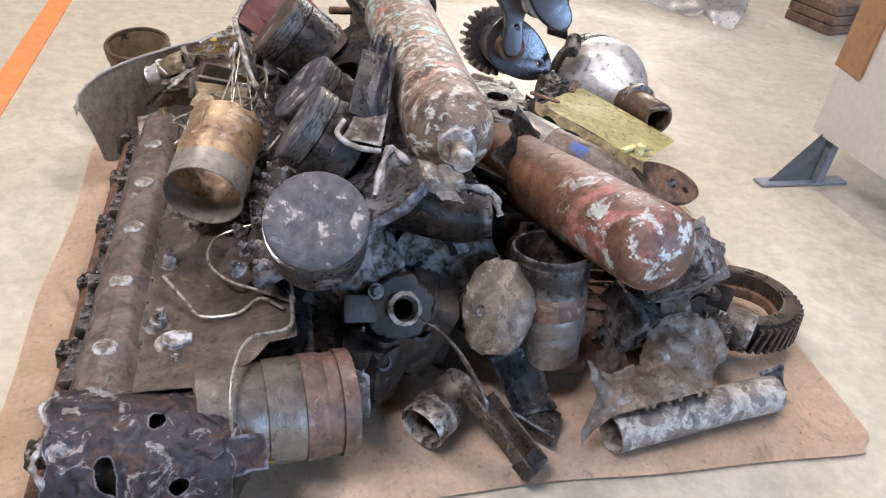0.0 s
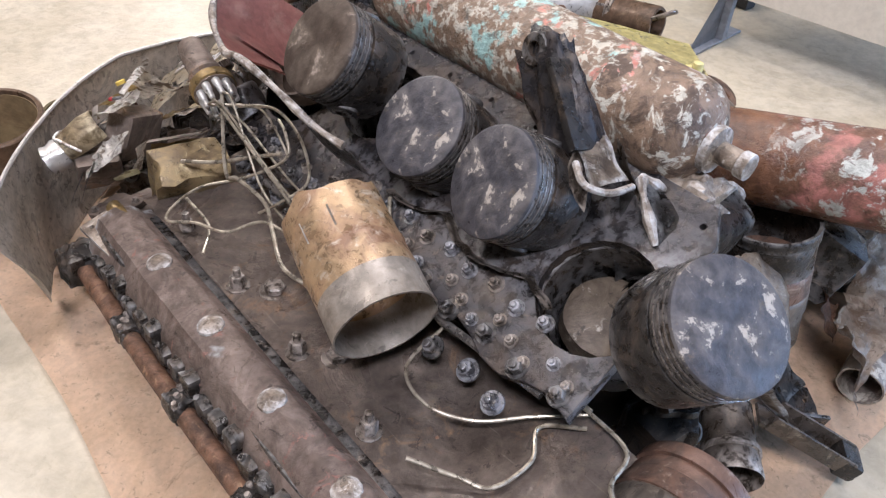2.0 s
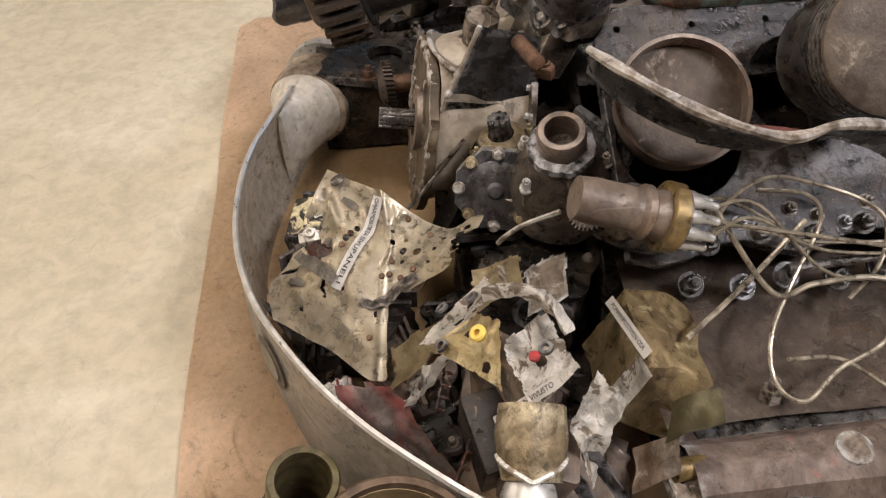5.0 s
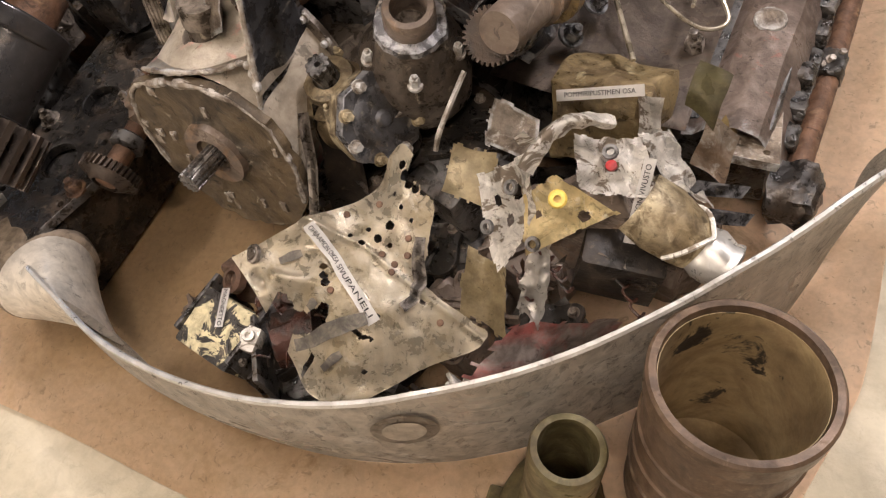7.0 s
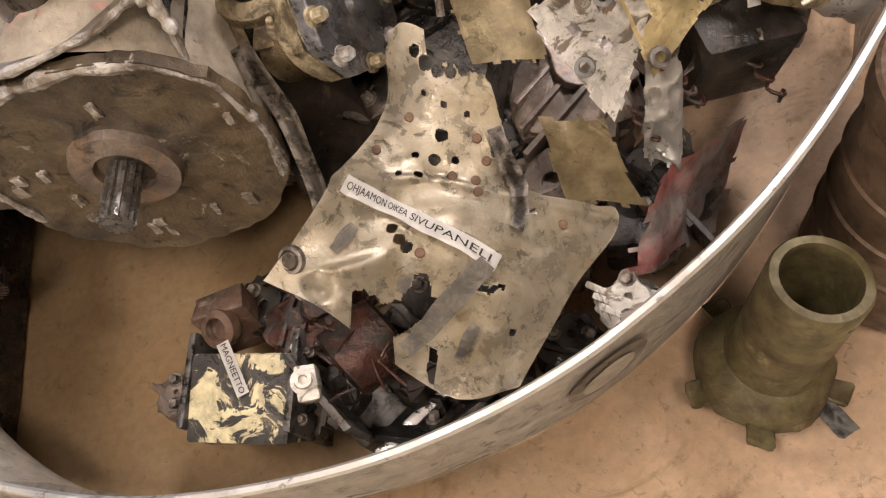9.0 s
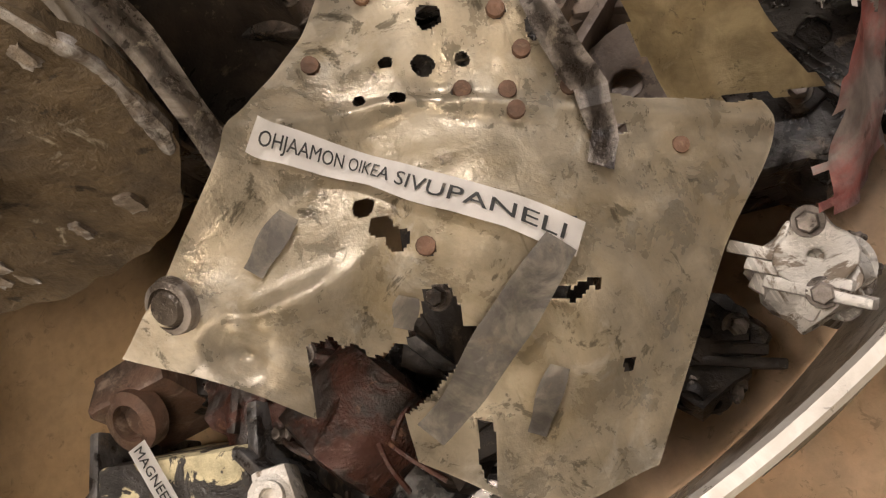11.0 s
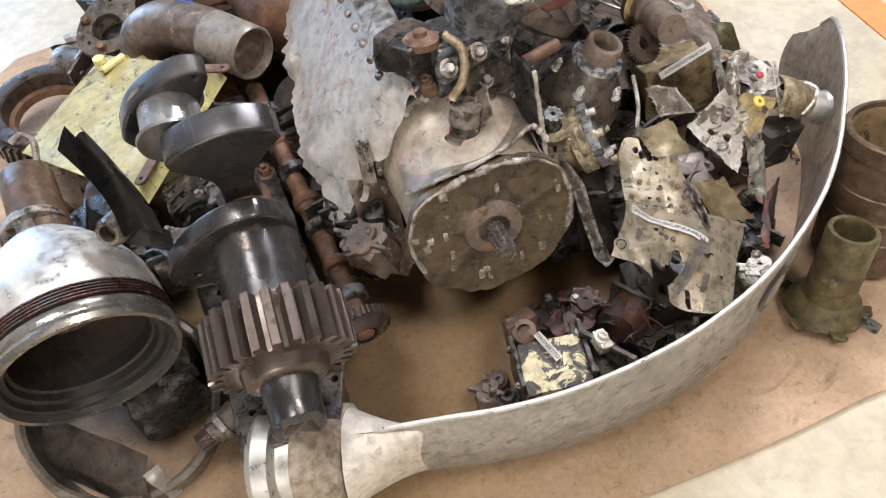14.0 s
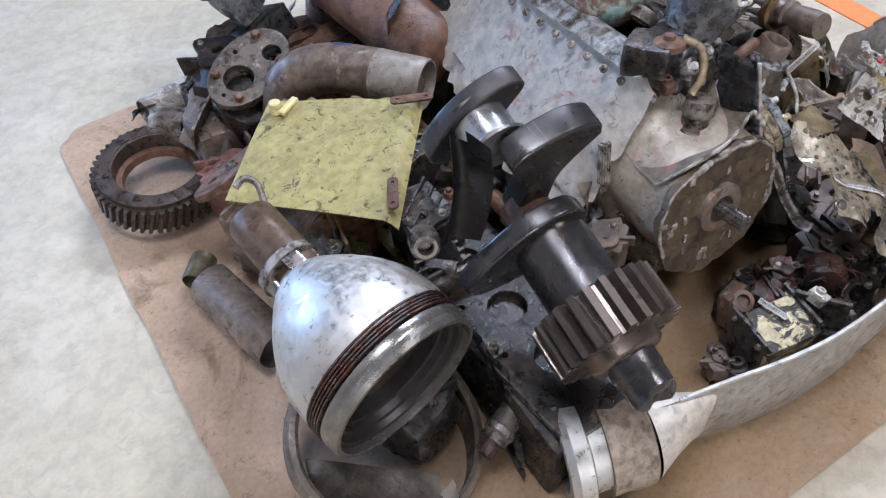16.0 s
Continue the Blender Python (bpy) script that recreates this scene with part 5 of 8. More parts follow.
# ---- pump disc ----
def pump():
    t = thing("gearbox_housing", (0.0, 0.5, 0.05), "corroded round accessory housing with a splined drive shaft", "gearbox")
    n = Vector((0.030, 0.980, 0.150)).normalized()
    c = Vector((0.002, 0.571, 0.270))
    m = axis(c, n)

    def ragged(a, r, z):
        if r > 0.11:
            r *= 1 + 0.045 * noise.noise(Vector((math.cos(a) * 2, math.sin(a) * 2, 1))) + 0.03 * noise.noise(Vector((math.cos(a) * 9, math.sin(a) * 9, 4)))
            top = math.cos(a - 0.15)
            if top > 0.70:
                r *= 1 - 0.16 * (top - 0.70) / 0.30
        return r, z + 0.004 * noise.noise(Vector((math.cos(a) * r * 45, math.sin(a) * r * 45, 2)))

    bm = bmesh.new()
    lathe(bm, m, [(0.002, 0.006), (0.045, 0.004), (0.050, 0.0), (0.075, -0.001), (0.10, 0.001), (0.125, 0.0), (0.136, 0.002), (0.136, -0.010), (0.12, -0.014)], 90, False, ragged)
    part("face_disc", bm, worn("corroded_pump_face", (0.125, 0.090, 0.052), (0.055, 0.040, 0.026), (0.46, 0.41, 0.32), 11, (0.44, 0.62), (0.60, 0.66), 0.15, 0.5, 0.9, 70, pits=0.8), t, "brown corroded face")
    bm = bmesh.new()
    sweep(bm, [m @ Vector((*[ragged(math.tau * k / 44, 0.131 + 0.004 * noise.noise(Vector((k, 1, 2))), 0)[0] * f(math.tau * k / 44) for f in (math.cos, math.sin)], 0.001)) for k in range(-14, 15)], 0.007, 8, 5, lambda s: 0.35 + 1.2 * abs(noise.noise(Vector((s * 9, 0, 3)))) + 0.5 * abs(noise.noise(Vector((s * 41, 2, 3)))))
    part("crust_rim", bm, PALE, t, "pale crusted rim")
    for k in range(14):
        r = random.Random(k + 3)
        a, d = r.uniform(0, math.tau), r.uniform(0.07, 0.125)
        bm = shaped(lump, m @ pose(d * math.cos(a), d * math.sin(a), 0.001), r.uniform(0.008, 0.020), r.uniform(0.006, 0.012), 0.006, k, 0.9, 2)
        part("crust", bm, PALE, t, "pale corrosion crust")
    bm = bmesh.new()
    lathe(bm, m, [(0.048, 0.001), (0.046, 0.010), (0.026, 0.011), (0.024, 0.002)], 36, True)
    part("shaft_seat", bm, BROWNBLK, t)
    part("splined_shaft", shaped(gear, m @ pose(0, 0, 0.004), 0.0155, 0.003, 12, 0.058, 0.002), STEEL, t, "splined shaft")
    back, bn = Vector((0.0, 0.425, 0.290)), Vector((0.05, 0.98, 0.10)).normalized()
    mb = axis(back, bn)
    bm = bmesh.new()
    rings = []
    for k in range(9):
        s = k / 8
        ring = []
        for j in range(56):
            a = math.tau * j / 56
            r = 0.128 - 0.006 * s
            d = Vector((r * math.cos(a), r * math.sin(a), 0))
            v = (mb @ d).lerp(m @ (d + Vector((0, 0, -0.012))), s)
            ring.append(bm.verts.new(v + noise.noise_vector(v * 14) * 0.006))
        rings.append(ring)
    for lo, hi in zip(rings, rings[1:]):
        for j in range(56):
            bm.faces.new((lo[j], lo[(j + 1) % 56], hi[(j + 1) % 56], hi[j]))
    part("body", bm, BODYGREY, t, "grey body with red paint traces")
    bm = bmesh.new()
    lathe(bm, mb, [(0.09, -0.006), (0.140, -0.004), (0.140, 0.004), (0.12, 0.006)], 52)
    fl = part("flange", bm, GREYM, t)
    for k in range(22):
        a = math.tau * k / 22
        part("bolt", shaped(bolt, mb @ pose(0.134 * math.cos(a), 0.134 * math.sin(a), 0.003), 0.005, 0.006), PALE, fl)

    # torn shelf above the disc, with a thick pale lip, and the upright fin beside it
    lip = smooth_line([(0.115, 0.520, 0.345), (0.070, 0.545, 0.380), (0.005, 0.550, 0.392), (-0.050, 0.535, 0.392), (-0.090, 0.525, 0.400), (-0.108, 0.545, 0.372)], 8)
    k = len(lip) - 1

    def shelf(u, v):
        i = min(int(round(u * k)), k)
        p = lip[i]
        q = Vector((p.x * 0.92, 0.430, 0.385 - 2.2 * p.x * p.x))
        w = p.lerp(q, v)
        return w + Vector((0, 0, -0.006 * math.sin(math.pi * v) + 0.003 * noise.noise(w * 30)))

    part("shelf", shaped(sheet, shelf, k, 12, 0.004), BODYGREY, t, "grey shelf above the disc")
    part("torn_lip", shaped(sweep, lip[::3], 0.0055, 8, 4, lambda s: 0.5 + 0.9 * abs(noise.noise(Vector((s * 15, 2, 1))))), PALE, t, "torn pale lip over the disc")

    def fin(u, v):
        p = Vector((-0.100 - 0.006 * v, 0.548 - 0.130 * u - 0.05 * v * (1 - u), 0.352 + 0.125 * v - 0.02 * u * v))
        return p + Vector((0.003 * noise.noise(p * 30), 0, 0))

    part("side_wall", shaped(sheet, fin, 14, 16, 0.006), GLASSY, t, "upright blue-grey fin")
    part("fin_edge", shaped(sweep, [fin(0, v / 8) for v in range(9)], 0.0045, 8, 4, lambda s: 0.7 + 0.5 * abs(noise.noise(Vector((s * 12, 5, 1))))), PALE, t, "pale worn fin edge")
    part("pedestal", shaped(lathe, along((0.004, 0.484, 0.380), (-0.006, 0.478, 0.440)), [(0.034, 0), (0.033, 0.010), (0.024, 0.014), (0.021, 0.030), (0.025, 0.033), (0.024, 0.060)], 24), GREYM, t, "dark pedestal")
    part("threaded_stud", shaped(gear, along((0.155, 0.445, 0.315), (0.150, 0.430, 0.385)), 0.011, 0.0015, 14, 0.075, 0.001), GREYM, t)
    # upper casting: stacked blocks, bars and a broken bearing seat
    t2 = thing("cast_bracket", (0.0, 0.40, 0.35), "broken blue-grey casting with a bolted bearing seat", "casting")
    w = pose(-0.020, 0.385, 0.455, 6, -8, 22)

    def chunk(name, p, turn, size, mat, label="", jag=0.004):
        bm = bmesh.new()
        box(bm, w @ pose(*p, *turn), *size, 0.006)
        bmesh.ops.subdivide_edges(bm, edges=[e for e in bm.edges if e.calc_length() > 0.02], cuts=3, use_grid_fill=True)
        rough_up(bm, jag, 28, size[0] * 90)
        return part(name, bm, mat, t2, label)

    chunk("body", (0, 0, -0.03), (0, 0, 0), (0.120, 0.085, 0.075), GLASSY)
    chunk("lower_body", (-0.030, 0.035, -0.065), (12, 0, -10), (0.085, 0.055, 0.075), GREYM)
    chunk("top_box", (0.070, -0.010, 0.010), (0, 0, 8), (0.075, 0.075, 0.055), BLACK, "black square box")
    chunk("bar", (-0.005, 0.048, 0.005), (0, 0, 4), (0.150, 0.018, 0.026), GLASSY, "flat bridge bar")
    chunk("block", (-0.070, 0.010, 0.000), (0, 10, 0), (0.050, 0.060, 0.060), GREYM)
    part("cap", shaped(lathe, w @ pose(0.070, 0.020, 0.055), [(0.026, 0), (0.026, 0.010), (0.018, 0.014), (0.010, 0.015), (0.009, 0.022), (0.001, 0.023)], 24), RUST, t2, "rusty round cap")
    part("hose", shaped(sweep, [w @ Vector(v) for v in ((0.035, 0.030, 0.06), (0.030, 0.060, 0.045), (0.040, 0.072, 0.01), (0.060, 0.065, -0.02))], 0.007, 10), TANOIL, t2, "tan hose")
    for x, y, z in ((-0.055, 0.055, 0.02), (0.0, 0.060, 0.028), (0.055, 0.056, 0.024), (-0.02, 0.05, -0.03), (0.045, 0.03, -0.01), (-0.075, 0.04, 0.03)):
        mm = w @ axis((x, y, z), (0.1, 0.8, 0.6))
        part("boss", shaped(lathe, mm, [(0.015, -0.012), (0.014, 0.004), (0.009, 0.005), (0.008, 0.001), (0.001, 0.001)], 18), GREYM, t2)
        part("bolt", shaped(bolt, mm, 0.007, 0.009), PALE, t2)
    part("shaft", shaped(lathe, along((0.05, 0.40, 0.425), (-0.075, 0.37, 0.50)), [(0.006, 0), (0.006, 0.14), (0.003, 0.141)], 12), STEEL, t2, "thin bright shaft")
    part("brown_rod", shaped(lathe, along((-0.110, 0.450, 0.455), (-0.172, 0.436, 0.456)), [(0.009, 0), (0.010, 0.003), (0.010, 0.062), (0.007, 0.064)], 14), RUST, t2, "short brown rod")
    part("hanging_flap", shaped(crumple, [(-0.045, 0.470, 0.462), (-0.020, 0.472, 0.458), (-0.018, 0.500, 0.398), (-0.042, 0.498, 0.410)], 14, 14, 0.005, 0.008, 22, 6, 0.10), PALE, t2, "pale hanging flap")
    for q in range(7):
        r = random.Random(q + 40)
        p = w @ Vector((r.uniform(-0.08, 0.09), r.uniform(0.0, 0.065), r.uniform(-0.06, 0.03)))
        part("lug", shaped(scrap_knob, Matrix.Translation(p), r.uniform(0.016, 0.028), q), (RUST, GREYM, PALE)[q % 3], t2)
    # broken cylinder seat on top: a crusted lower body, a torn open shell and its bright cut edge
    ms = axis((-0.072, 0.372, 0.500), (-0.45, 0.10, 0.88), (0.2, -1, 0))
    bm = bmesh.new()
    lump(bm, ms @ pose(0.0, 0, -0.015), 0.135, 0.115, 0.075, 9, 0.9, 4)
    for q in range(10):
        r = random.Random(q + 70)
        lump(bm, ms @ pose(r.uniform(-0.06, 0.06), r.uniform(-0.05, 0.05), r.uniform(-0.03, 0.02)), r.uniform(0.025, 0.045), r.uniform(0.025, 0.04), r.uniform(0.025, 0.04), q, 0.8, 3)
    part("crusted_seat", bm, DECKBLUE, t2, "blue-black crusted seat")

    def torn(a, r, z):
        if z > 0.03:
            z += 0.030 * noise.noise(Vector((math.cos(a) * 2.1, math.sin(a) * 2.1, 5))) + 0.012 * noise.noise(Vector((math.cos(a) * 6, math.sin(a) * 6, 2)))
        return r * (1 + 0.10 * noise.noise(Vector((math.cos(a) * 1.5, math.sin(a) * 1.5, z * 14)))), z

    bm = shaped(lathe, ms, [(0.048, -0.01), (0.056, 0.02), (0.060, 0.05), (0.064, 0.075), (0.057, 0.076), (0.053, 0.05), (0.049, 0.02), (0.042, -0.008)], 48, True, torn, 30, 305)
    part("broken_wall", bm, GLASSY, t2, "broken bearing seat wall")
    rim = []
    for q in range(26):
        a = radians(30 + 275 * q / 25)
        rr, zz = torn(a, 0.0605, 0.076)
        rim.append(ms @ Vector((rr * math.cos(a), rr * math.sin(a), zz)))
    part("cut_edge", shaped(sweep, rim, 0.0042, 7, 4), FLAKED, t2, "bright cut edge")
    part("tongue", shaped(crumple, [rim[0], rim[0] + Vector((0.02, -0.03, 0.005)), ms @ Vector((0.075, -0.03, 0.03)), ms @ Vector((0.045, -0.01, 0.02))], 14, 14, 0.004, 0.006, 20, 3, 0.08), PALE, t2, "pale bent tongue")
    part("eye", shaped(pipe, axis((-0.030, 0.300, 0.480), (-0.75, -0.1, 0.65)), 0.024, 0.011, 0.022, 22), GREYM, t2, "dark eye")


def main_build():
    hall()
    ground_cloth()
    display_board()
    far_things()
    engine()
    pistons()
    torn_casing()
    bottles()
    gold_can()
    liners()
    ring_gear()
    blade()
    crankshaft()
    silver_vessel()
    yellow_plate()
    pump()


main_build()


# ---- writing on paper labels ----
def lettering(text, m, height, parent, material=INK):
    cu = bpy.data.curves.new("words", "FONT")
    cu.body, cu.size, cu.align_x, cu.align_y, cu.extrude, cu.resolution_u = text, height, "CENTER", "CENTER", 0.00008, 3
    ob = bpy.data.objects.new("words", cu)
    me = ob.to_mesh()
    bm = bmesh.new()
    bm.from_mesh(me)
    ob.to_mesh_clear()
    bpy.data.objects.remove(ob)
    bpy.data.curves.remove(cu)
    bm.transform(m)
    return part("lettering", bm, material, parent, "black printed words")


def paper_label(text, a, b, up, height, label):
    a, b = Vector(a), Vector(b)
    x = (b - a).normalized()
    z = Vector(up)
    z = (z - x * z.dot(x)).normalized()
    m = Matrix((x, z.cross(x), z)).transposed().to_4x4()
    m.translation = (a + b) / 2
    w = (b - a).length
    t = thing("paper_label", (a + b) / 2, label, "label", "paper labels")
    bm = bmesh.new()
    sheet(bm, lambda u, v: m @ Vector(((u - 0.5) * w, (v - 0.5) * height, 0.0006 * noise.noise(Vector((u * 4, v, 1))))), 12, 3, 0.0005)
    part("strip", bm, PAPER, t)
    lettering(text, m @ pose(0, 0, 0.0009), min(height * 0.80, 1.42 * w / len(text)), t)


# ---- fragments of many kinds ----
def scrap_bracket(p, turn, size, mat, label, seed=0, holes=3, group=""):
    m = pose(*p, *turn)
    t = thing("metal_bracket", p, label, "bracket", group)
    w, h = size
    out = [(w * x + 0.06 * w * noise.noise(Vector((x * 3, y * 3, seed))), h * y + 0.06 * h * noise.noise(Vector((y * 3, x * 3, seed + 5)))) for x, y in ((-0.5, -0.5), (-0.1, -0.5), (0.3, -0.45), (0.5, -0.5), (0.5, 0.0), (0.42, 0.45), (0.1, 0.5), (-0.2, 0.42), (-0.45, 0.5), (-0.5, 0.1))]
    pts = [(w * (-0.3 + 0.6 * k / max(holes - 1, 1)), h * (0.12 * (-1) ** k), min(w, h) * 0.075) for k in range(holes)]
    part("web", plate(out, pts, 0.005, m), mat, t)
    out2 = [(-w * 0.5, 0), (w * 0.5, 0), (w * 0.46, h * 0.42), (-w * 0.40, h * 0.46)]
    part("flange", plate(out2, [(0, h * 0.2, min(w, h) * 0.07)], 0.005, m @ pose(0, -h * 0.5, 0.003, 82, 0, 0)), mat, t)
    for k in range(2):
        part("bolt", shaped(bolt, m @ pose(w * (0.32 - 0.64 * k), -h * 0.3, 0.004), 0.006, 0.007), GREYM, t)
    return t


def scrap_casting(p, turn, size, mat, label, seed=0, bosses=2, name="cast_fragment", group=""):
    """A broken casting: a squared block and a round barrel, with a bolted flange, ribs, bosses and a torn edge."""
    m = pose(*p, *turn)
    rnd = random.Random(seed * 7 + 1)
    t = thing(name, p, label, "engine fragment", group)
    sx, sy, sz = size
    least = min(size)
    bm = bmesh.new()
    lump(bm, m, sx * 0.80, sy * 0.80, sz * 0.80, seed, 0.40, 3)
    box(bm, m @ pose(sx * rnd.uniform(-0.1, 0.1), sy * rnd.uniform(-0.1, 0.1), -sz * 0.40, rnd.uniform(-8, 8), rnd.uniform(-8, 8), rnd.uniform(0, 90)), sx * 0.66, sy * 0.60, sz * rnd.uniform(0.72, 0.86), least * 0.05, least * 0.02)
    part("body", bm, mat, t)
    d = Vector((rnd.uniform(-1, 1), rnd.uniform(-1, 1), rnd.uniform(0.2, 0.7))).normalized()
    r = least * rnd.uniform(0.22, 0.29)
    long = least * 0.62
    m2 = m @ axis(-d * least * 0.10, d)
    part("barrel", shaped(lathe, m2, [(r * 0.9, 0), (r, long * 0.1), (r, long * 0.55), (r * 1.12, long * 0.58), (r * 1.12, long * 0.66), (r * 0.86, long * 0.68), (r * 0.86, long * 0.95), (r * 0.80, long), (r * 0.55, long), (r * 0.52, long * 0.8), (0.001, long * 0.8)], 28), mat, t)
    for k in range(6):
        a = math.tau * k / 6 + seed
        part("nut", shaped(bolt, m2 @ pose(r * 1.0 * math.cos(a), r * 1.0 * math.sin(a), long * 0.66), 0.0045, 0.006, 0.004), GREYM, t)
    for k in range(bosses):
        a = 2.4 * k + seed
        e = Vector((math.cos(a), math.sin(a), 0.75)).normalized()
        q = Vector((e.x * sx * 0.32, e.y * sy * 0.32, e.z * sz * 0.32))
        rr = 0.12 * least + 0.003
        part("boss", shaped(pipe, m @ axis(q, e), rr, rr * 0.55, 0.22 * least, 20), mat, t)
    for k in range(3):
        part("rib", shaped(box, m @ pose(0, sy * (0.2 * k - 0.2), sz * 0.22, 0, 0, seed * 37), sx * 0.82, 0.006, sz * 0.24, 0.0015, 0.002), mat, t)
    pad = m @ pose(sx * rnd.uniform(-0.2, 0.2), sy * rnd.uniform(-0.2, 0.2), sz * 0.42, rnd.uniform(-15, 15), rnd.uniform(-15, 15), seed * 53)
    w = least * 0.30
    out = [(w * (0.86 + 0.14 * math.cos(4 * a)) * math.cos(a) * 1.3, w * (0.86 + 0.14 * math.cos(4 * a)) * math.sin(a)) for a in (math.tau * k / 28 for k in range(28))]
    part("pad", plate(out, [(0, 0, w * 0.30)], 0.008, pad, 0.0015), mat, t)
    for s in (1, -1):
        part("bolt", shaped(bolt, pad @ pose(s * w * 0.95, 0, 0.004), 0.0055, 0.007), GREYM, t)
    return t


def scrap_pipe(p, q, r, mat, label, name="pipe_stub", flare=0.0, dent=0.03, wall=0.003, category="pipe", group=""):
    t = thing(name, p, label, category, group)
    m, n = along(p, q), span(p, q)
    part("tube", shaped(pipe, m, r, r - wall, n, 30, lambda a, rr, z: ((rr + flare * (z / n) ** 3) * (1 + dent * noise.noise(Vector((math.cos(a) * 1.5, math.sin(a) * 1.5, z * 12)))), z)), mat, t)
    return t, m, n


def scrap_sheet(corners, mat, label, seed=0, amount=0.018, torn=0.12, bulge=0.0, n=24, scale=14, thick=0.0018, name="torn_sheet", group=""):
    return solid(name, shaped(crumple, corners, n, n, thick, amount, scale, seed, torn, bulge), mat, label, "metal sheet", group)


def scrap_strip(pts, width, mat, label, thick=0.003, seed=0, name="bent_strip"):
    line = smooth_line(pts, 7)
    n = len(line) - 1
    bm = bmesh.new()

    def place(u, v):
        i = min(int(round(u * n)), n)
        d = (line[min(i + 1, n)] - line[max(i - 1, 0)]).normalized()
        s = d.cross(Vector((0.25, 0.5, 0.8))).normalized()
        w = width * (1 + 0.25 * noise.noise(Vector((u * 6, v, seed))))
        return line[i] + s * (v - 0.5) * w + d.cross(s) * 0.12 * width * math.sin(math.pi * v)

    sheet(bm, place, n, 5, thick)
    return solid(name, bm, mat, label, "metal strip")


def wire(name, pts, r, mat, label, group):
    bm = bmesh.new()
    sweep(bm, pts, r, 7, 7)
    return solid(name, bm, mat, label, "wire", group)


# ---- front of the pile ----
def front_pile():
    t = thing("gear_cover", (-0.02, -0.39, 0.3), "charred black gear cover with a pale corroded edge", "engine fragment")
    rows = [[(-0.130, -0.390, 0.487), (-0.092, -0.405, 0.466), (-0.020, -0.42, 0.441), (0.052, -0.43, 0.431)], [(-0.156, -0.45, 0.432), (-0.096, -0.475, 0.442), (-0.024, -0.48, 0.413), (0.05, -0.475, 0.397)], [(-0.160, -0.455, 0.385), (-0.092, -0.470, 0.375), (-0.014, -0.470, 0.352), (0.061, -0.455, 0.345)], [(-0.157, -0.42, 0.352), (-0.089, -0.42, 0.337), (-0.014, -0.42, 0.324), (0.061, -0.42, 0.325)]]
    lines = [smooth_line(r, 6) for r in rows]

    def pan(u, v):
        i = min(int(round(u * 18)), 18)
        col = smooth_line([ln[i] for ln in lines], 5)
        p = col[min(int(round(v * 15)), 15)]
        return p + noise.noise_vector(p * 24) * 0.003

    part("body", shaped(sheet, pan, 18, 15, 0.006), BLACK, t)
    part("inner_wall", shaped(crumple, [(-0.15, -0.37, 0.47), (0.06, -0.39, 0.42), (0.06, -0.40, 0.30), (-0.15, -0.40, 0.33)], 14, 10, 0.005, 0.008, 12, 3), BLACK, t)
    bm = bmesh.new()
    sweep(bm, [(-0.157, -0.45, 0.43), *rows[0], (0.075, -0.44, 0.39)], 0.007, 8, 6, lambda s: 0.6 + 0.7 * math.sin(s * 23) ** 2)
    part("broken_edge", bm, PALE, t, "pale corroded edge")
    t = thing("bearing_cap", (-0.04, -0.45, 0.28), "curved dark bearing cap with a worn inner face", "bearing")
    m = axis((-0.045, -0.445, 0.285), (0.05, -0.75, 0.62), (0, 0, 1))
    part("half_ring", shaped(lathe, m, [(0.052, -0.03), (0.074, -0.03), (0.077, 0.0), (0.074, 0.03), (0.052, 0.03), (0.050, 0)], 30, True, None, -75, 120), BLACK, t)
    for k in range(5):
        part("fin", shaped(lathe, m @ pose(0, 0, -0.024 + 0.012 * k), [(0.074, 0), (0.0785, 0.001), (0.0785, 0.005), (0.074, 0.006)], 24, True, None, -60, 40), GREYM, t)
    t = thing("connecting_rod", (-0.10, -0.52, 0.2), "black connecting rod end with a bearing eye", "connecting rod")
    m = axis((-0.105, -0.535, 0.255), (0.15, -0.80, 0.55), (1, 0, 0))
    torn = [0.050 + 0.012 * noise.noise(Vector((math.cos(k * math.tau / 48) * 2.2, math.sin(k * math.tau / 48) * 2.2, 3))) + 0.004 * noise.noise(Vector((k * 0.9, 2, 6))) for k in range(48)]
    out = [(r * math.cos(a) * (1.2 if math.cos(a) < 0 else 1), r * math.sin(a) * (1.1 if math.sin(a) > 0 else 1)) for r, a in ((r, k * math.tau / 48) for k, r in enumerate(torn))]
    part("big_end", plate(out, [(0.0, 0.0, 0.022)], 0.024, m @ pose(0, 0, 0, 8, -10, 0), 0.004), CHAR, t)
    part("eye", shaped(lathe, m @ pose(0, 0, -0.012), [(0.023, 0), (0.030, 0), (0.031, 0.034), (0.023, 0.037)], 28, True), GREYM, t, "worn bearing eye")
    part("shank", shaped(box, m @ pose(-0.075, 0, -0.012), 0.06, 0.05, 0.020, 0.006), CHAR, t)
    part("bolt", shaped(bolt, m @ pose(-0.052, 0.03, 0.018), 0.010, 0.012), BLACK, t)
    t = thing("broken_disc", (0.08, -0.51, 0.17), "broken grey metal disc with a bolt hole", "metal disc")
    m = axis((0.078, -0.520, 0.242), (-0.22, -0.74, 0.62), (0, 0, 1))
    bm = bmesh.new()
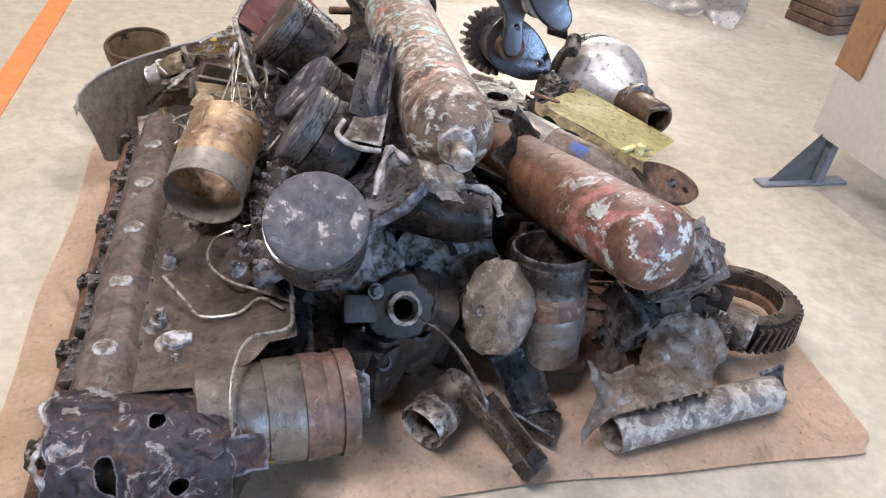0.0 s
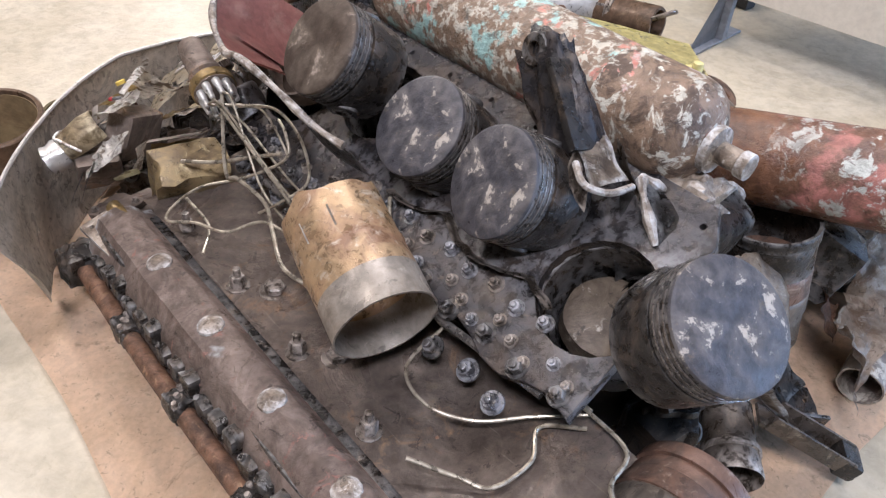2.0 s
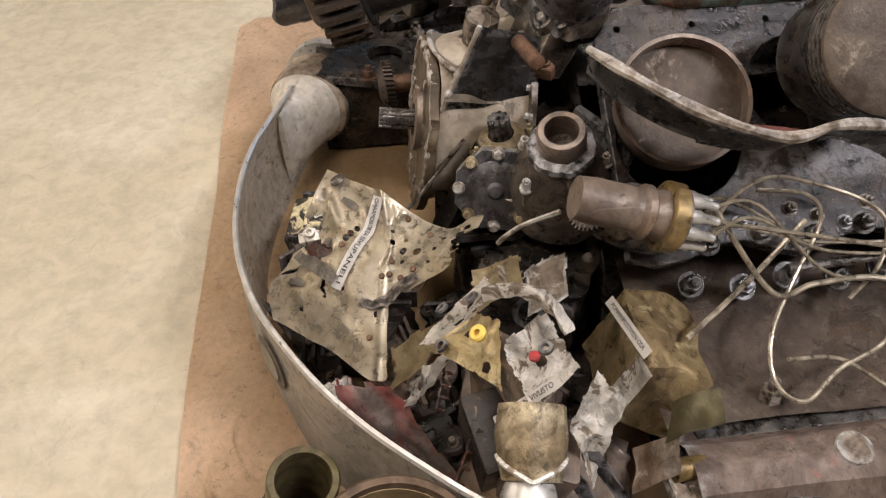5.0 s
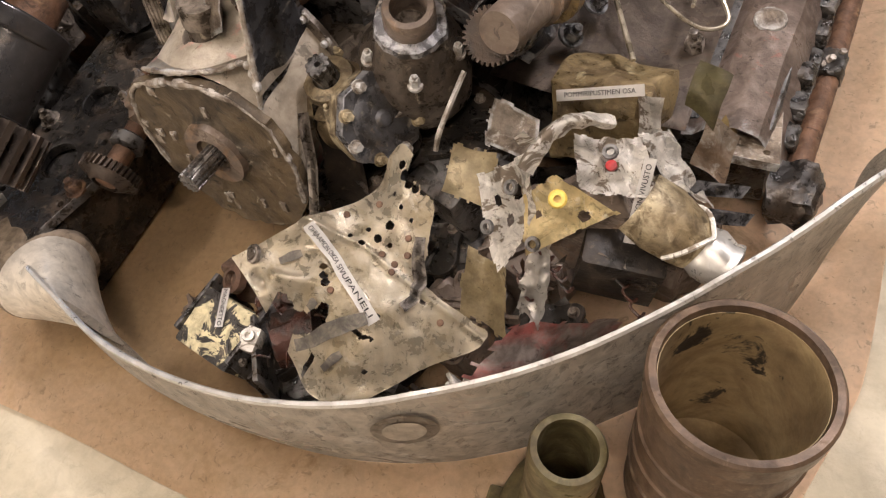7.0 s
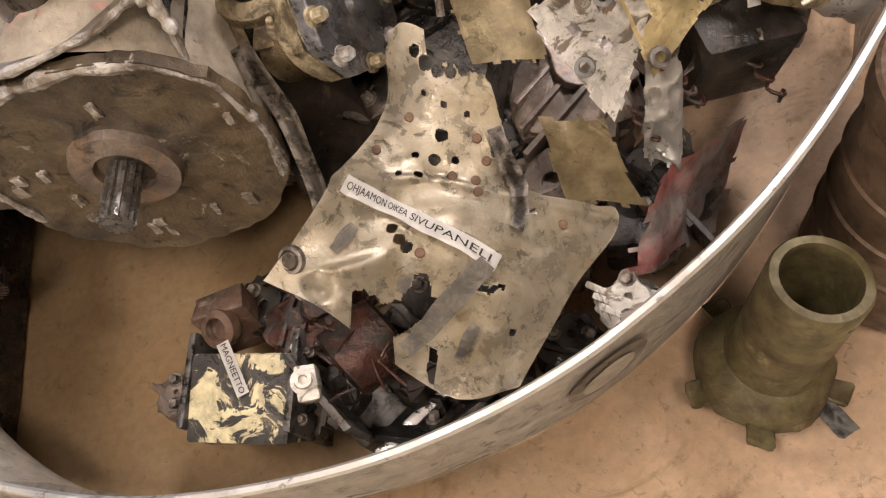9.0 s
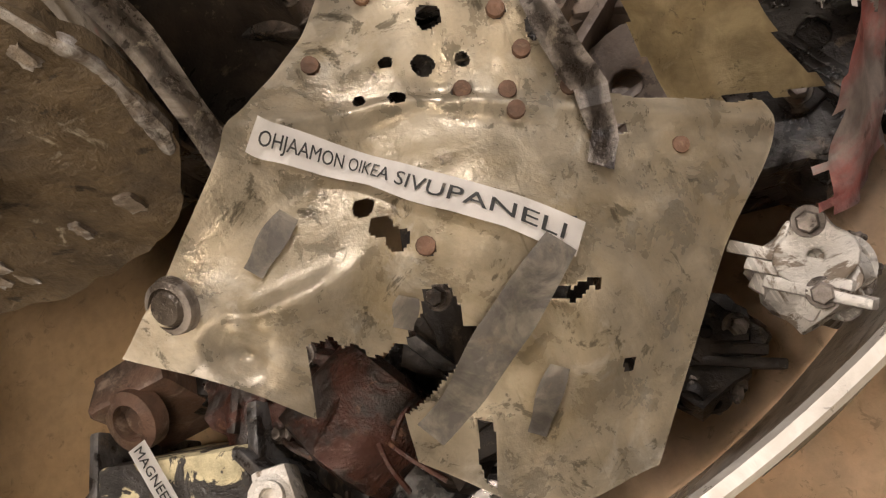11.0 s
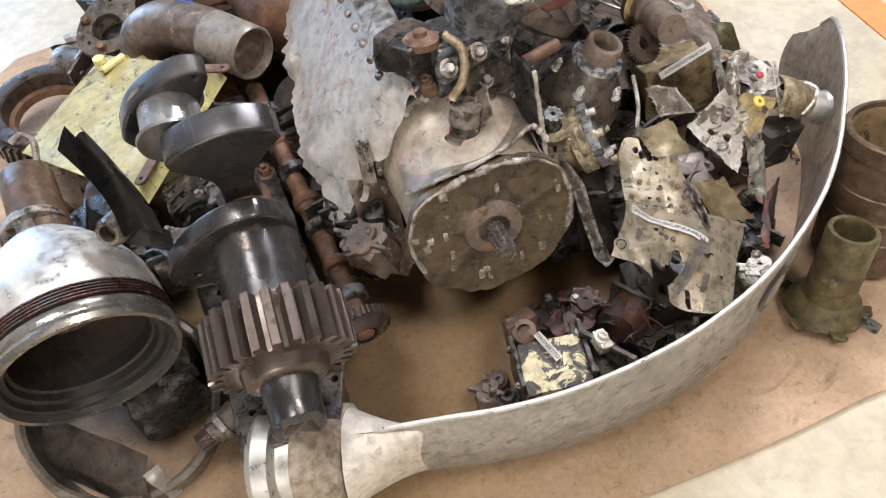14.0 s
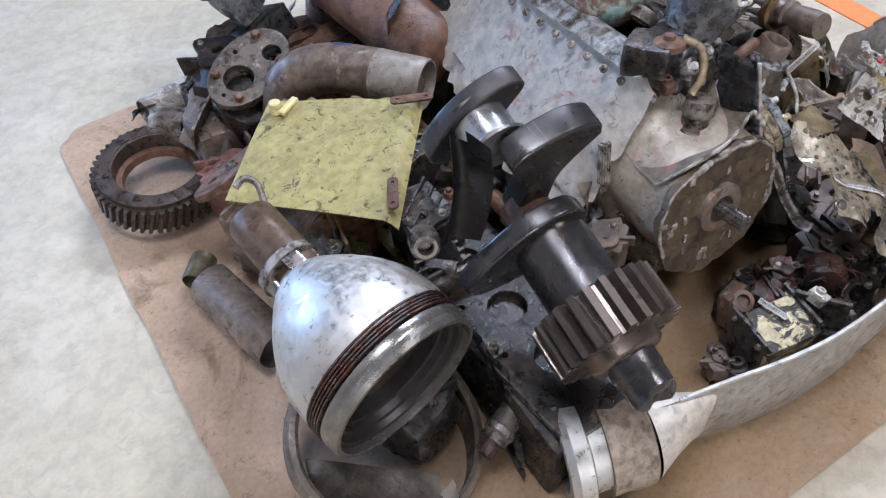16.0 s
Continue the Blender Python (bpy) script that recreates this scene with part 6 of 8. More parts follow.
    lathe(bm, m @ Matrix.Diagonal((1, 0.76, 1, 1)), [(0.001, 0.014), (0.02, 0.0135), (0.045, 0.010), (0.070, 0.003), (0.088, -0.006), (0.090, -0.010), (0.084, -0.010), (0.060, -0.002), (0.001, 0.008)], 72, False, lambda a, r, z: (r * (1 + (0.10 * noise.noise(Vector((math.cos(a) * 1.6, math.sin(a) * 1.6, 7))) + 0.07 * noise.noise(Vector((math.cos(a) * 7, math.sin(a) * 7, 2))) if r > 0.05 else 0)), z + 0.012 * noise.noise(Vector((math.cos(a) * r * 22, math.sin(a) * r * 22, 3))) * r / 0.09))
    part("disc", bm, DISCGREY, t)
    part("bolt_seat", shaped(lathe, m @ pose(-0.012, 0.032, 0.008), [(0.011, 0), (0.011, 0.004), (0.007, 0.004), (0.006, -0.004), (0.001, -0.004)], 18), BLACK, t, "dark bolt hole")
    scrap_strip([(-0.075, -0.545, 0.245), (-0.02, -0.575, 0.215), (0.04, -0.612, 0.135), (0.055, -0.645, 0.10)], 0.034, PALE, "pale corroded twisted metal strip", 0.004, 2)
    t = thing("channel_bracket", (0.09, -0.69, 0.0), "bent grey channel bracket lying on the cloth", "bracket")
    m = along((0.025, -0.60, 0.115), (0.135, -0.735, 0.028))
    part("web", shaped(box, m @ pose(0, 0, 0), 0.006, 0.044, 0.19, 0.001), GREYM, t)
    part("side", shaped(box, m @ pose(0.014, 0.022, 0.01), 0.030, 0.005, 0.16, 0.001), GREYM, t)
    part("side", shaped(box, m @ pose(0.014, -0.022, 0.03), 0.030, 0.005, 0.15, 0.001), GREYM, t)
    part("end_block", shaped(box, m @ pose(0.010, 0, 0.15), 0.035, 0.050, 0.035, 0.004, 0.004), BLACK, t)
    t, m, n = scrap_pipe((0.03, -0.55, 0.075), (-0.062, -0.635, 0.055), 0.042, GREYM, "short grey pipe elbow lying on the cloth", "pipe_elbow", 0.004)
    part("collar", shaped(lathe, m @ pose(0, 0, n * 0.6), [(0.042, 0), (0.047, 0.002), (0.047, 0.01), (0.042, 0.012)], 28, True), GREYM, t)
    scrap_sheet([(0.06, -0.56, 0.16), (0.17, -0.52, 0.15), (0.215, -0.60, 0.05), (0.12, -0.63, 0.06)], BLACK, "black bent sheet lying under the liner", 4, 0.012, 0.1, 0.015)
    scrap_bracket((0.17, -0.60, 0.035), (20, 10, -35), (0.10, 0.07), BLACK, "small black bracket on the cloth", 3)
    scrap_sheet([(-0.20, -0.60, 0.20), (-0.15, -0.60, 0.16), (-0.155, -0.64, 0.08), (-0.19, -0.63, 0.11)], PALE, "torn pale flap of metal at the liner's end", 8, 0.012, 0.3, 0, 16)
    scrap_casting((-0.06, -0.47, 0.17), (0, 10, 20), (0.16, 0.15, 0.20), CHAR, "charred black engine casting deep in the pile", 21, 2)
    scrap_casting((0.06, -0.42, 0.12), (0, 0, 70), (0.18, 0.16, 0.22), CHAR, "charred black engine casting deep in the pile", 22, 2)
    scrap_casting((-0.14, -0.53, 0.12), (0, 0, 40), (0.12, 0.12, 0.18), CHAR, "charred black engine casting deep in the pile", 23, 1)
    scrap_casting((0.28, -0.40, 0.11), (0, 0, 10), (0.20, 0.20, 0.22), RUST, "rusty brown casting lying under the rusty bottle", 24, 2)
    # black box with a bolt, and the crust under the bottle's end
    t = thing("pump_body", (0.39, -0.47, 0.1), "black pump body with a round port", "pump")
    m = pose(0.375, -0.455, 0.13, 20, 8, 25)
    part("body", shaped(box, m, 0.15, 0.11, 0.12, 0.012, 0.006), BLACK, t)
    part("port", shaped(pipe, m @ axis((-0.03, -0.052, 0.065), (0, -1, 0.1)), 0.022, 0.014, 0.012, 24), BLACK, t)
    part("port", shaped(pipe, m @ axis((0.045, -0.052, 0.065), (0, -1, 0.1)), 0.016, 0.010, 0.010, 20), GREYM, t)
    scrap_casting((0.425, -0.50, 0.325), (20, 30, 10), (0.14, 0.13, 0.16), GLASSY, "blue-black crusted casting beside the rusty bottle", 31, 1)
    scrap_casting((0.50, -0.40, 0.14), (0, 10, 40), (0.20, 0.18, 0.22), CHAR, "charred black engine casting deep in the pile", 32, 2)
    scrap_casting((0.30, -0.25, 0.14), (0, 0, 40), (0.26, 0.22, 0.26), RUST, "rusty brown casting deep in the pile", 33, 2)
    # crumpled sheet over a tube at the front edge
    t, m, n = scrap_pipe((0.305, -0.655, 0.040), (0.70, -0.575, 0.050), 0.038, PALETUBE, "pale corroded tube lying along the cloth's edge", "corroded_tube", 0, 0.10)
    part("split_end", shaped(crumple, [(0.66, -0.545, 0.085), (0.735, -0.53, 0.095), (0.745, -0.575, 0.05), (0.68, -0.60, 0.055)], 14, 14, 0.003, 0.010, 16, 4, 0.12), GLASSY, t, "blue-black split end")
    t = thing("crumpled_skin", (0.45, -0.6, 0.05), "crumpled brown aluminium skin draped over a tube", "metal sheet")
    rows = [[(0.233, -0.600, 0.190), (0.308, -0.570, 0.125), (0.381, -0.550, 0.126), (0.381, -0.540, 0.218), (0.469, -0.530, 0.239), (0.530, -0.545, 0.176)], [(0.248, -0.645, 0.134), (0.304, -0.615, 0.116), (0.383, -0.600, 0.128), (0.428, -0.585, 0.156), (0.492, -0.570, 0.170), (0.537, -0.580, 0.133)], [(0.219, -0.690, 0.010), (0.280, -0.665, 0.070), (0.324, -0.665, 0.095), (0.405, -0.655, 0.100), (0.459, -0.645, 0.105), (0.504, -0.635, 0.100)]]
    lines = [smooth_line(r, 8) for r in rows]

    def fold(u, v):
        i = min(int(round(u * 40)), 40)
        if v > 0.95 + 0.10 * noise.noise(Vector((u * 14, 2, 1))) or v < 0.03 + 0.06 * noise.noise(Vector((u * 17, 6, 3))):
            return None
        col = smooth_line([ln[i] for ln in lines], 12)
        p = col[min(int(round(v * 24)), 24)]
        crease = abs(noise.noise(p * 13 + Vector((3, 0, 1)))) + 0.5 * abs(noise.noise(p * 34))
        return p + Vector((0.1, -0.6, 0.8)) * (crease * 0.030 - 0.008) + noise.noise_vector(p * 24) * 0.004

    part("folded_skin", shaped(sheet, fold, 80, 48, 0.0018), TANSKIN, t)
    part("fold", shaped(crumple, [(0.475, -0.54, 0.20), (0.545, -0.495, 0.20), (0.615, -0.535, 0.095), (0.525, -0.585, 0.08)], 20, 20, 0.002, 0.022, 15, 7, 0.18), TANSKIN, t)
    part("hem", shaped(crumple, [(0.400, -0.53, 0.225), (0.405, -0.50, 0.258), (0.475, -0.50, 0.262), (0.478, -0.53, 0.232)], 12, 12, 0.002, 0.006, 15, 8, 0.1), TANSKIN, t)
    part("inner_flap", shaped(crumple, [(0.275, -0.55, 0.165), (0.36, -0.50, 0.155), (0.38, -0.55, 0.11), (0.29, -0.59, 0.08)], 20, 20, 0.002, 0.016, 18, 5, 0.2), RUST, t, "rusty inner flap")
    scrap_casting((0.56, -0.46, 0.09), (0, 0, 0), (0.14, 0.10, 0.16), BLACK, "small charred fragment beside the ring gear", 35, 1)
    # bracket and square tube beside the painted bottle
    t = thing("rocker_bracket", (-0.14, -0.25, 0.45), "grey rocker bracket leaning on the painted bottle", "bracket")
    m = along((-0.165, -0.315, 0.47), (-0.118, -0.165, 0.61), (-1, 0, 0.2))
    part("arm", shaped(lump, m @ pose(0, 0, 0.09), 0.045, 0.085, 0.21, 6, 0.7, 4), DECKBLUE, t)
    part("eye", shaped(pipe, m @ axis((0.012, 0, 0.178), (1, 0, 0)), 0.024, 0.010, 0.012, 24), BLACK, t)
    part("cheek", shaped(box, m @ pose(0.02, 0.035, 0.02), 0.05, 0.012, 0.13, 0.004, 0.003), BLACK, t)
    t = thing("torn_flange", (-0.15, -0.35, 0.45), "torn grey metal flange with a pale broken edge", "flange")
    for k, c in enumerate(([(-0.120, -0.300, 0.530), (-0.185, -0.310, 0.520), (-0.215, -0.375, 0.495), (-0.140, -0.385, 0.480)], [(-0.180, -0.310, 0.525), (-0.205, -0.325, 0.480), (-0.230, -0.385, 0.470), (-0.212, -0.372, 0.500)], [(-0.125, -0.330, 0.53), (-0.120, -0.335, 0.475), (-0.130, -0.395, 0.450), (-0.138, -0.388, 0.485)])):
        part("side", shaped(crumple, c, 16, 16, 0.004, 0.008, 20, k + 3, 0.12), (PALE, GREYM, GREYM)[k], t)
    part("rolled_edge", shaped(sweep, [(-0.205, -0.335, 0.512), (-0.218, -0.365, 0.500), (-0.190, -0.385, 0.488), (-0.145, -0.388, 0.482)], 0.005, 8), PALE, t, "pale broken edge")
    scrap_sheet([(-0.10, -0.40, 0.44), (-0.03, -0.42, 0.43), (-0.05, -0.47, 0.36), (-0.12, -0.44, 0.36)], GLASSY, "grey flaked sheet under the bottle's neck", 5, 0.01, 0.2)


# ---- wires ----
RUNS = [
    [(-0.431, 0.209, 0.3), (-0.432, 0.161, 0.31), (-0.427, 0.084, 0.3), (-0.451, 0.019, 0.285), (-0.472, -0.05, 0.27), (-0.444, -0.113, 0.265), (-0.392, -0.124, 0.29), (-0.335, -0.114, 0.33), (-0.303, -0.081, 0.36)],
    [(-0.413, -0.041, 0.29), (-0.449, 0.047, 0.29), (-0.492, 0.093, 0.26), (-0.516, 0.156, 0.25), (-0.544, 0.205, 0.245), (-0.518, 0.23, 0.25), (-0.471, 0.22, 0.27), (-0.413, 0.175, 0.29), (-0.36, 0.129, 0.33), (-0.345, 0.149, 0.36), (-0.327, 0.203, 0.37)],
    [(-0.363, 0.249, 0.38), (-0.337, 0.196, 0.385), (-0.332, 0.139, 0.375), (-0.351, 0.075, 0.345), (-0.373, 0.046, 0.325), (-0.412, 0.064, 0.3), (-0.432, 0.1, 0.27)],
    [(-0.372, 0.21, 0.355), (-0.352, 0.118, 0.345), (-0.338, 0.031, 0.335), (-0.329, -0.062, 0.33)],
    [(-0.355, 0.206, 0.365), (-0.341, 0.12, 0.35), (-0.33, 0.018, 0.34), (-0.325, -0.075, 0.335)],
    [(-0.468, 0.312, 0.26), (-0.434, 0.256, 0.28), (-0.397, 0.194, 0.31), (-0.363, 0.143, 0.33)],
    [(-0.505, 0.213, 0.26), (-0.501, 0.145, 0.255), (-0.535, 0.1, 0.24)],
    [(-0.329, 0.226, 0.385), (-0.363, 0.176, 0.36), (-0.381, 0.169, 0.32), (-0.442, 0.177, 0.28), (-0.479, 0.176, 0.26)],
    [(-0.371, 0.224, 0.36), (-0.375, 0.148, 0.32), (-0.379, 0.087, 0.3), (-0.358, -0.033, 0.3), (-0.346, -0.077, 0.3)],
    [(-0.521, 0.278, 0.27), (-0.478, 0.247, 0.27), (-0.475, 0.233, 0.265)],
    [(-0.56, 0.264, 0.29), (-0.51, 0.247, 0.3), (-0.425, 0.184, 0.31), (-0.372, 0.104, 0.32), (-0.334, 0.08, 0.36)],
    [(-0.521, 0.183, 0.27), (-0.457, 0.167, 0.3), (-0.389, 0.139, 0.33), (-0.328, 0.117, 0.36)],
    [(-0.479, 0.313, 0.33), (-0.441, 0.239, 0.32), (-0.48, 0.087, 0.28), (-0.471, 0.027, 0.27), (-0.429, 0.013, 0.29), (-0.363, 0.078, 0.33), (-0.331, 0.098, 0.36)],
]
FRONT_WIRES = [
    ([(-0.35, -0.277, 0.26), (-0.424, -0.286, 0.232), (-0.439, -0.347, 0.222), (-0.404, -0.406, 0.22), (-0.345, -0.45, 0.228), (-0.288, -0.505, 0.245)], 0.0028),
    ([(-0.512, -0.4, 0.222), (-0.47, -0.453, 0.206), (-0.444, -0.488, 0.202), (-0.383, -0.494, 0.212), (-0.345, -0.468, 0.225), (-0.307, -0.514, 0.24)], 0.0032),
    ([(-0.292, -0.487, 0.25), (-0.297, -0.57, 0.245), (-0.358, -0.596, 0.245), (-0.383, -0.664, 0.245), (-0.387, -0.732, 0.205), (-0.369, -0.762, 0.115)], 0.0032),
    ([(-0.334, -0.215, 0.28), (-0.345, -0.272, 0.25), (-0.304, -0.382, 0.26), (-0.288, -0.503, 0.25)], 0.0026),
]


def wires():
    t = thing("cable_connector", (-0.38, 0.35, 0.3), "multi-pin cable connector with bright plug sleeves", "connector")
    p, q = (-0.372, 0.415, 0.402), (-0.384, 0.318, 0.374)
    m, n = along(p, q), span(p, q)
    part("body", shaped(lathe, m, [(0.024, -0.02), (0.026, 0), (0.026, n * 0.5), (0.031, n * 0.55), (0.031, n * 0.62), (0.026, n * 0.66), (0.030, n * 0.8), (0.037, n * 0.82), (0.037, n), (0.02, n + 0.001)], 28), BROWNBLK, t)
    part("collar", shaped(lathe, m, [(0.037, n * 0.80), (0.040, n * 0.81), (0.040, n * 0.96), (0.037, n * 0.98)], 28), BRASS, t)
    for k in range(9):
        a = math.tau * k / 9
        part("plug_sleeve", shaped(lathe, m @ pose(0.027 * math.cos(a), 0.027 * math.sin(a), n), [(0.0075, -0.002), (0.0075, 0.014), (0.006, 0.016), (0.005, 0.034), (0.003, 0.036)], 12), SILVER, t)
    rnd = random.Random(4)
    ends = [m @ Vector((0.027 * math.cos(math.tau * k / 9), 0.027 * math.sin(math.tau * k / 9), n + 0.03)) for k in range(9)]
    runs = RUNS
    for k, pts in enumerate(runs[:3] + runs[5:7]):
        start = [ends[k % 9]] if pts[0][2] > 0.285 else []
        off = Vector((rnd.uniform(-0.004, 0.004), rnd.uniform(-0.004, 0.004), rnd.uniform(0, 0.006)))
        line = [*start, *[Vector(v) + off + Vector((0, 0, rnd.uniform(-0.014, 0.0))) for v in pts]]
        wire("bare_wire", line, 0.0027 if k % 3 else 0.0035, WIREM, "bare stiff wire looped over the engine", "loose wires")
    for k in (0, 2, 4, 6):
        pts = [ends[k], ends[k] + Vector((-0.005 + 0.006 * k, -0.05, 0.008 * (k % 3))), Vector((-0.41 + 0.012 * k, 0.12 - 0.02 * (k % 2), 0.285 + 0.008 * (k % 3))), Vector((-0.405 + 0.010 * k, -0.02 - 0.03 * (k % 3), 0.262 + 0.004 * k)), Vector((-0.40 + 0.008 * k, -0.12, 0.258))]
        wire("bare_wire", pts, 0.0022, WIREM, "thin bare wire running along the flange", "loose wires")
    for pts, r in FRONT_WIRES:
        wire("bare_wire", pts, r, WIREM, "bare wire lying across the block plate", "loose wires")
    bm = bmesh.new()
    for k in range(4):
        lathe(bm, along((-0.345, -0.712, 0.085 + 0.004 * k), (-0.315, -0.72, 0.085 + 0.004 * k)) @ pose(0.004 * k, 0.009 * k - 0.012, 0), [(0.006, 0), (0.006, 0.03), (0.004, 0.031)], 10)
    solid("wire_plug", bm, BRASS, "small brass plug on the wire's end", "plug")


# ---- cockpit end ----
def cockpit_panel():
    t = thing("cockpit_panel", (-0.25, 0.69, 0.0), "bent bare-metal cockpit side panel full of rivet holes", "panel")
    net = [[(-0.238, 0.524, 0.278), (-0.256, 0.514, 0.293), (-0.283, 0.530, 0.286), (-0.312, 0.548, 0.274), (-0.330, 0.566, 0.262)],
           [(-0.224, 0.566, 0.252), (-0.247, 0.587, 0.255), (-0.273, 0.604, 0.254), (-0.313, 0.617, 0.240), (-0.355, 0.622, 0.205)],
           [(-0.184, 0.648, 0.291), (-0.220, 0.641, 0.264), (-0.255, 0.637, 0.243), (-0.297, 0.648, 0.230), (-0.400, 0.664, 0.158)],
           [(-0.150, 0.688, 0.292), (-0.185, 0.694, 0.274), (-0.228, 0.697, 0.252), (-0.296, 0.712, 0.222), (-0.352, 0.722, 0.165)],
           [(-0.127, 0.712, 0.291), (-0.166, 0.737, 0.268), (-0.205, 0.776, 0.196), (-0.245, 0.804, 0.190), (-0.292, 0.800, 0.176)]]
    net = [[Vector(p) for p in row] for row in net]

    def curve(ps, s):
        s *= 4
        i = min(int(s), 3)
        f = s - i
        e = [2 * ps[0] - ps[1], *ps, 2 * ps[4] - ps[3]]
        a, b, c, d = e[i : i + 4]
        return 0.5 * (2 * b + (c - a) * f + (2 * a - 5 * b + 4 * c - d) * f * f + (3 * b - a - 3 * c + d) * f**3)

    def surface(u, v):
        p = curve([curve(row, u) for row in net], v)
        fold = 0.010 * math.exp(-(((v - 0.86 + 0.30 * (u - 0.2)) / 0.04) ** 2)) * math.exp(-(((u - 0.34) / 0.12) ** 2))
        dent = -0.012 * math.exp(-(((v - 0.92) / 0.05) ** 2)) * math.exp(-(((u - 0.20) / 0.05) ** 2))
        crease = 0.004 * math.exp(-(((v - 0.47 - 0.05 * u) / 0.022) ** 2))
        return p + Vector((0, 0, fold + dent + crease + 0.0022 * noise.noise(p * 42) + 0.005 * noise.noise(p * 17)))

    holes = [(0.48, 0.25, 0.0068), (0.24, 0.235, 0.0036), (0.66, 0.24, 0.0040), (0.47, 0.375, 0.0062), (0.34, 0.36, 0.0035), (0.58, 0.355, 0.0040), (0.75, 0.27, 0.0075), (0.72, 0.34, 0.0035), (0.10, 0.37, 0.0042), (0.30, 0.455, 0.0032), (0.43, 0.475, 0.0048), (0.60, 0.47, 0.0035), (0.43, 0.68, 0.0048), (0.475, 0.715, 0.0056), (0.505, 0.735, 0.0056), (0.55, 0.75, 0.0034), (0.50, 0.16, 0.0032), (0.62, 0.17, 0.0030), (0.36, 0.15, 0.0028), (0.86, 0.875, 0.0030), (0.74, 0.72, 0.0026), (0.84, 0.55, 0.0028), (0.33, 0.06, 0.006), (0.40, 0.075, 0.008), (0.48, 0.08, 0.007), (0.56, 0.075, 0.006), (0.64, 0.06, 0.006)]
    centres = [(surface(a, b), r) for a, b, r in holes]

    def place(u, v):
        p = surface(u, v)
        for k, (c, r) in enumerate(centres):
            if (p - c).length < r * 0.72 * (1 + 0.25 * noise.noise(p * 260 + Vector((k, 0, 0)))):
                return None
        tear = 0.06 * noise.noise(Vector((u * 12, v * 9, 4))) + 0.02 * noise.noise(Vector((u * 40, v * 40, 1)))
        if v > 0.88 + tear - 0.10 * math.exp(-(((u - 0.55) / 0.06) ** 2)) and 0.33 < u < 0.46 + 0.16 * (0.94 - v) / 0.1 * (v < 0.94):
            return None
        if v < 0.46 + 0.4 * tear and u > 0.80 + 0.4 * tear - 0.30 * max(0, 0.12 - v):
            return None
        if abs(v - 0.80 - 0.35 * tear) < 0.004 + 0.05 * tear and 0.66 < u < 0.78:
            return None
        if abs(u - 0.61 - 0.3 * tear) < 0.012 and 0.93 < v < 0.99:
            return None
        if v < 0.05 + 0.8 * abs(tear) and u > 0.42:
            return None
        return p

    bm = bmesh.new()
    sheet(bm, place, 210, 230, 0.0016)
    part("skin", bm, PANEL, t)
    for u, v in ((0.24, 0.235), (0.66, 0.24), (0.10, 0.37), (0.72, 0.335), (0.62, 0.47), (0.72, 0.47), (0.73, 0.52), (0.80, 0.45), (0.55, 0.75), (0.90, 0.58)):
        part("rivet", shaped(lathe, axis(surface(u, v) + Vector((0, 0, 0.0025)), (-0.2, 0.3, 0.9)), [(0.0042, -0.002), (0.0038, 0.0006), (0.0015, 0.001)], 12), RUST, t)
    m = axis(surface(0.055, 0.83) + Vector((0, 0, 0.003)), (0.25, 0.45, 0.85))
    part("screw", shaped(lathe, m, [(0.0115, -0.002), (0.011, 0.0), (0.0105, 0.002), (0.008, 0.003), (0.0078, 0.001), (0.006, 0.004), (0.001, 0.0045)], 22), GREYM, t, "worn screw in a ring washer")

    def band(path, width, lift):
        def at(a, b):
            s = a * (len(path) - 1)
            i = min(int(s), len(path) - 2)
            f = s - i
            u, v = path[i][0] * (1 - f) + path[i + 1][0] * f, path[i][1] * (1 - f) + path[i + 1][1] * f
            d = (surface(path[i + 1][0], path[i + 1][1]) - surface(path[i][0], path[i][1])).normalized()
            side = d.cross(Vector((-0.25, 0.4, 0.88))).normalized()
            return surface(u, v) + side * (b - 0.5) * width * (0.75 + 0.25 * math.sin(math.pi * min(1, a * 1.3))) + Vector((-0.001, 0.0015, lift * (1 + 0.3 * math.sin(5 * a))))
        return at

    part("strap", shaped(sheet, band([(0.74, 0.20), (0.79, 0.34), (0.82, 0.46), (0.82, 0.57), (0.80, 0.63)], 0.016, 0.006), 24, 5, 0.0022), GREYM, t, "dark bent strap")
    part("name_strip", shaped(sheet, band([(0.72, 0.75), (0.66, 0.83), (0.58, 0.90), (0.50, 0.955)], 0.019, 0.008), 20, 4, 0.0012), STENCIL, t, "dark worn strip with faint stencilled bars")
    for u, v, du, dv in ((0.22, 0.70, -0.03, 0.10), (0.50, 0.82, -0.02, 0.035), (0.71, 0.90, -0.03, 0.06)):
        part("stencil_bar", shaped(sheet, band([(u - du / 2, v - dv / 2), (u + du / 2, v + dv / 2)], 0.011, 0.0022), 8, 4, 0.0004), STENCIL, t, "dark worn stencil bar")

    # the paper label follows the bend of the panel
    def ribbon(s, q):
        u, v = 0.06 + 0.68 * s, 0.490 + 0.255 * s
        p, along_it = surface(u, v), (surface(u + 0.01, v + 0.0035) - surface(u, v)).normalized()
        up = surface(u, v - 0.01) - p
        up = (up - along_it * up.dot(along_it)).normalized()
        return p + up * q + along_it.cross(up) * 0.004

    t2 = thing("paper_label", surface(0.33, 0.58), "white paper label with black words stuck on the panel", "label", "paper labels")
    part("strip", shaped(sheet, lambda a, b: ribbon(a, (b - 0.5) * 0.0150), 48, 3, 0.0005), PAPER, t2)
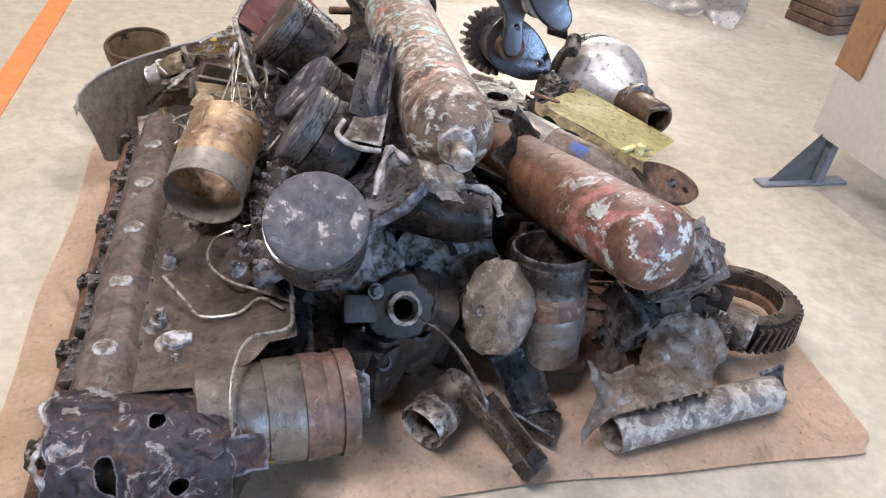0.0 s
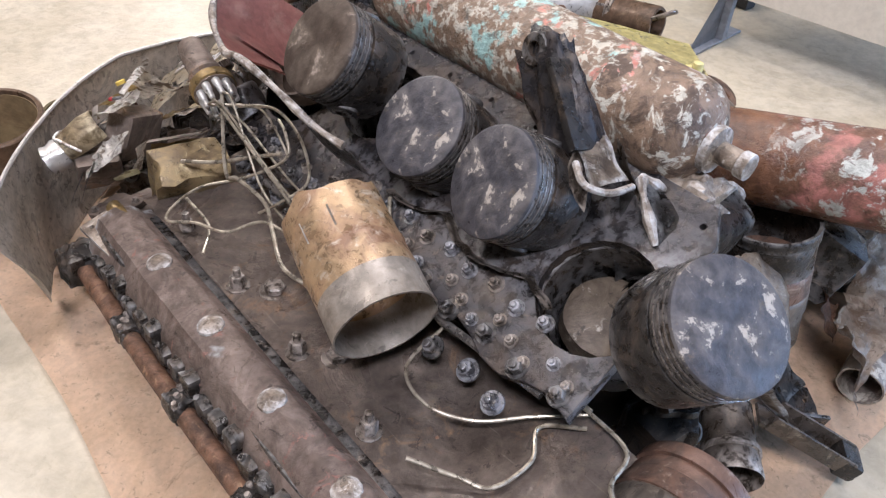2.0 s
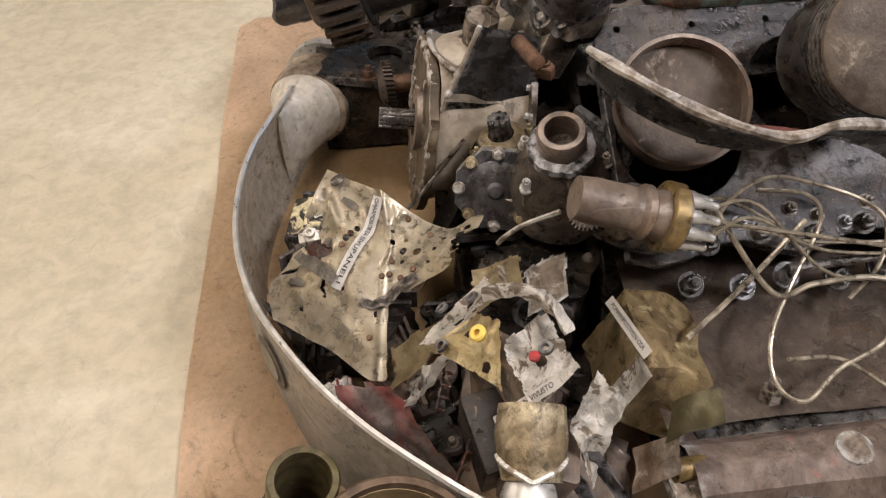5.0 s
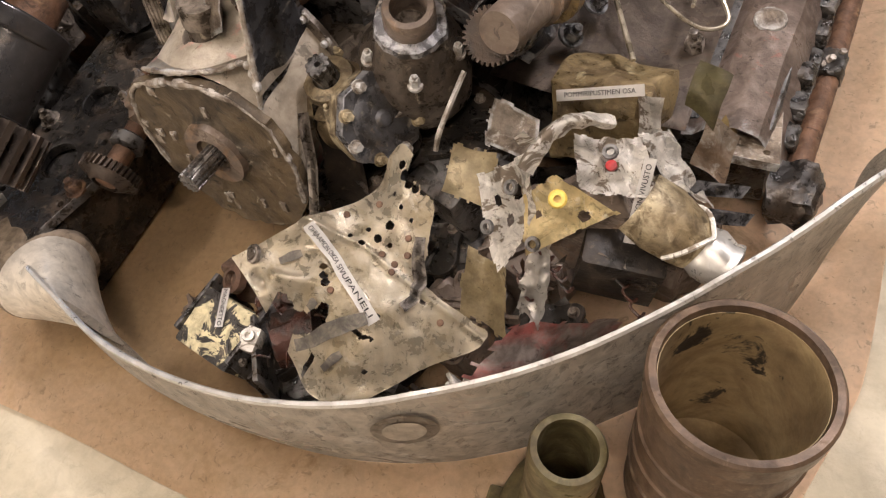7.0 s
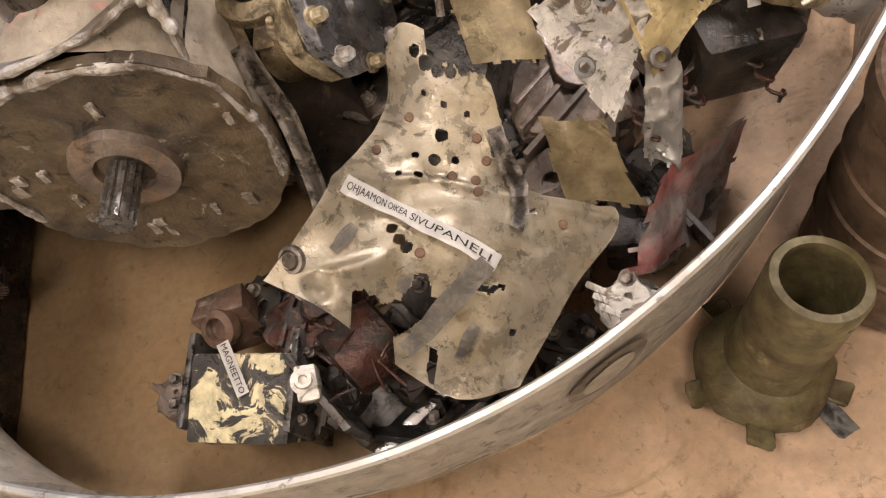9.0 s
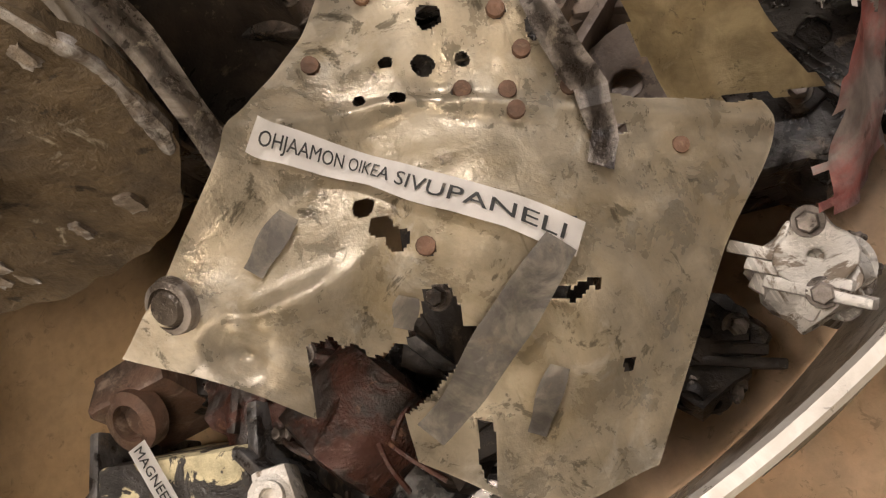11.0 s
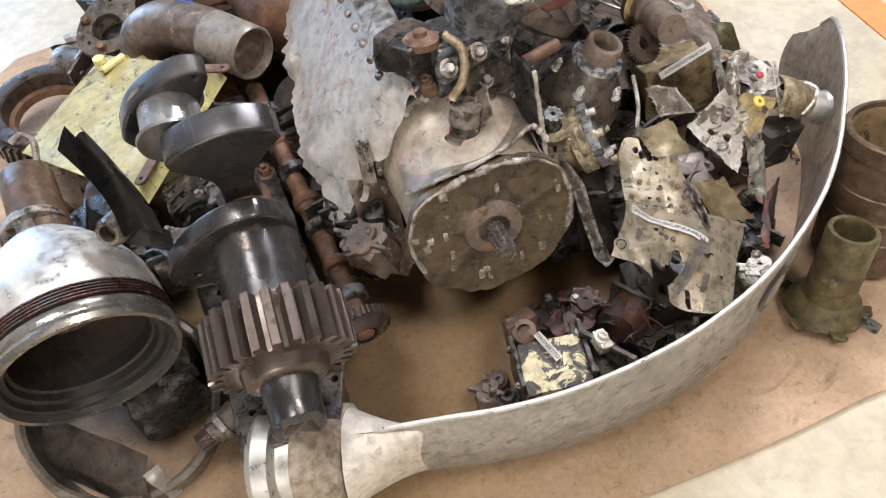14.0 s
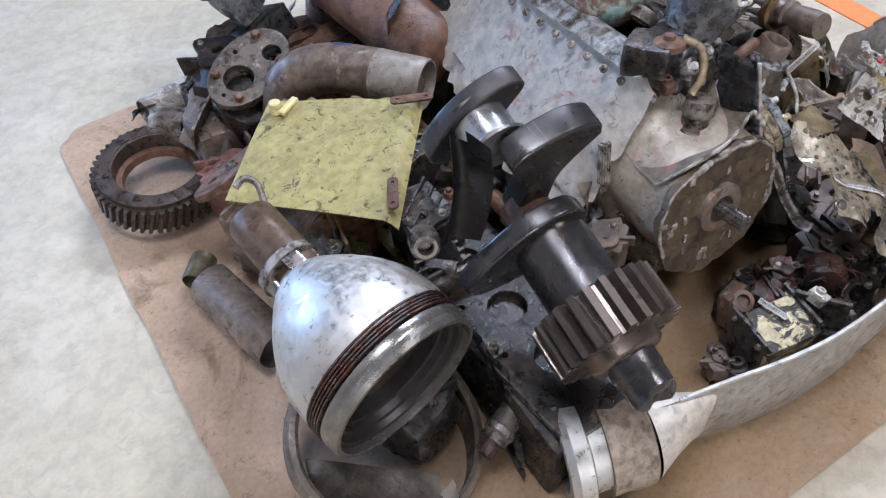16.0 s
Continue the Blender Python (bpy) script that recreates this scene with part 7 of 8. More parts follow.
    words = lettering("OHJAAMON OIKEA SIVUPANELI", Matrix(), 0.0090, t2)
    wide = max(v.co.x for v in words.data.vertices)
    for v in words.data.vertices:
        lift = ribbon(0.5 + 0.47 * v.co.x / wide, v.co.y)
        v.co = lift + Vector((-0.0004, 0.0004, 0.0009 + v.co.z))


def levers():
    t = thing("lever_box", (-0.46, 0.5, 0.1), "torn cockpit lever assembly of silver sheet and yellowed insulation", "lever assembly")
    bits = [([(-0.352, 0.528, 0.285), (-0.428, 0.522, 0.345), (-0.446, 0.568, 0.300), (-0.408, 0.622, 0.228)], FLAKED, 3, 0.006, 0.10, 0.010, "white flaked sheet with bolt holes", [(0.62, 0.42, 0.007), (0.38, 0.62, 0.005), (0.25, 0.35, 0.004)]),
            ([(-0.425, 0.552, 0.306), (-0.455, 0.528, 0.318), (-0.525, 0.536, 0.284), (-0.440, 0.604, 0.262)], YELLOWED, 5, 0.004, 0.06, 0.006, "yellowed sheet with holes", [(0.72, 0.80, 0.005), (0.25, 0.45, 0.003)]),
            ([(-0.455, 0.478, 0.330), (-0.525, 0.455, 0.312), (-0.560, 0.510, 0.284), (-0.478, 0.535, 0.304)], FLAKED, 7, 0.010, 0.12, 0.012, "pale crumpled top sheet", [(0.5, 0.5, 0.006)]),
            ([(-0.440, 0.565, 0.275), (-0.470, 0.585, 0.262), (-0.460, 0.640, 0.165), (-0.425, 0.635, 0.185)], SILVER, 9, 0.014, 0.22, 0.0, "bright crumpled flap", []),
            ([(-0.505, 0.43, 0.29), (-0.535, 0.40, 0.26), (-0.60, 0.45, 0.19), (-0.555, 0.47, 0.25)], FLAKED, 12, 0.012, 0.18, 0.0, "bright torn flap", [])]
    for c, mat, s, amount, torn, bulge, lab, gaps in bits:
        a, b, cc, d = (Vector(p) for p in c)
        n = (b - a).cross(d - a).normalized()

        def face(u, v):
            p = (a * (1 - u) + b * u) * (1 - v) + (d * (1 - u) + cc * u) * v
            e = min(u, v, 1 - u, 1 - v)
            if e < torn * (0.35 + 0.65 * noise.noise(Vector((u * 7 + s, v * 7, s * 1.7)))) * 0.6:
                return None
            w = abs(noise.noise(p * 26 + Vector((s, 0, 0)))) * 1.4 + 0.5 * abs(noise.noise(p * 60))
            q = p + n * (amount * (w - 0.5) + bulge * 4 * u * (1 - u))
            for gu, gv, gr in gaps:
                if (p - ((a * (1 - gu) + b * gu) * (1 - gv) + (d * (1 - gu) + cc * gu) * gv)).length < gr:
                    return None
            return q

        part("sheet_piece", shaped(sheet, face, 44, 44, 0.0018), mat, t, lab)
    for p, d in (((-0.414, 0.553, 0.313), (0.3, 0.6, 0.7)), ((-0.392, 0.585, 0.275), (0.3, 0.6, 0.7)), ((-0.448, 0.592, 0.276), (0.0, 0.6, 0.8)), ((-0.500, 0.488, 0.318), (0, 0.3, 1))):
        part("washer", shaped(lathe, axis(p, d), [(0.0045, -0.003), (0.0085, -0.002), (0.008, 0.002), (0.0045, 0.002)], 18, True), BLACK, t, "dark ring washer")
    # channel arm that curls over the top
    line = smooth_line([(-0.428, 0.540, 0.330), (-0.436, 0.520, 0.342), (-0.450, 0.495, 0.350), (-0.470, 0.475, 0.346), (-0.495, 0.462, 0.332)], 7)
    k = len(line) - 1

    def channel(u, v):
        i = min(int(round(u * k)), k)
        d = (line[min(i + 1, k)] - line[max(i - 1, 0)]).normalized()
        s = d.cross(Vector((0.2, 0.7, 0.7))).normalized()
        w = 0.022 - 0.008 * u + 0.006 * noise.noise(Vector((u * 9, v, 2)))
        return line[i] + s * (v - 0.5) * w + d.cross(s) * (-0.010) * math.sin(math.pi * v)

    part("channel_arm", shaped(sheet, channel, k, 8, 0.002), FLAKED, t, "bright curled channel arm")
    part("spur", shaped(crumple, [(-0.418, 0.525, 0.345), (-0.440, 0.515, 0.352), (-0.425, 0.520, 0.372), (-0.415, 0.527, 0.362)], 10, 10, 0.002, 0.004, 20, 2, 0.2), FLAKED, t)
    # arched cowl with a bright edge and its end piece
    m = along((-0.530, 0.505, 0.262), (-0.610, 0.520, 0.215), (0, 0, 1))
    part("cowl", shaped(lathe, m, [(0.036, 0.0), (0.039, 0.03), (0.035, 0.060), (0.031, 0.078), (0.029, 0.078), (0.033, 0.06), (0.036, 0.03), (0.034, 0.0)], 26, True, lambda a, r, z: (r * (1 + 0.07 * noise.noise(Vector((math.cos(a) * 2, math.sin(a) * 2, z * 30)))), z), -95, 95), TANOIL, t, "arched brown cowl")
    part("cowl_edge", shaped(sweep, [m @ Vector((0.036 * math.cos(radians(a)), 0.036 * math.sin(radians(a)), 0.079 - 0.0003 * abs(a))) for a in range(-85, 90, 17)], 0.0028, 7), FLAKED, t, "bright rolled edge")
    part("end_piece", shaped(lathe, along((-0.595, 0.518, 0.225), (-0.640, 0.528, 0.205)), [(0.018, 0), (0.026, 0.004), (0.030, 0.018), (0.027, 0.034), (0.030, 0.042), (0.022, 0.046), (0.018, 0.03), (0.001, 0.03)], 24, False, lambda a, r, z: (r * (1 + 0.10 * noise.noise(Vector((math.cos(a) * 2, math.sin(a) * 2, z * 40)))), z)), SILVER, t, "crushed bright end piece")
    for i, (p, turn, size) in enumerate((((-0.475, 0.515, 0.225), (10, 20, 30), (0.10, 0.05, 0.09)), ((-0.520, 0.545, 0.19), (0, -15, 10), (0.09, 0.05, 0.08)), ((-0.555, 0.500, 0.195), (20, 0, -15), (0.08, 0.07, 0.07)))):
        part("core", shaped(box, pose(*p, *turn) @ pose(0, 0, -size[2] / 2), *size, 0.006, 0.006), BROWNBLK if i != 1 else CHAR, t)
    for i in range(9):
        r = random.Random(i)
        p = Vector((-0.43 - 0.018 * i, 0.585 - 0.006 * i + r.uniform(-0.02, 0.02), 0.215 + r.uniform(-0.03, 0.03)))
        part("crumb_plate", shaped(crumple, [p + Vector((r.uniform(-0.018, 0.018), r.uniform(-0.018, 0.018), r.uniform(-0.018, 0.018))) for _ in range(4)], 8, 8, 0.002, 0.006, 30, i, 0.2), (RUST, TANSKIN, GREYM, FLAKED)[i % 4], t)
    for i, (a, b) in enumerate((((-0.455, 0.585, 0.25), (-0.485, 0.60, 0.20)), ((-0.425, 0.60, 0.23), (-0.45, 0.625, 0.17)), ((-0.52, 0.56, 0.22), (-0.56, 0.59, 0.16)))):
        part("spring_wire", shaped(sweep, [Vector(a).lerp(Vector(b), s / 12) + Vector((0.006 * math.cos(s * 2.1), 0.006 * math.sin(s * 2.1), 0)) for s in range(13)], 0.0018, 6, 3), COPPER, t, "frayed copper winding")
    part("plug", shaped(lathe, axis((-0.466, 0.552, 0.309), (-0.2, 0.5, 0.9)), [(0.009, 0), (0.010, 0.006), (0.008, 0.008), (0.004, 0.008), (0.004, 0.001)], 16), YELLOWBIT, t, "yellow insulating bush")
    part("red_knob", shaped(lathe, axis((-0.505, 0.500, 0.310), (0, 0.2, 1)), [(0.006, 0), (0.006, 0.004), (0.002, 0.006)], 10), worn("red_knob_paint", (0.42, 0.03, 0.03), (0.3, 0.03, 0.03), None, 20), t, "small red knob")
    for i, (p, q) in enumerate((((-0.565, 0.450, 0.245), (-0.640, 0.388, 0.170)), ((-0.580, 0.470, 0.225), (-0.650, 0.415, 0.155)))):
        part("fin", shaped(crumple, [Vector(p), Vector(p) + Vector((0.01, 0.022, -0.01)), Vector(q) + Vector((0.008, 0.018, -0.006)), Vector(q)], 12, 6, 0.0025, 0.003, 14, i, 0.05), GLASSY, t, "bluish metal fin")
    paper_label("OHJAAMON VIVUSTO", (-0.534, 0.545, 0.243), (-0.541, 0.484, 0.315), (-0.35, 0.70, 0.6), 0.0125, "white paper label with black words on the levers")
    t = thing("bomb_rack_part", (-0.45, 0.36, 0.2), "crushed brown metal bomb rack part with folded edges", "bomb rack part")
    tan = worn("tan_crushed_metal", (0.30, 0.225, 0.115), (0.15, 0.105, 0.055), (0.46, 0.38, 0.22), 16, (0.44, 0.60), (0.57, 0.66), metal=0.35, rough=0.42, bump=0.6, pits=0.7)
    m = pose(-0.445, 0.345, 0.205, 24, 6, -8)
    bm = bmesh.new()
    box(bm, m @ pose(0, 0, -0.055), 0.125, 0.085, 0.105, 0.004)
    bmesh.ops.subdivide_edges(bm, edges=list(bm.edges), cuts=4, use_grid_fill=True)
    rough_up(bm, 0.012, 20, 3)
    rough_up(bm, 0.005, 60, 5)
    part("shell", bm, tan, t)
    part("front_skin", shaped(crumple, [m @ Vector(v) for v in ((0.062, 0.046, 0.052), (-0.062, 0.050, 0.056), (-0.058, 0.054, -0.035), (0.045, 0.050, -0.055))], 26, 22, 0.002, 0.007, 22, 4, 0.06), tan, t)
    part("fold", shaped(crumple, [m @ Vector(v) for v in ((-0.058, 0.055, 0.060), (-0.082, 0.035, 0.055), (-0.090, 0.045, -0.035), (-0.066, 0.060, -0.045))], 16, 22, 0.002, 0.008, 20, 3, 0.08), FLAKED, t, "pale folded edge")
    part("bent_tab", shaped(crumple, [(-0.54, 0.30, 0.275), (-0.585, 0.31, 0.262), (-0.575, 0.375, 0.225), (-0.535, 0.355, 0.245)], 14, 14, 0.002, 0.010, 18, 6, 0.1), OLIVE, t, "olive bent tab")
    part("lower_tab", shaped(crumple, [(-0.56, 0.345, 0.24), (-0.605, 0.355, 0.215), (-0.60, 0.405, 0.165), (-0.555, 0.395, 0.195)], 14, 14, 0.002, 0.010, 18, 16, 0.1), TANSKIN, t, "tan lower tab")
    paper_label("POMMIRIPUSTIMEN OSA", (-0.394, 0.384, 0.263), (-0.498, 0.372, 0.284), (-0.05, 0.72, 0.68), 0.0135, "white paper label with black words on the bomb rack part")
    t = thing("hinge_block", (-0.60, 0.28, 0.1), "pale hinge block with four bolt holes", "hinge")
    m = pose(-0.605, 0.315, 0.165, 8, -12, 8)
    part("leaf", plate([(-0.035, -0.045), (0.035, -0.045), (0.035, 0.045), (-0.035, 0.045)], [(-0.02, -0.03, 0.005), (0.02, -0.03, 0.005), (-0.02, 0.03, 0.005), (0.02, 0.03, 0.005)], 0.012, m), PALE, t)
    part("knuckle", shaped(lathe, m @ axis((0.03, -0.05, 0.012), (0, 1, 0)), [(0.013, 0), (0.013, 0.09), (0.009, 0.091)], 16), BRASS, t)
    scrap_sheet([(-0.395, 0.735, 0.175), (-0.430, 0.655, 0.205), (-0.560, 0.575, 0.135), (-0.505, 0.655, 0.03)], worn("red_grey_painted_sheet", (0.42, 0.36, 0.33), (0.50, 0.17, 0.15), (0.62, 0.57, 0.52), 7, (0.50, 0.60), (0.58, 0.68), 0.3, 0.42, pits=0.5, scratch=0.5), "grey torn sheet with red paint behind the blade", 3, 0.012, 0.16, 0.012)
    scrap_sheet([(-0.345, 0.575, 0.215), (-0.405, 0.590, 0.205), (-0.430, 0.665, 0.150), (-0.355, 0.650, 0.17)], TANPANEL, "tan folded sheet beside the cockpit panel", 13, 0.008, 0.16, 0.010)
    scrap_sheet([(-0.29, 0.47, 0.26), (-0.36, 0.475, 0.265), (-0.372, 0.545, 0.225), (-0.30, 0.54, 0.245)], TANPANEL, "perforated tan sheet in the heap", 15, 0.010, 0.20)
    scrap_sheet([(-0.33, 0.42, 0.30), (-0.40, 0.43, 0.28), (-0.41, 0.49, 0.25), (-0.34, 0.48, 0.27)], PALE, "dark stained scrap plate below the small gear", 18, 0.010, 0.18)
    for k, (p, s) in enumerate((((-0.38, 0.50, 0.12), 0.16), ((-0.44, 0.62, 0.08), 0.13), ((-0.33, 0.62, 0.09), 0.14), ((-0.27, 0.52, 0.13), 0.15), ((-0.53, 0.43, 0.10), 0.15), ((-0.40, 0.43, 0.16), 0.14))):
        scrap_casting((p[0], p[1], s * 0.42), (0, 0, 40 * k), (s, s * 0.9, s * 0.9), BLACK if k % 2 else BROWNBLK, "dark oily fragment in the heap of cockpit parts", 40 + k, 2)
    # added black castings stand in for the shadow and dirt under the panel
    scrap_casting((-0.335, 0.745, 0.040), (0, 0, 30), (0.08, 0.06, 0.07), CHAR, "added black fragment that darkens the gap beneath the panel", 57, 1)
    scrap_casting((-0.255, 0.755, 0.050), (0, 0, 10), (0.10, 0.07, 0.09), CHAR, "added black fragment that darkens the gap beneath the panel", 58, 1)
    scrap_casting((-0.24, 0.68, 0.07), (0, 0, 60), (0.16, 0.12, 0.14), CHAR, "added black fragment that darkens the gap beneath the panel", 59, 1)
    scrap_casting((-0.40, 0.730, 0.085), (0, 20, 20), (0.06, 0.06, 0.11), FLAKED, "pale corroded bolt lug beside the blade", 52, 1)


def magneto_things():
    t = thing("magneto", (-0.02, 0.72, 0.0), "black magneto box with flaking cream paint", "magneto")
    m = pose(-0.022, 0.735, 0.0, 0, 0, -10)
    part("body", shaped(box, m @ pose(0, 0, 0.012, -10, 0, 0), 0.105, 0.085, 0.105, 0.006, 0.003), worn("black_flaked_cream", (0.035, 0.030, 0.026), (0.62, 0.54, 0.33), None, 30, (0.49, 0.515), rough=0.45, bump=0.7, warp=1.4), t)
    part("side_plate", shaped(box, m @ pose(-0.056, 0, 0.008), 0.008, 0.10, 0.115, 0.003, 0.002), BLACK, t)
    part("side_plate", shaped(box, m @ pose(0.056, 0, 0.008), 0.008, 0.095, 0.11, 0.003, 0.002), BLACK, t)
    for k in range(4):
        part("end_screw", shaped(bolt, m @ axis((0.062 * (-1) ** k, 0.035 if k < 2 else -0.03, 0.10), (0, 0, 1)), 0.004, 0.006), GREYM, t)
    part("terminal", shaped(scrap_knob, m @ pose(0.075, 0.025, 0.02), 0.045, 5), BLACK, t, "black terminal block")
    part("terminal", shaped(scrap_knob, m @ pose(0.085, -0.02, 0.02), 0.035, 9), BROWNBLK, t)
    bm = bmesh.new()
    box(bm, m @ pose(0.030, -0.060, 0.045, 14, 0, 20), 0.055, 0.030, 0.075, 0.005, 0.005)
    lathe(bm, m @ axis((0.030, -0.055, 0.105), (0.2, 0.5, 1)), [(0.020, 0), (0.020, 0.012), (0.012, 0.014), (0.012, 0.004), (0.001, 0.004)], 20)
    part("bracket", bm, LINERRUST, t, "rusty bracket")
    paper_label("MAGNEETTO", (-0.012, 0.700, 0.1305), (-0.028, 0.752, 0.1215), (0, 0.2, 0.95), 0.013, "small paper label with black word on the magneto")
    t = thing("coil_unit", (-0.14, 0.74, 0.0), "burnt coil unit with copper windings in a black frame", "coil")
    m = pose(-0.145, 0.735, 0.0, 0, 0, 35)
    part("winding", shaped(lathe, m @ axis((-0.040, 0, 0.125), (1, 0, 0.1)), [(0.020, 0), (0.034, 0.004), (0.038, 0.03), (0.034, 0.058), (0.02, 0.062)], 28, False, lambda a, r, z: (r * (1 + 0.16 * noise.noise(Vector((math.cos(a) * 4, math.sin(a) * 4, z * 90)))), z)), COPPER, t)
    rnd = random.Random(77)
    for k in range(16):
        p = m @ Vector((rnd.uniform(-0.045, 0.03), rnd.uniform(-0.01, 0.035), 0.152 + rnd.uniform(-0.012, 0.008)))
        q = p + Vector((rnd.uniform(-0.03, 0.03), rnd.uniform(-0.02, 0.03), rnd.uniform(-0.008, 0.012)))
        part("wire_strand", shaped(sweep, [p, p.lerp(q, 0.5) + Vector((0, 0, 0.006)), q], 0.0016, 5, 4), COPPER, t)
    for x in (-0.058, 0.05):
        part("frame_plate", shaped(box, m @ pose(x, 0, 0.02), 0.008, 0.10, 0.115, 0.003, 0.004), BLACK, t)
    part("base", shaped(box, m @ pose(0, 0, 0.004), 0.13, 0.09, 0.05, 0.006, 0.006), BLACK, t)
    part("rail", shaped(box, m @ pose(0, 0.06, 0.04), 0.17, 0.012, 0.012, 0.002, 0.002), STEEL, t)
    part("pale_knob", shaped(scrap_knob, m @ pose(0.052, -0.012, 0.135), 0.030, 3), FLAKED, t, "pale crusted knob")
    scrap_casting((-0.030, 0.645, 0.045), (0, 0, 25), (0.075, 0.070, 0.085), CHAR, "black burnt box behind the magneto", 141, 2)
    scrap_casting((-0.095, 0.640, 0.040), (0, 10, -20), (0.09, 0.07, 0.075), BLACK, "black oily casting under the cockpit panel", 142, 2)
    scrap_casting((0.088, 0.722, 0.028), (0, 0, 70), (0.055, 0.045, 0.05), BROWNBLK, "small oily terminal casting beside the magneto", 143, 2)
    scrap_casting((-0.100, 0.752, 0.045), (0, 0, -35), (0.085, 0.05, 0.08), CHAR, "charred block between magneto and coil", 144, 2)
    scrap_casting((-0.190, 0.735, 0.050), (0, 0, 40), (0.10, 0.07, 0.085), CHAR, "charred frame piece under the panel", 145, 3)
    scrap_sheet([(0.205, 0.432, 0.33), (0.120, 0.455, 0.32), (0.105, 0.478, 0.085), (0.165, 0.462, 0.10)], TANSKIN, "crumpled brown-white sheet hanging beside the gearbox housing", 146, 0.030, 0.22, 0.03)
    scrap_casting((0.150, 0.440, 0.15), (10, 20, 30), (0.085, 0.07, 0.16), PALE, "pale corroded lump hanging beside the gearbox housing", 147, 2)
    scrap_casting((-0.08, 0.685, 0.06), (0, 0, 15), (0.10, 0.08, 0.11), COPPER, "rusty burnt coil remains", 55, 1)
    scrap_casting((-0.115, 0.665, 0.085), (0, 15, 60), (0.07, 0.06, 0.10), COPPER, "burnt red-brown winding remains", 56, 1)
    scrap_bracket((-0.20, 0.80, 0.055), (60, 0, 30), (0.10, 0.06), BLACK, "black bracket beneath the panel", 6)
    scrap_bracket((-0.165, 0.795, 0.05), (50, 10, -20), (0.07, 0.05), DARKSTEEL, "oily bracket beside the coil", 8)
    # octagonal pump with its flange, and bracket plates
    t = thing("fuel_pump", (-0.2, 0.49, 0.15), "grey-brown fuel pump with an eight-sided flange", "pump")
    m = axis((-0.213, 0.490, 0.298), (-0.88, 0.24, 0.40), (0, 0, 1))
    part("body", shaped(lathe, m @ pose(0, 0, -0.115), [(0.050, 0), (0.052, 0.05), (0.046, 0.06), (0.046, 0.075), (0.053, 0.08), (0.053, 0.112)], 32, False, lambda a, r, z: (r * (1 + 0.06 * noise.noise(Vector((math.cos(a) * 2, math.sin(a) * 2, z * 20)))), z)), TANOIL, t, "oily brown pump body")
    oct_line = [(0.056 * math.cos(radians(22.5 + 45 * k)), 0.056 * math.sin(radians(22.5 + 45 * k))) for k in range(8)]
    part("back_flange", plate(oct_line, [], 0.010, m @ pose(0, 0, -0.018), 0.0015), TANOIL, t)
    part("flange", plate(oct_line, [], 0.013, m, 0.002), GLASSY, t, "eight-sided blue-grey flange")
    part("dome", shaped(lathe, m @ pose(0, 0, 0.006), [(0.044, 0), (0.040, 0.003), (0.012, 0.005), (0.008, 0.010), (0.001, 0.011)], 28), GLASSY, t)
    for k in range(8):
        part("bolt", shaped(bolt, m @ pose(0.049 * math.cos(math.tau * k / 8), 0.049 * math.sin(math.tau * k / 8), 0.007), 0.006, 0.010), TANOIL if k % 2 else PALE, t)
    m2 = axis((-0.142, 0.470, 0.322), (-0.05, 0.20, 1))
    part("inlet", shaped(lathe, m2, [(0.050, -0.05), (0.048, -0.01), (0.034, 0.0), (0.032, 0.010), (0.026, 0.012), (0.018, 0.014), (0.017, 0.004)], 28), TANOIL, t)
    part("pin", shaped(gear, m2 @ pose(0, 0, 0.005), 0.0155, 0.002, 10, 0.036, 0.004), BLACK, t, "dark splined pin")
    for a in (0.4, 1.9, 3.3, 4.9):
        part("stud", shaped(bolt, m2 @ pose(0.040 * math.cos(a), 0.040 * math.sin(a), -0.004), 0.006, 0.010, 0.008), TANOIL, t)
    t = thing("boss_casting", (-0.23, 0.40, 0.3), "grey casting with an open round boss", "casting")
    mb = axis((-0.222, 0.405, 0.30), (-0.30, 0.15, 0.94))
    bm = shaped(lathe, mb, [(0.070, -0.03), (0.068, 0.02), (0.060, 0.045), (0.044, 0.070), (0.038, 0.090)], 36, False, lambda a, r, z: (r * (1 + 0.07 * noise.noise(Vector((math.cos(a) * 2, math.sin(a) * 2, z * 25)))), z))
    box(bm, mb @ pose(0.02, 0.02, -0.06), 0.13, 0.10, 0.07, 0.010, 0.004)
    part("body", bm, GREYM, t)
    part("boss", shaped(pipe, mb @ pose(0, 0, 0.080), 0.030, 0.020, 0.045, 28), BROWNBLK, t)
    part("collar", shaped(lathe, mb @ pose(0, 0, 0.086), [(0.030, 0), (0.043, 0.002), (0.041, 0.009), (0.030, 0.012)], 26, True, lambda a, r, z: (r * (1 + 0.12 * noise.noise(Vector((math.cos(a) * 3, math.sin(a) * 3, 2)))), z)), GLASSY, t, "broken pale collar")
    for k in range(5):
        part("bolt", shaped(bolt, mb @ pose(0.055 * math.cos(1.25 * k), 0.055 * math.sin(1.25 * k), 0.052), 0.0065, 0.014, 0.006), PALE, t)
    part("web", shaped(box, mb @ pose(0.06, -0.03, -0.04, 0, 12, -30), 0.012, 0.10, 0.085, 0.003, 0.003), GLASSY, t)
    t = thing("small_gear", (-0.34, 0.39, 0.3), "small rusty toothed wheel on a short shaft", "gear")
    m = axis((-0.338, 0.396, 0.362), (-0.20, 0.72, 0.68))
    part("toothed_wheel", shaped(gear, m, 0.033, 0.004, 32, 0.012, 0.009), GEARRUST, t)
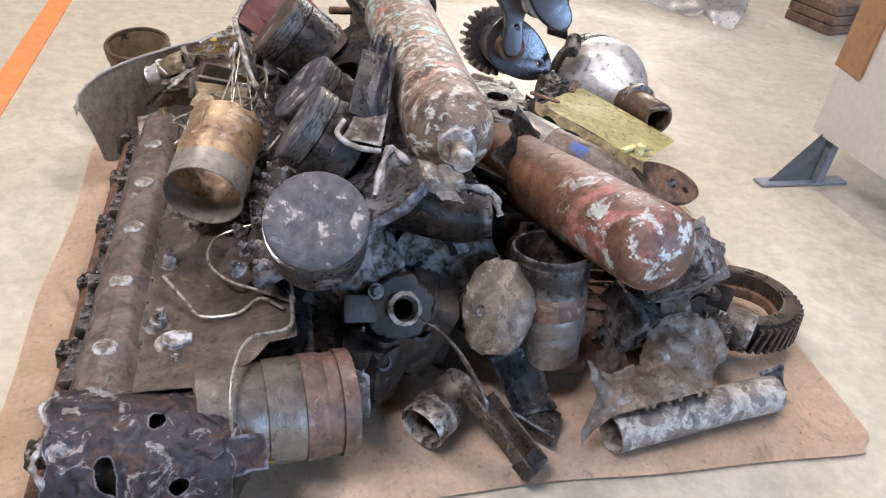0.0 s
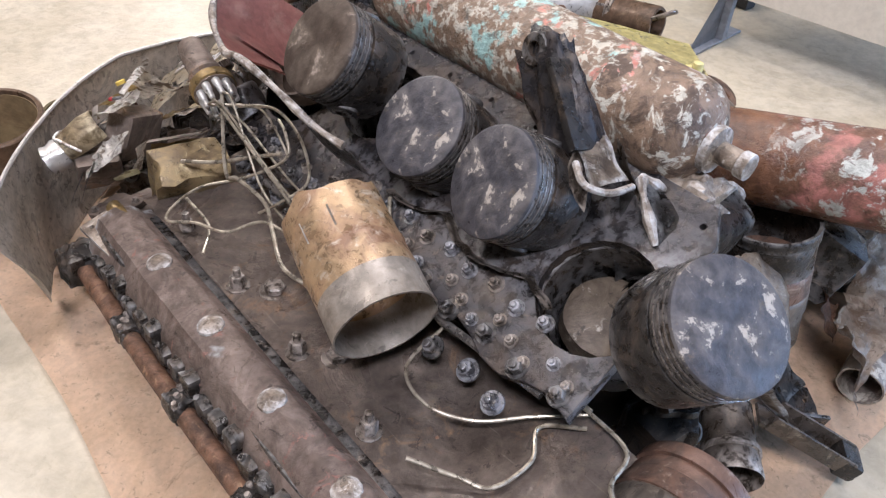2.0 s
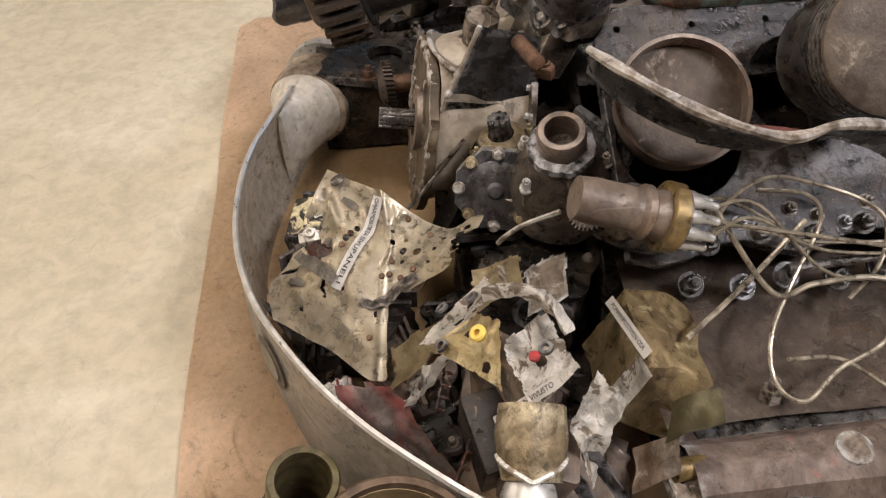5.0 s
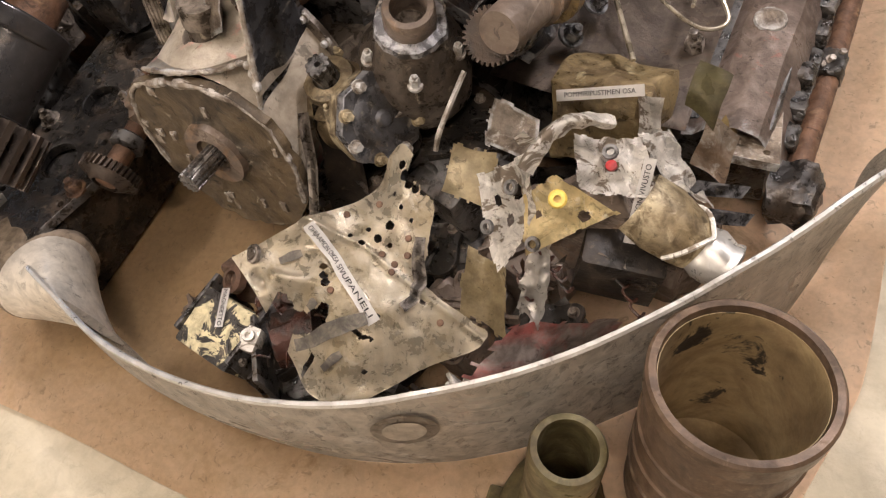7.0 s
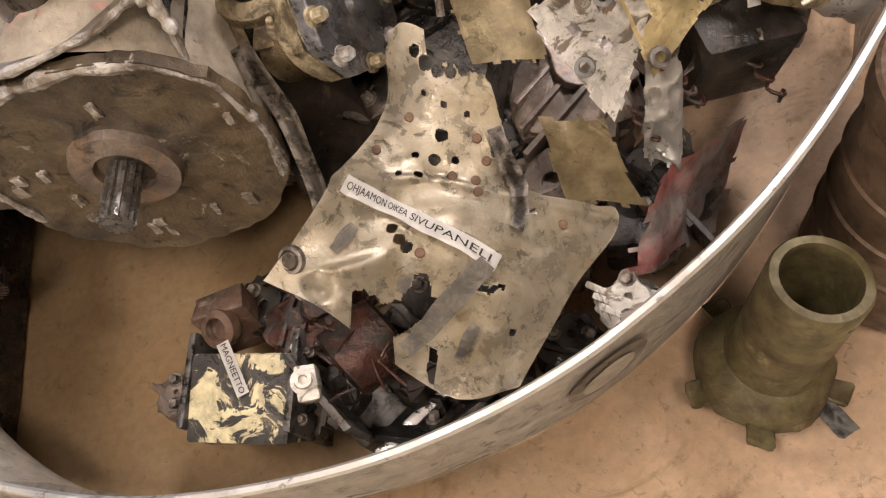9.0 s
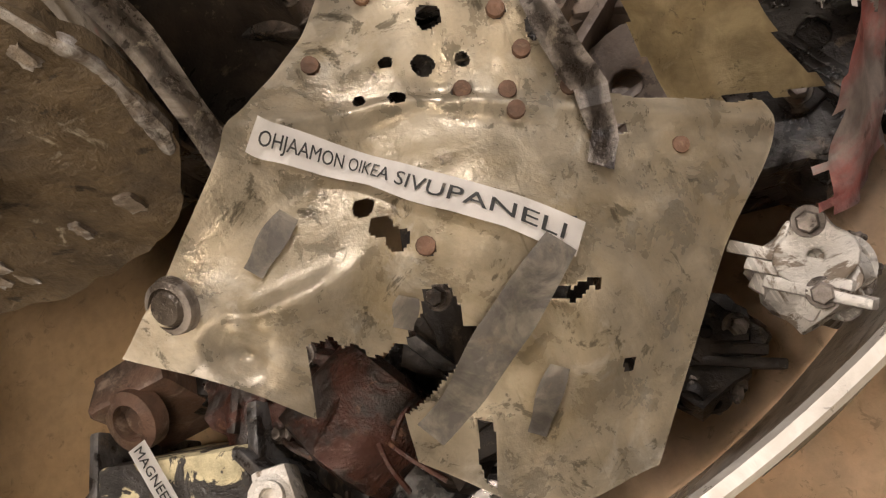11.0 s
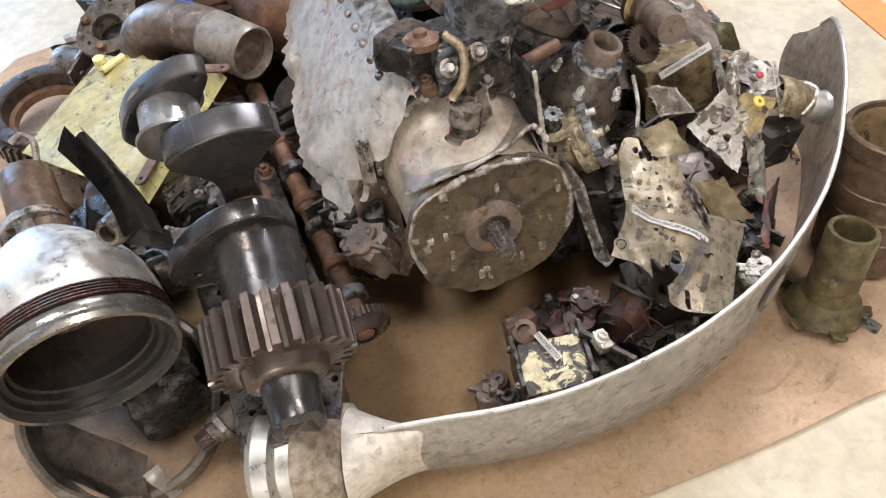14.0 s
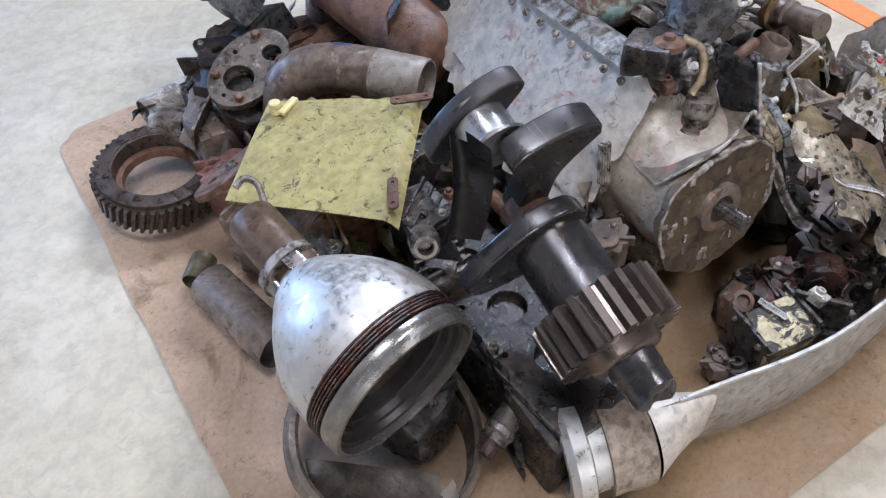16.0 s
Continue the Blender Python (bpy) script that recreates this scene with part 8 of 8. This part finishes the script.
    part("hub", shaped(lathe, m @ pose(0, 0, -0.06), [(0.030, 0), (0.032, 0.03), (0.026, 0.052), (0.022, 0.058), (0.022, 0.068), (0.010, 0.070), (0.009, 0.05)], 24), GREYM, t)
    part("sleeve", shaped(pipe, m @ pose(0.01, 0, -0.10), 0.040, 0.034, 0.055, 28), GLASSY, t, "blue-grey sleeve")
    wire("bent_rod", [(-0.31, 0.43, 0.335), (-0.30, 0.47, 0.31), (-0.29, 0.49, 0.285), (-0.287, 0.50, 0.27)], 0.0035, PALE, "pale bent rod hanging from the casting", "loose wires")
    scrap_strip([(-0.128, 0.520, 0.320), (-0.146, 0.565, 0.275), (-0.150, 0.605, 0.225), (-0.150, 0.645, 0.20), (-0.155, 0.668, 0.20)], 0.020, GREYM, "grey bent metal strip beside the disc", 0.003, 4)
    scrap_sheet([(-0.128, 0.50, 0.33), (-0.205, 0.535, 0.30), (-0.215, 0.60, 0.10), (-0.140, 0.60, 0.14)], CHAR, "dark curved plate behind the cockpit panel", 19, 0.006, 0.1, 0.02)
    for k, (p, s) in enumerate((((-0.15, 0.45, 0.12), 0.20), ((-0.10, 0.40, 0.22), 0.20), ((-0.28, 0.44, 0.14), 0.16), ((-0.02, 0.42, 0.13), 0.22))):
        scrap_casting(p, (0, 0, 33 * k), (s, s, s * 1.1), GREYM if k % 2 else BLACK, "dark oily accessory casting behind the disc", 60 + k, 3)


def tubes():
    t = thing("olive_tube", (-0.52, 0.78, 0.0), "olive-green short tube with a wide foot flange", "tube")
    p, q = Vector((-0.507, 0.790, 0.0)), Vector((-0.537, 0.757, 0.179))
    m, n = along(p, q), span(p, q)
    part("barrel", shaped(pipe, m, 0.041, 0.031, n, 36, lambda a, r, z: (r + (0.010 if z < 0.06 else 0) * (r > 0.035), z)), OLIVE, t)
    part("foot", shaped(lathe, m, [(0.058, 0.0), (0.064, 0.010), (0.060, 0.032), (0.048, 0.044), (0.042, 0.047), (0.040, 0.01)], 32, True, lambda a, r, z: (r * (1 + 0.10 * noise.noise(Vector((math.cos(a) * 2, math.sin(a) * 2, 3)))), max(z, 0.004))), OLIVE, t)
    for a, far in ((200, 0.075), (285, 0.082), (340, 0.070), (60, 0.072)):
        part("lug", shaped(box, m @ pose(0.060 * math.cos(radians(a)), 0.060 * math.sin(radians(a)), 0.006, 4, 0, a), 0.036, 0.026, 0.010, 0.004, 0.008), OLIVE, t, "broken foot lug")
    t = thing("brown_cylinder", (-0.66, 0.67, 0.0), "large brown ribbed open cylinder standing on the cloth", "cylinder")
    p, q = Vector((-0.652, 0.700, 0.004)), Vector((-0.680, 0.658, 0.252))
    m, n = along(p, q), span(p, q)
    part("barrel", shaped(pipe, m, 0.083, 0.078, n, 48), TUBEBR, t)
    for z in (0.25, 0.42, 0.60):
        part("rib", shaped(lathe, m @ pose(0, 0, n * z), [(0.082, 0), (0.0855, 0.003), (0.0855, 0.006), (0.082, 0.009)], 48, True), TUBEBR, t)
    part("rim", shaped(lathe, m @ pose(0, 0, n - 0.035), [(0.082, 0), (0.088, 0.004), (0.089, 0.033), (0.086, 0.036), (0.079, 0.036), (0.078, 0.02)], 48, True), TUBEBR, t)
    part("lining", shaped(lathe, m @ pose(0, 0, 0.012), [(0.0775, 0), (0.0775, n - 0.02), (0.0765, n - 0.02), (0.0765, 0.002), (0.001, 0.002)], 44), LINING, t, "tan stained inside")
    scrap_strip([(-0.57, 0.86, 0.004), (-0.55, 0.83, 0.012), (-0.53, 0.81, 0.02)], 0.02, BLACK, "thin black strip lying on the cloth", 0.002, 5)


# ---- back of the pile ----
def back_pile():
    t = thing("cylinder_block", (0.40, 0.35, 0.0), "dark oily cylinder block lying under the crankshaft", "engine block")
    m = along((0.395, 0.735, 0.0), (0.375, 0.02, 0.02), (0, 0, 1))
    part("body", shaped(box, m @ pose(0.075, 0, 0), 0.15, 0.17, 0.70, 0.012, 0.004), BLACK, t)
    mm = pose(0.385, 0.375, 0.165, 0, 0, 2)
    out = [(-0.09, -0.35), (0.09, -0.34), (0.095, 0.10), (0.085, 0.36), (-0.05, 0.37), (-0.095, 0.25)]
    holes = [(0.0, -0.27 + 0.125 * k, 0.036) for k in range(5)] + [(-0.065, -0.30 + 0.12 * k, 0.008) for k in range(6)] + [(0.065, -0.30 + 0.12 * k, 0.008) for k in range(6)]
    part("top_plate", plate(out, holes, 0.014, mm, 0.002), BLACK, t, "dark head plate with ports")
    for k in range(6):
        part("stud", shaped(bolt, mm @ pose(0.075 * (-1) ** k, -0.28 + 0.11 * k, 0.008), 0.012, 0.014, 0.01), RUST if k % 2 else GREYM, t)
    part("side_shell", shaped(crumple, [(0.50, 0.72, 0.0), (0.48, 0.42, 0.02), (0.475, 0.42, 0.235), (0.46, 0.60, 0.20)], 18, 18, 0.004, 0.012, 14, 4, 0.1), BLACK, t)
    t = thing("camshaft", (0.24, 0.35, 0.15), "rusty brown camshaft lying beside the crankshaft", "camshaft")
    a, b = Vector((0.243, 0.615, 0.185)), Vector((0.285, 0.02, 0.225))
    m, n = along(a, b), span(a, b)
    part("shaft", shaped(lathe, m, [(0.015, -0.01), (0.017, 0), (0.017, n), (0.01, n + 0.001)], 18), RUST, t)
    part("bevel_gear", shaped(gear, m @ pose(0, 0, 0.0), 0.046, 0.006, 34, 0.016, 0.022, 3), GEARRUST, t, "dark bevel gear")
    part("gear_cone", shaped(lathe, m @ pose(0, 0, -0.012), [(0.020, 0), (0.026, 0.002), (0.042, 0.013), (0.022, 0.014)], 34, True), GEARRUST, t)
    for k, z in enumerate((0.05, 0.12, 0.20, 0.27, 0.34, 0.42, 0.50)):
        part("lobe", shaped(lathe, m @ pose(0.004 * (-1) ** k, 0.004, z), [(0.022, 0), (0.026, 0.003), (0.026, 0.020), (0.022, 0.023)], 20), RUST if k % 2 else BLACK, t)
    # rear junk between crank and disc
    scrap_casting((0.185, 0.50, 0.22), (0, 20, 30), (0.08, 0.09, 0.12), BROWNBLK, "corroded brown casting fragment beside the disc", 71, 2)
    scrap_casting((0.20, 0.40, 0.16), (0, 0, 50), (0.12, 0.14, 0.20), BLACK, "black fragment beside the camshaft", 72, 1)
    scrap_casting((0.475, 0.43, 0.27), (0, 0, 0), (0.10, 0.09, 0.10), GREYM, "grey bearing housing beside the crankshaft", 73, 2)
    scrap_casting((0.43, 0.30, 0.24), (0, 0, 0), (0.12, 0.14, 0.14), BLACK, "black fragment under the yellow plate", 74, 2)
    # supports and debris under the yellow plate
    for k, (p, s, mat) in enumerate((((0.55, 0.14, 0.14), (0.20, 0.22, 0.26), RUST), ((0.47, 0.05, 0.16), (0.18, 0.18, 0.28), BLACK), ((0.62, 0.03, 0.12), (0.16, 0.20, 0.22), BROWNBLK), ((0.60, 0.25, 0.13), (0.14, 0.16, 0.24), BLACK), ((0.36, 0.12, 0.16), (0.12, 0.16, 0.26), BLACK), ((0.66, 0.30, 0.10), (0.12, 0.14, 0.18), RUST))):
        scrap_casting(p, (0, 0, 25 * k), s, mat, "rusty dark fragment heaped under the yellow plate", 80 + k, 2)
    # elbow pipe with a blue patch
    t = thing("elbow_pipe", (0.36, -0.12, 0.2), "brown exhaust elbow pipe with a blue paint patch", "pipe")
    line = [(0.272, 0.035, 0.325), (0.325, -0.045, 0.325), (0.395, -0.125, 0.318), (0.45, -0.165, 0.285), (0.475, -0.165, 0.22)]
    bm = shaped(sweep, line, 0.048, 26, 7, lambda s: 1.0 + 0.10 * s)
    part("bend", bm, worn("brown_elbow_metal", (0.17, 0.125, 0.09), (0.085, 0.06, 0.045), (0.28, 0.23, 0.17), 10, metal=0.3, rough=0.42), t)
    m = along((0.320, -0.035, 0.325), (0.262, 0.050, 0.325))
    part("mouth", shaped(pipe, m, 0.051, 0.045, 0.105, 32), CANGREY, t, "grey mouth collar")
    # matt black disc paints the shade of a hollow on the solid bend
    part("inside", shaped(lathe, m @ pose(0, 0, 0.055), [(0.001, 0), (0.0445, 0.001), (0.0445, 0.003)], 24), MATBLACK, t)
    part("blue_patch", shaped(lathe, along((0.352, -0.075, 0.325), (0.395, -0.124, 0.321)), [(0.0492, 0), (0.0505, 0.004), (0.0515, 0.040), (0.050, 0.046)], 12, False, None, 20, 110), worn("blue_paint", (0.05, 0.09, 0.30), (0.10, 0.10, 0.12), None, 20, rough=0.5), t, "blue paint patch")
    # intake head with two ports
    t = thing("intake_manifold", (0.5, -0.3, 0.1), "grey intake casting with oval ports and brackets", "casting")
    m = axis((0.500, -0.275, 0.275), (0.10, 0.35, 0.93), (1, 0.5, 0))
    part("body", shaped(lump, m @ pose(0, 0, -0.115), 0.20, 0.15, 0.15, 5, 0.4, 4), BLACK, t)
    part("duct", shaped(lathe, m @ pose(0.035, 0, -0.06), [(0.036, 0), (0.036, 0.055), (0.042, 0.058), (0.044, 0)], 26, True), GREYM, t)
    out = [(0.105 * math.cos(a), 0.068 * math.sin(a)) for a in (k * math.tau / 28 for k in range(28))]
    part("port_flange", plate(out, [(0.035, 0.0, 0.034), (-0.055, 0.018, 0.022), (-0.012, -0.045, 0.007), (0.085, 0.0, 0.006), (-0.02, 0.055, 0.006)], 0.014, m, 0.002), GREYM, t)
    for k in range(4):
        part("stud", shaped(bolt, m @ pose(0.088 * math.cos(1.6 * k + 0.6), 0.056 * math.sin(1.6 * k + 0.6), 0.007), 0.009, 0.012), RUST, t)
    scrap_bracket((0.60, -0.33, 0.17), (70, 20, 35), (0.16, 0.10), GREYM, "grey bent bracket beside the intake casting", 7)
    scrap_pipe((0.64, -0.40, 0.10), (0.70, -0.45, 0.10), 0.045, GREYM, "short grey pipe end at the pile's edge")
    scrap_casting((0.56, -0.33, 0.09), (0, 0, 0), (0.24, 0.18, 0.18), BROWNBLK, "brown fragment under the intake casting", 90, 2)
    scrap_casting((0.62, -0.17, 0.08), (0, 0, 30), (0.13, 0.17, 0.15), worn("red_brown_flake", (0.19, 0.085, 0.065), (0.09, 0.062, 0.05), (0.30, 0.20, 0.16), 18, rough=0.5, bump=0.6, pits=0.6), "red-brown flaked fragment beside the ring gear", 91, 1)
    # brown plate behind the rusty bottle
    t = thing("brown_lug_plate", (0.62, -0.03, 0.2), "rusty brown lug plate with a bolt hole", "plate")
    m = axis((0.625, -0.045, 0.245), (0.25, -0.45, 0.85), (1, 0, 0))
    part("plate", plate([(0.11 * math.cos(a), 0.055 * math.sin(a)) for a in (k * math.tau / 24 for k in range(24))], [(0.065, -0.012, 0.012), (0.02, 0.0, 0.007)], 0.012, m, 0.002), RUST, t)
    part("bolt", shaped(bolt, m @ pose(0.02, 0.0, 0.006), 0.010, 0.010), BLACK, t)
    # half shell and stub shaft under the silver housing
    t = thing("half_shell", (0.68, 0.5, 0.0), "grey dented half shell lying under the silver housing", "shell")
    m = axis((0.660, 0.520, 0.075), (-0.12, 0.35, 0.93), (1, 0, 0))
    part("bowl", shaped(lathe, m, [(0.148, 0.03), (0.154, 0.036), (0.163, 0.032), (0.170, 0.0), (0.156, -0.06), (0.146, -0.058), (0.157, 0.0)], 48, True, lambda a, r, z: (r * (1 + 0.05 * noise.noise(Vector((math.cos(a) * 1.5, math.sin(a) * 1.5, 5)))), z)), LINER, t)
    part("torn_flap", shaped(crumple, [(0.800, 0.470, 0.085), (0.815, 0.560, 0.012), (0.640, 0.715, 0.012), (0.615, 0.640, 0.095)], 26, 18, 0.003, 0.008, 9, 5, 0.06, 0.022), LINER, t)
    part("bright_tear", shaped(crumple, [(0.615, 0.640, 0.10), (0.65, 0.655, 0.09), (0.625, 0.70, 0.015), (0.60, 0.69, 0.02)], 12, 12, 0.002, 0.014, 18, 8, 0.16), SILVER, t, "bright torn edge")
    scrap_casting((0.60, 0.50, 0.07), (0, 0, 20), (0.16, 0.18, 0.15), BLACK, "black fragment under the silver housing", 92, 1)
    t, m, n = scrap_pipe((0.435, 0.605, 0.105), (0.525, 0.635, 0.085), 0.024, GREYM, "small steel stub shaft with a copper sleeve", "stub_shaft", 0, 0.01, 0.006, "shaft")
    part("sleeve", shaped(lathe, m @ pose(0, 0, n * 0.70), [(0.024, 0), (0.027, 0.002), (0.027, 0.012), (0.024, 0.014)], 24, True), STEEL, t)
    part("spline", shaped(gear, m @ pose(0, 0, n), 0.017, 0.002, 14, 0.025, 0.008), COPPER, t, "copper-brown splined end")
    scrap_sheet([(0.40, 0.60, 0.16), (0.44, 0.58, 0.15), (0.45, 0.62, 0.06), (0.41, 0.64, 0.07)], SILVER, "bright torn sliver of metal", 33, 0.014, 0.2, 0, 14)
    scrap_pipe((0.775, 0.03, 0.060), (0.73, 0.25, 0.060), 0.045, BROWNBLK, "rusty split tube under the neck pipe", "split_tube", 0, 0.08)
    scrap_pipe((0.755, -0.07, 0.028), (0.80, -0.02, 0.028), 0.026, OLIVE, "small brown tube end on the cloth")
    scrap_sheet([(0.19, -0.10, 0.48), (0.27, -0.05, 0.36), (0.22, -0.30, 0.30), (0.10, -0.28, 0.42)], BLACK, "black torn sheet between bottle and flank", 41, 0.02, 0.2)
    for k, (p, s) in enumerate((((0.12, -0.12, 0.22), 0.26), ((0.20, 0.15, 0.13), 0.24), ((0.10, 0.28, 0.14), 0.26), ((-0.05, -0.2, 0.16), 0.3), ((-0.12, 0.1, 0.15), 0.3), ((-0.10, -0.38, 0.14), 0.24), ((-0.18, 0.30, 0.15), 0.24))):
        scrap_casting(p, (0, 0, 51 * k), (s, s, s), CHAR, "black oily crankcase fragment inside the heap", 100 + k, 1)


def cloth_litter():
    rnd = random.Random(12)
    bm = bmesh.new()
    for k in range(400):
        x, y = rnd.uniform(-0.78, 0.88), rnd.uniform(-0.72, 0.92)
        s = rnd.choice((0.002, 0.002, 0.003, 0.004, 0.006, 0.008))
        lump(bm, pose(x, y, s * 0.25, 0, 0, rnd.uniform(0, 360)), s * rnd.uniform(1, 2.2), s, s * 0.35, k, 0.5, 1)
    solid("dirt_crumbs", bm, BROWNBLK, "dark crumbs of dirt scattered on the cloth", "dirt", kind="stuff")


def block_litter():
    rnd = random.Random(31)
    bm = bmesh.new()
    for k in range(260):
        x, y = rnd.uniform(-0.52, -0.32), rnd.uniform(-0.50, 0.30)
        u = (x + 0.535) / 0.25
        s = rnd.choice((0.002, 0.003, 0.004, 0.006))
        z = 0.190 + 0.045 * u**1.5 + 0.006 * noise.noise(Vector((x * 9, y * 7, 0))) - 0.03 * math.exp(-(((x + 0.40) / 0.07) ** 2)) * math.exp(-(((y + 0.38) / 0.10) ** 2))
        lump(bm, pose(x, y, z + 0.001, rnd.uniform(-20, 20), 0, rnd.uniform(0, 360)), s * rnd.uniform(1, 2.5), s, s * 0.5, k, 0.6, 1)
    solid("rust_flakes", bm, RUST, "brown rust flakes scattered on the engine block", "rust flakes", kind="stuff")


front_pile()
block_litter()
wires()
cockpit_panel()
levers()
magneto_things()
tubes()
back_pile()
cloth_litter()
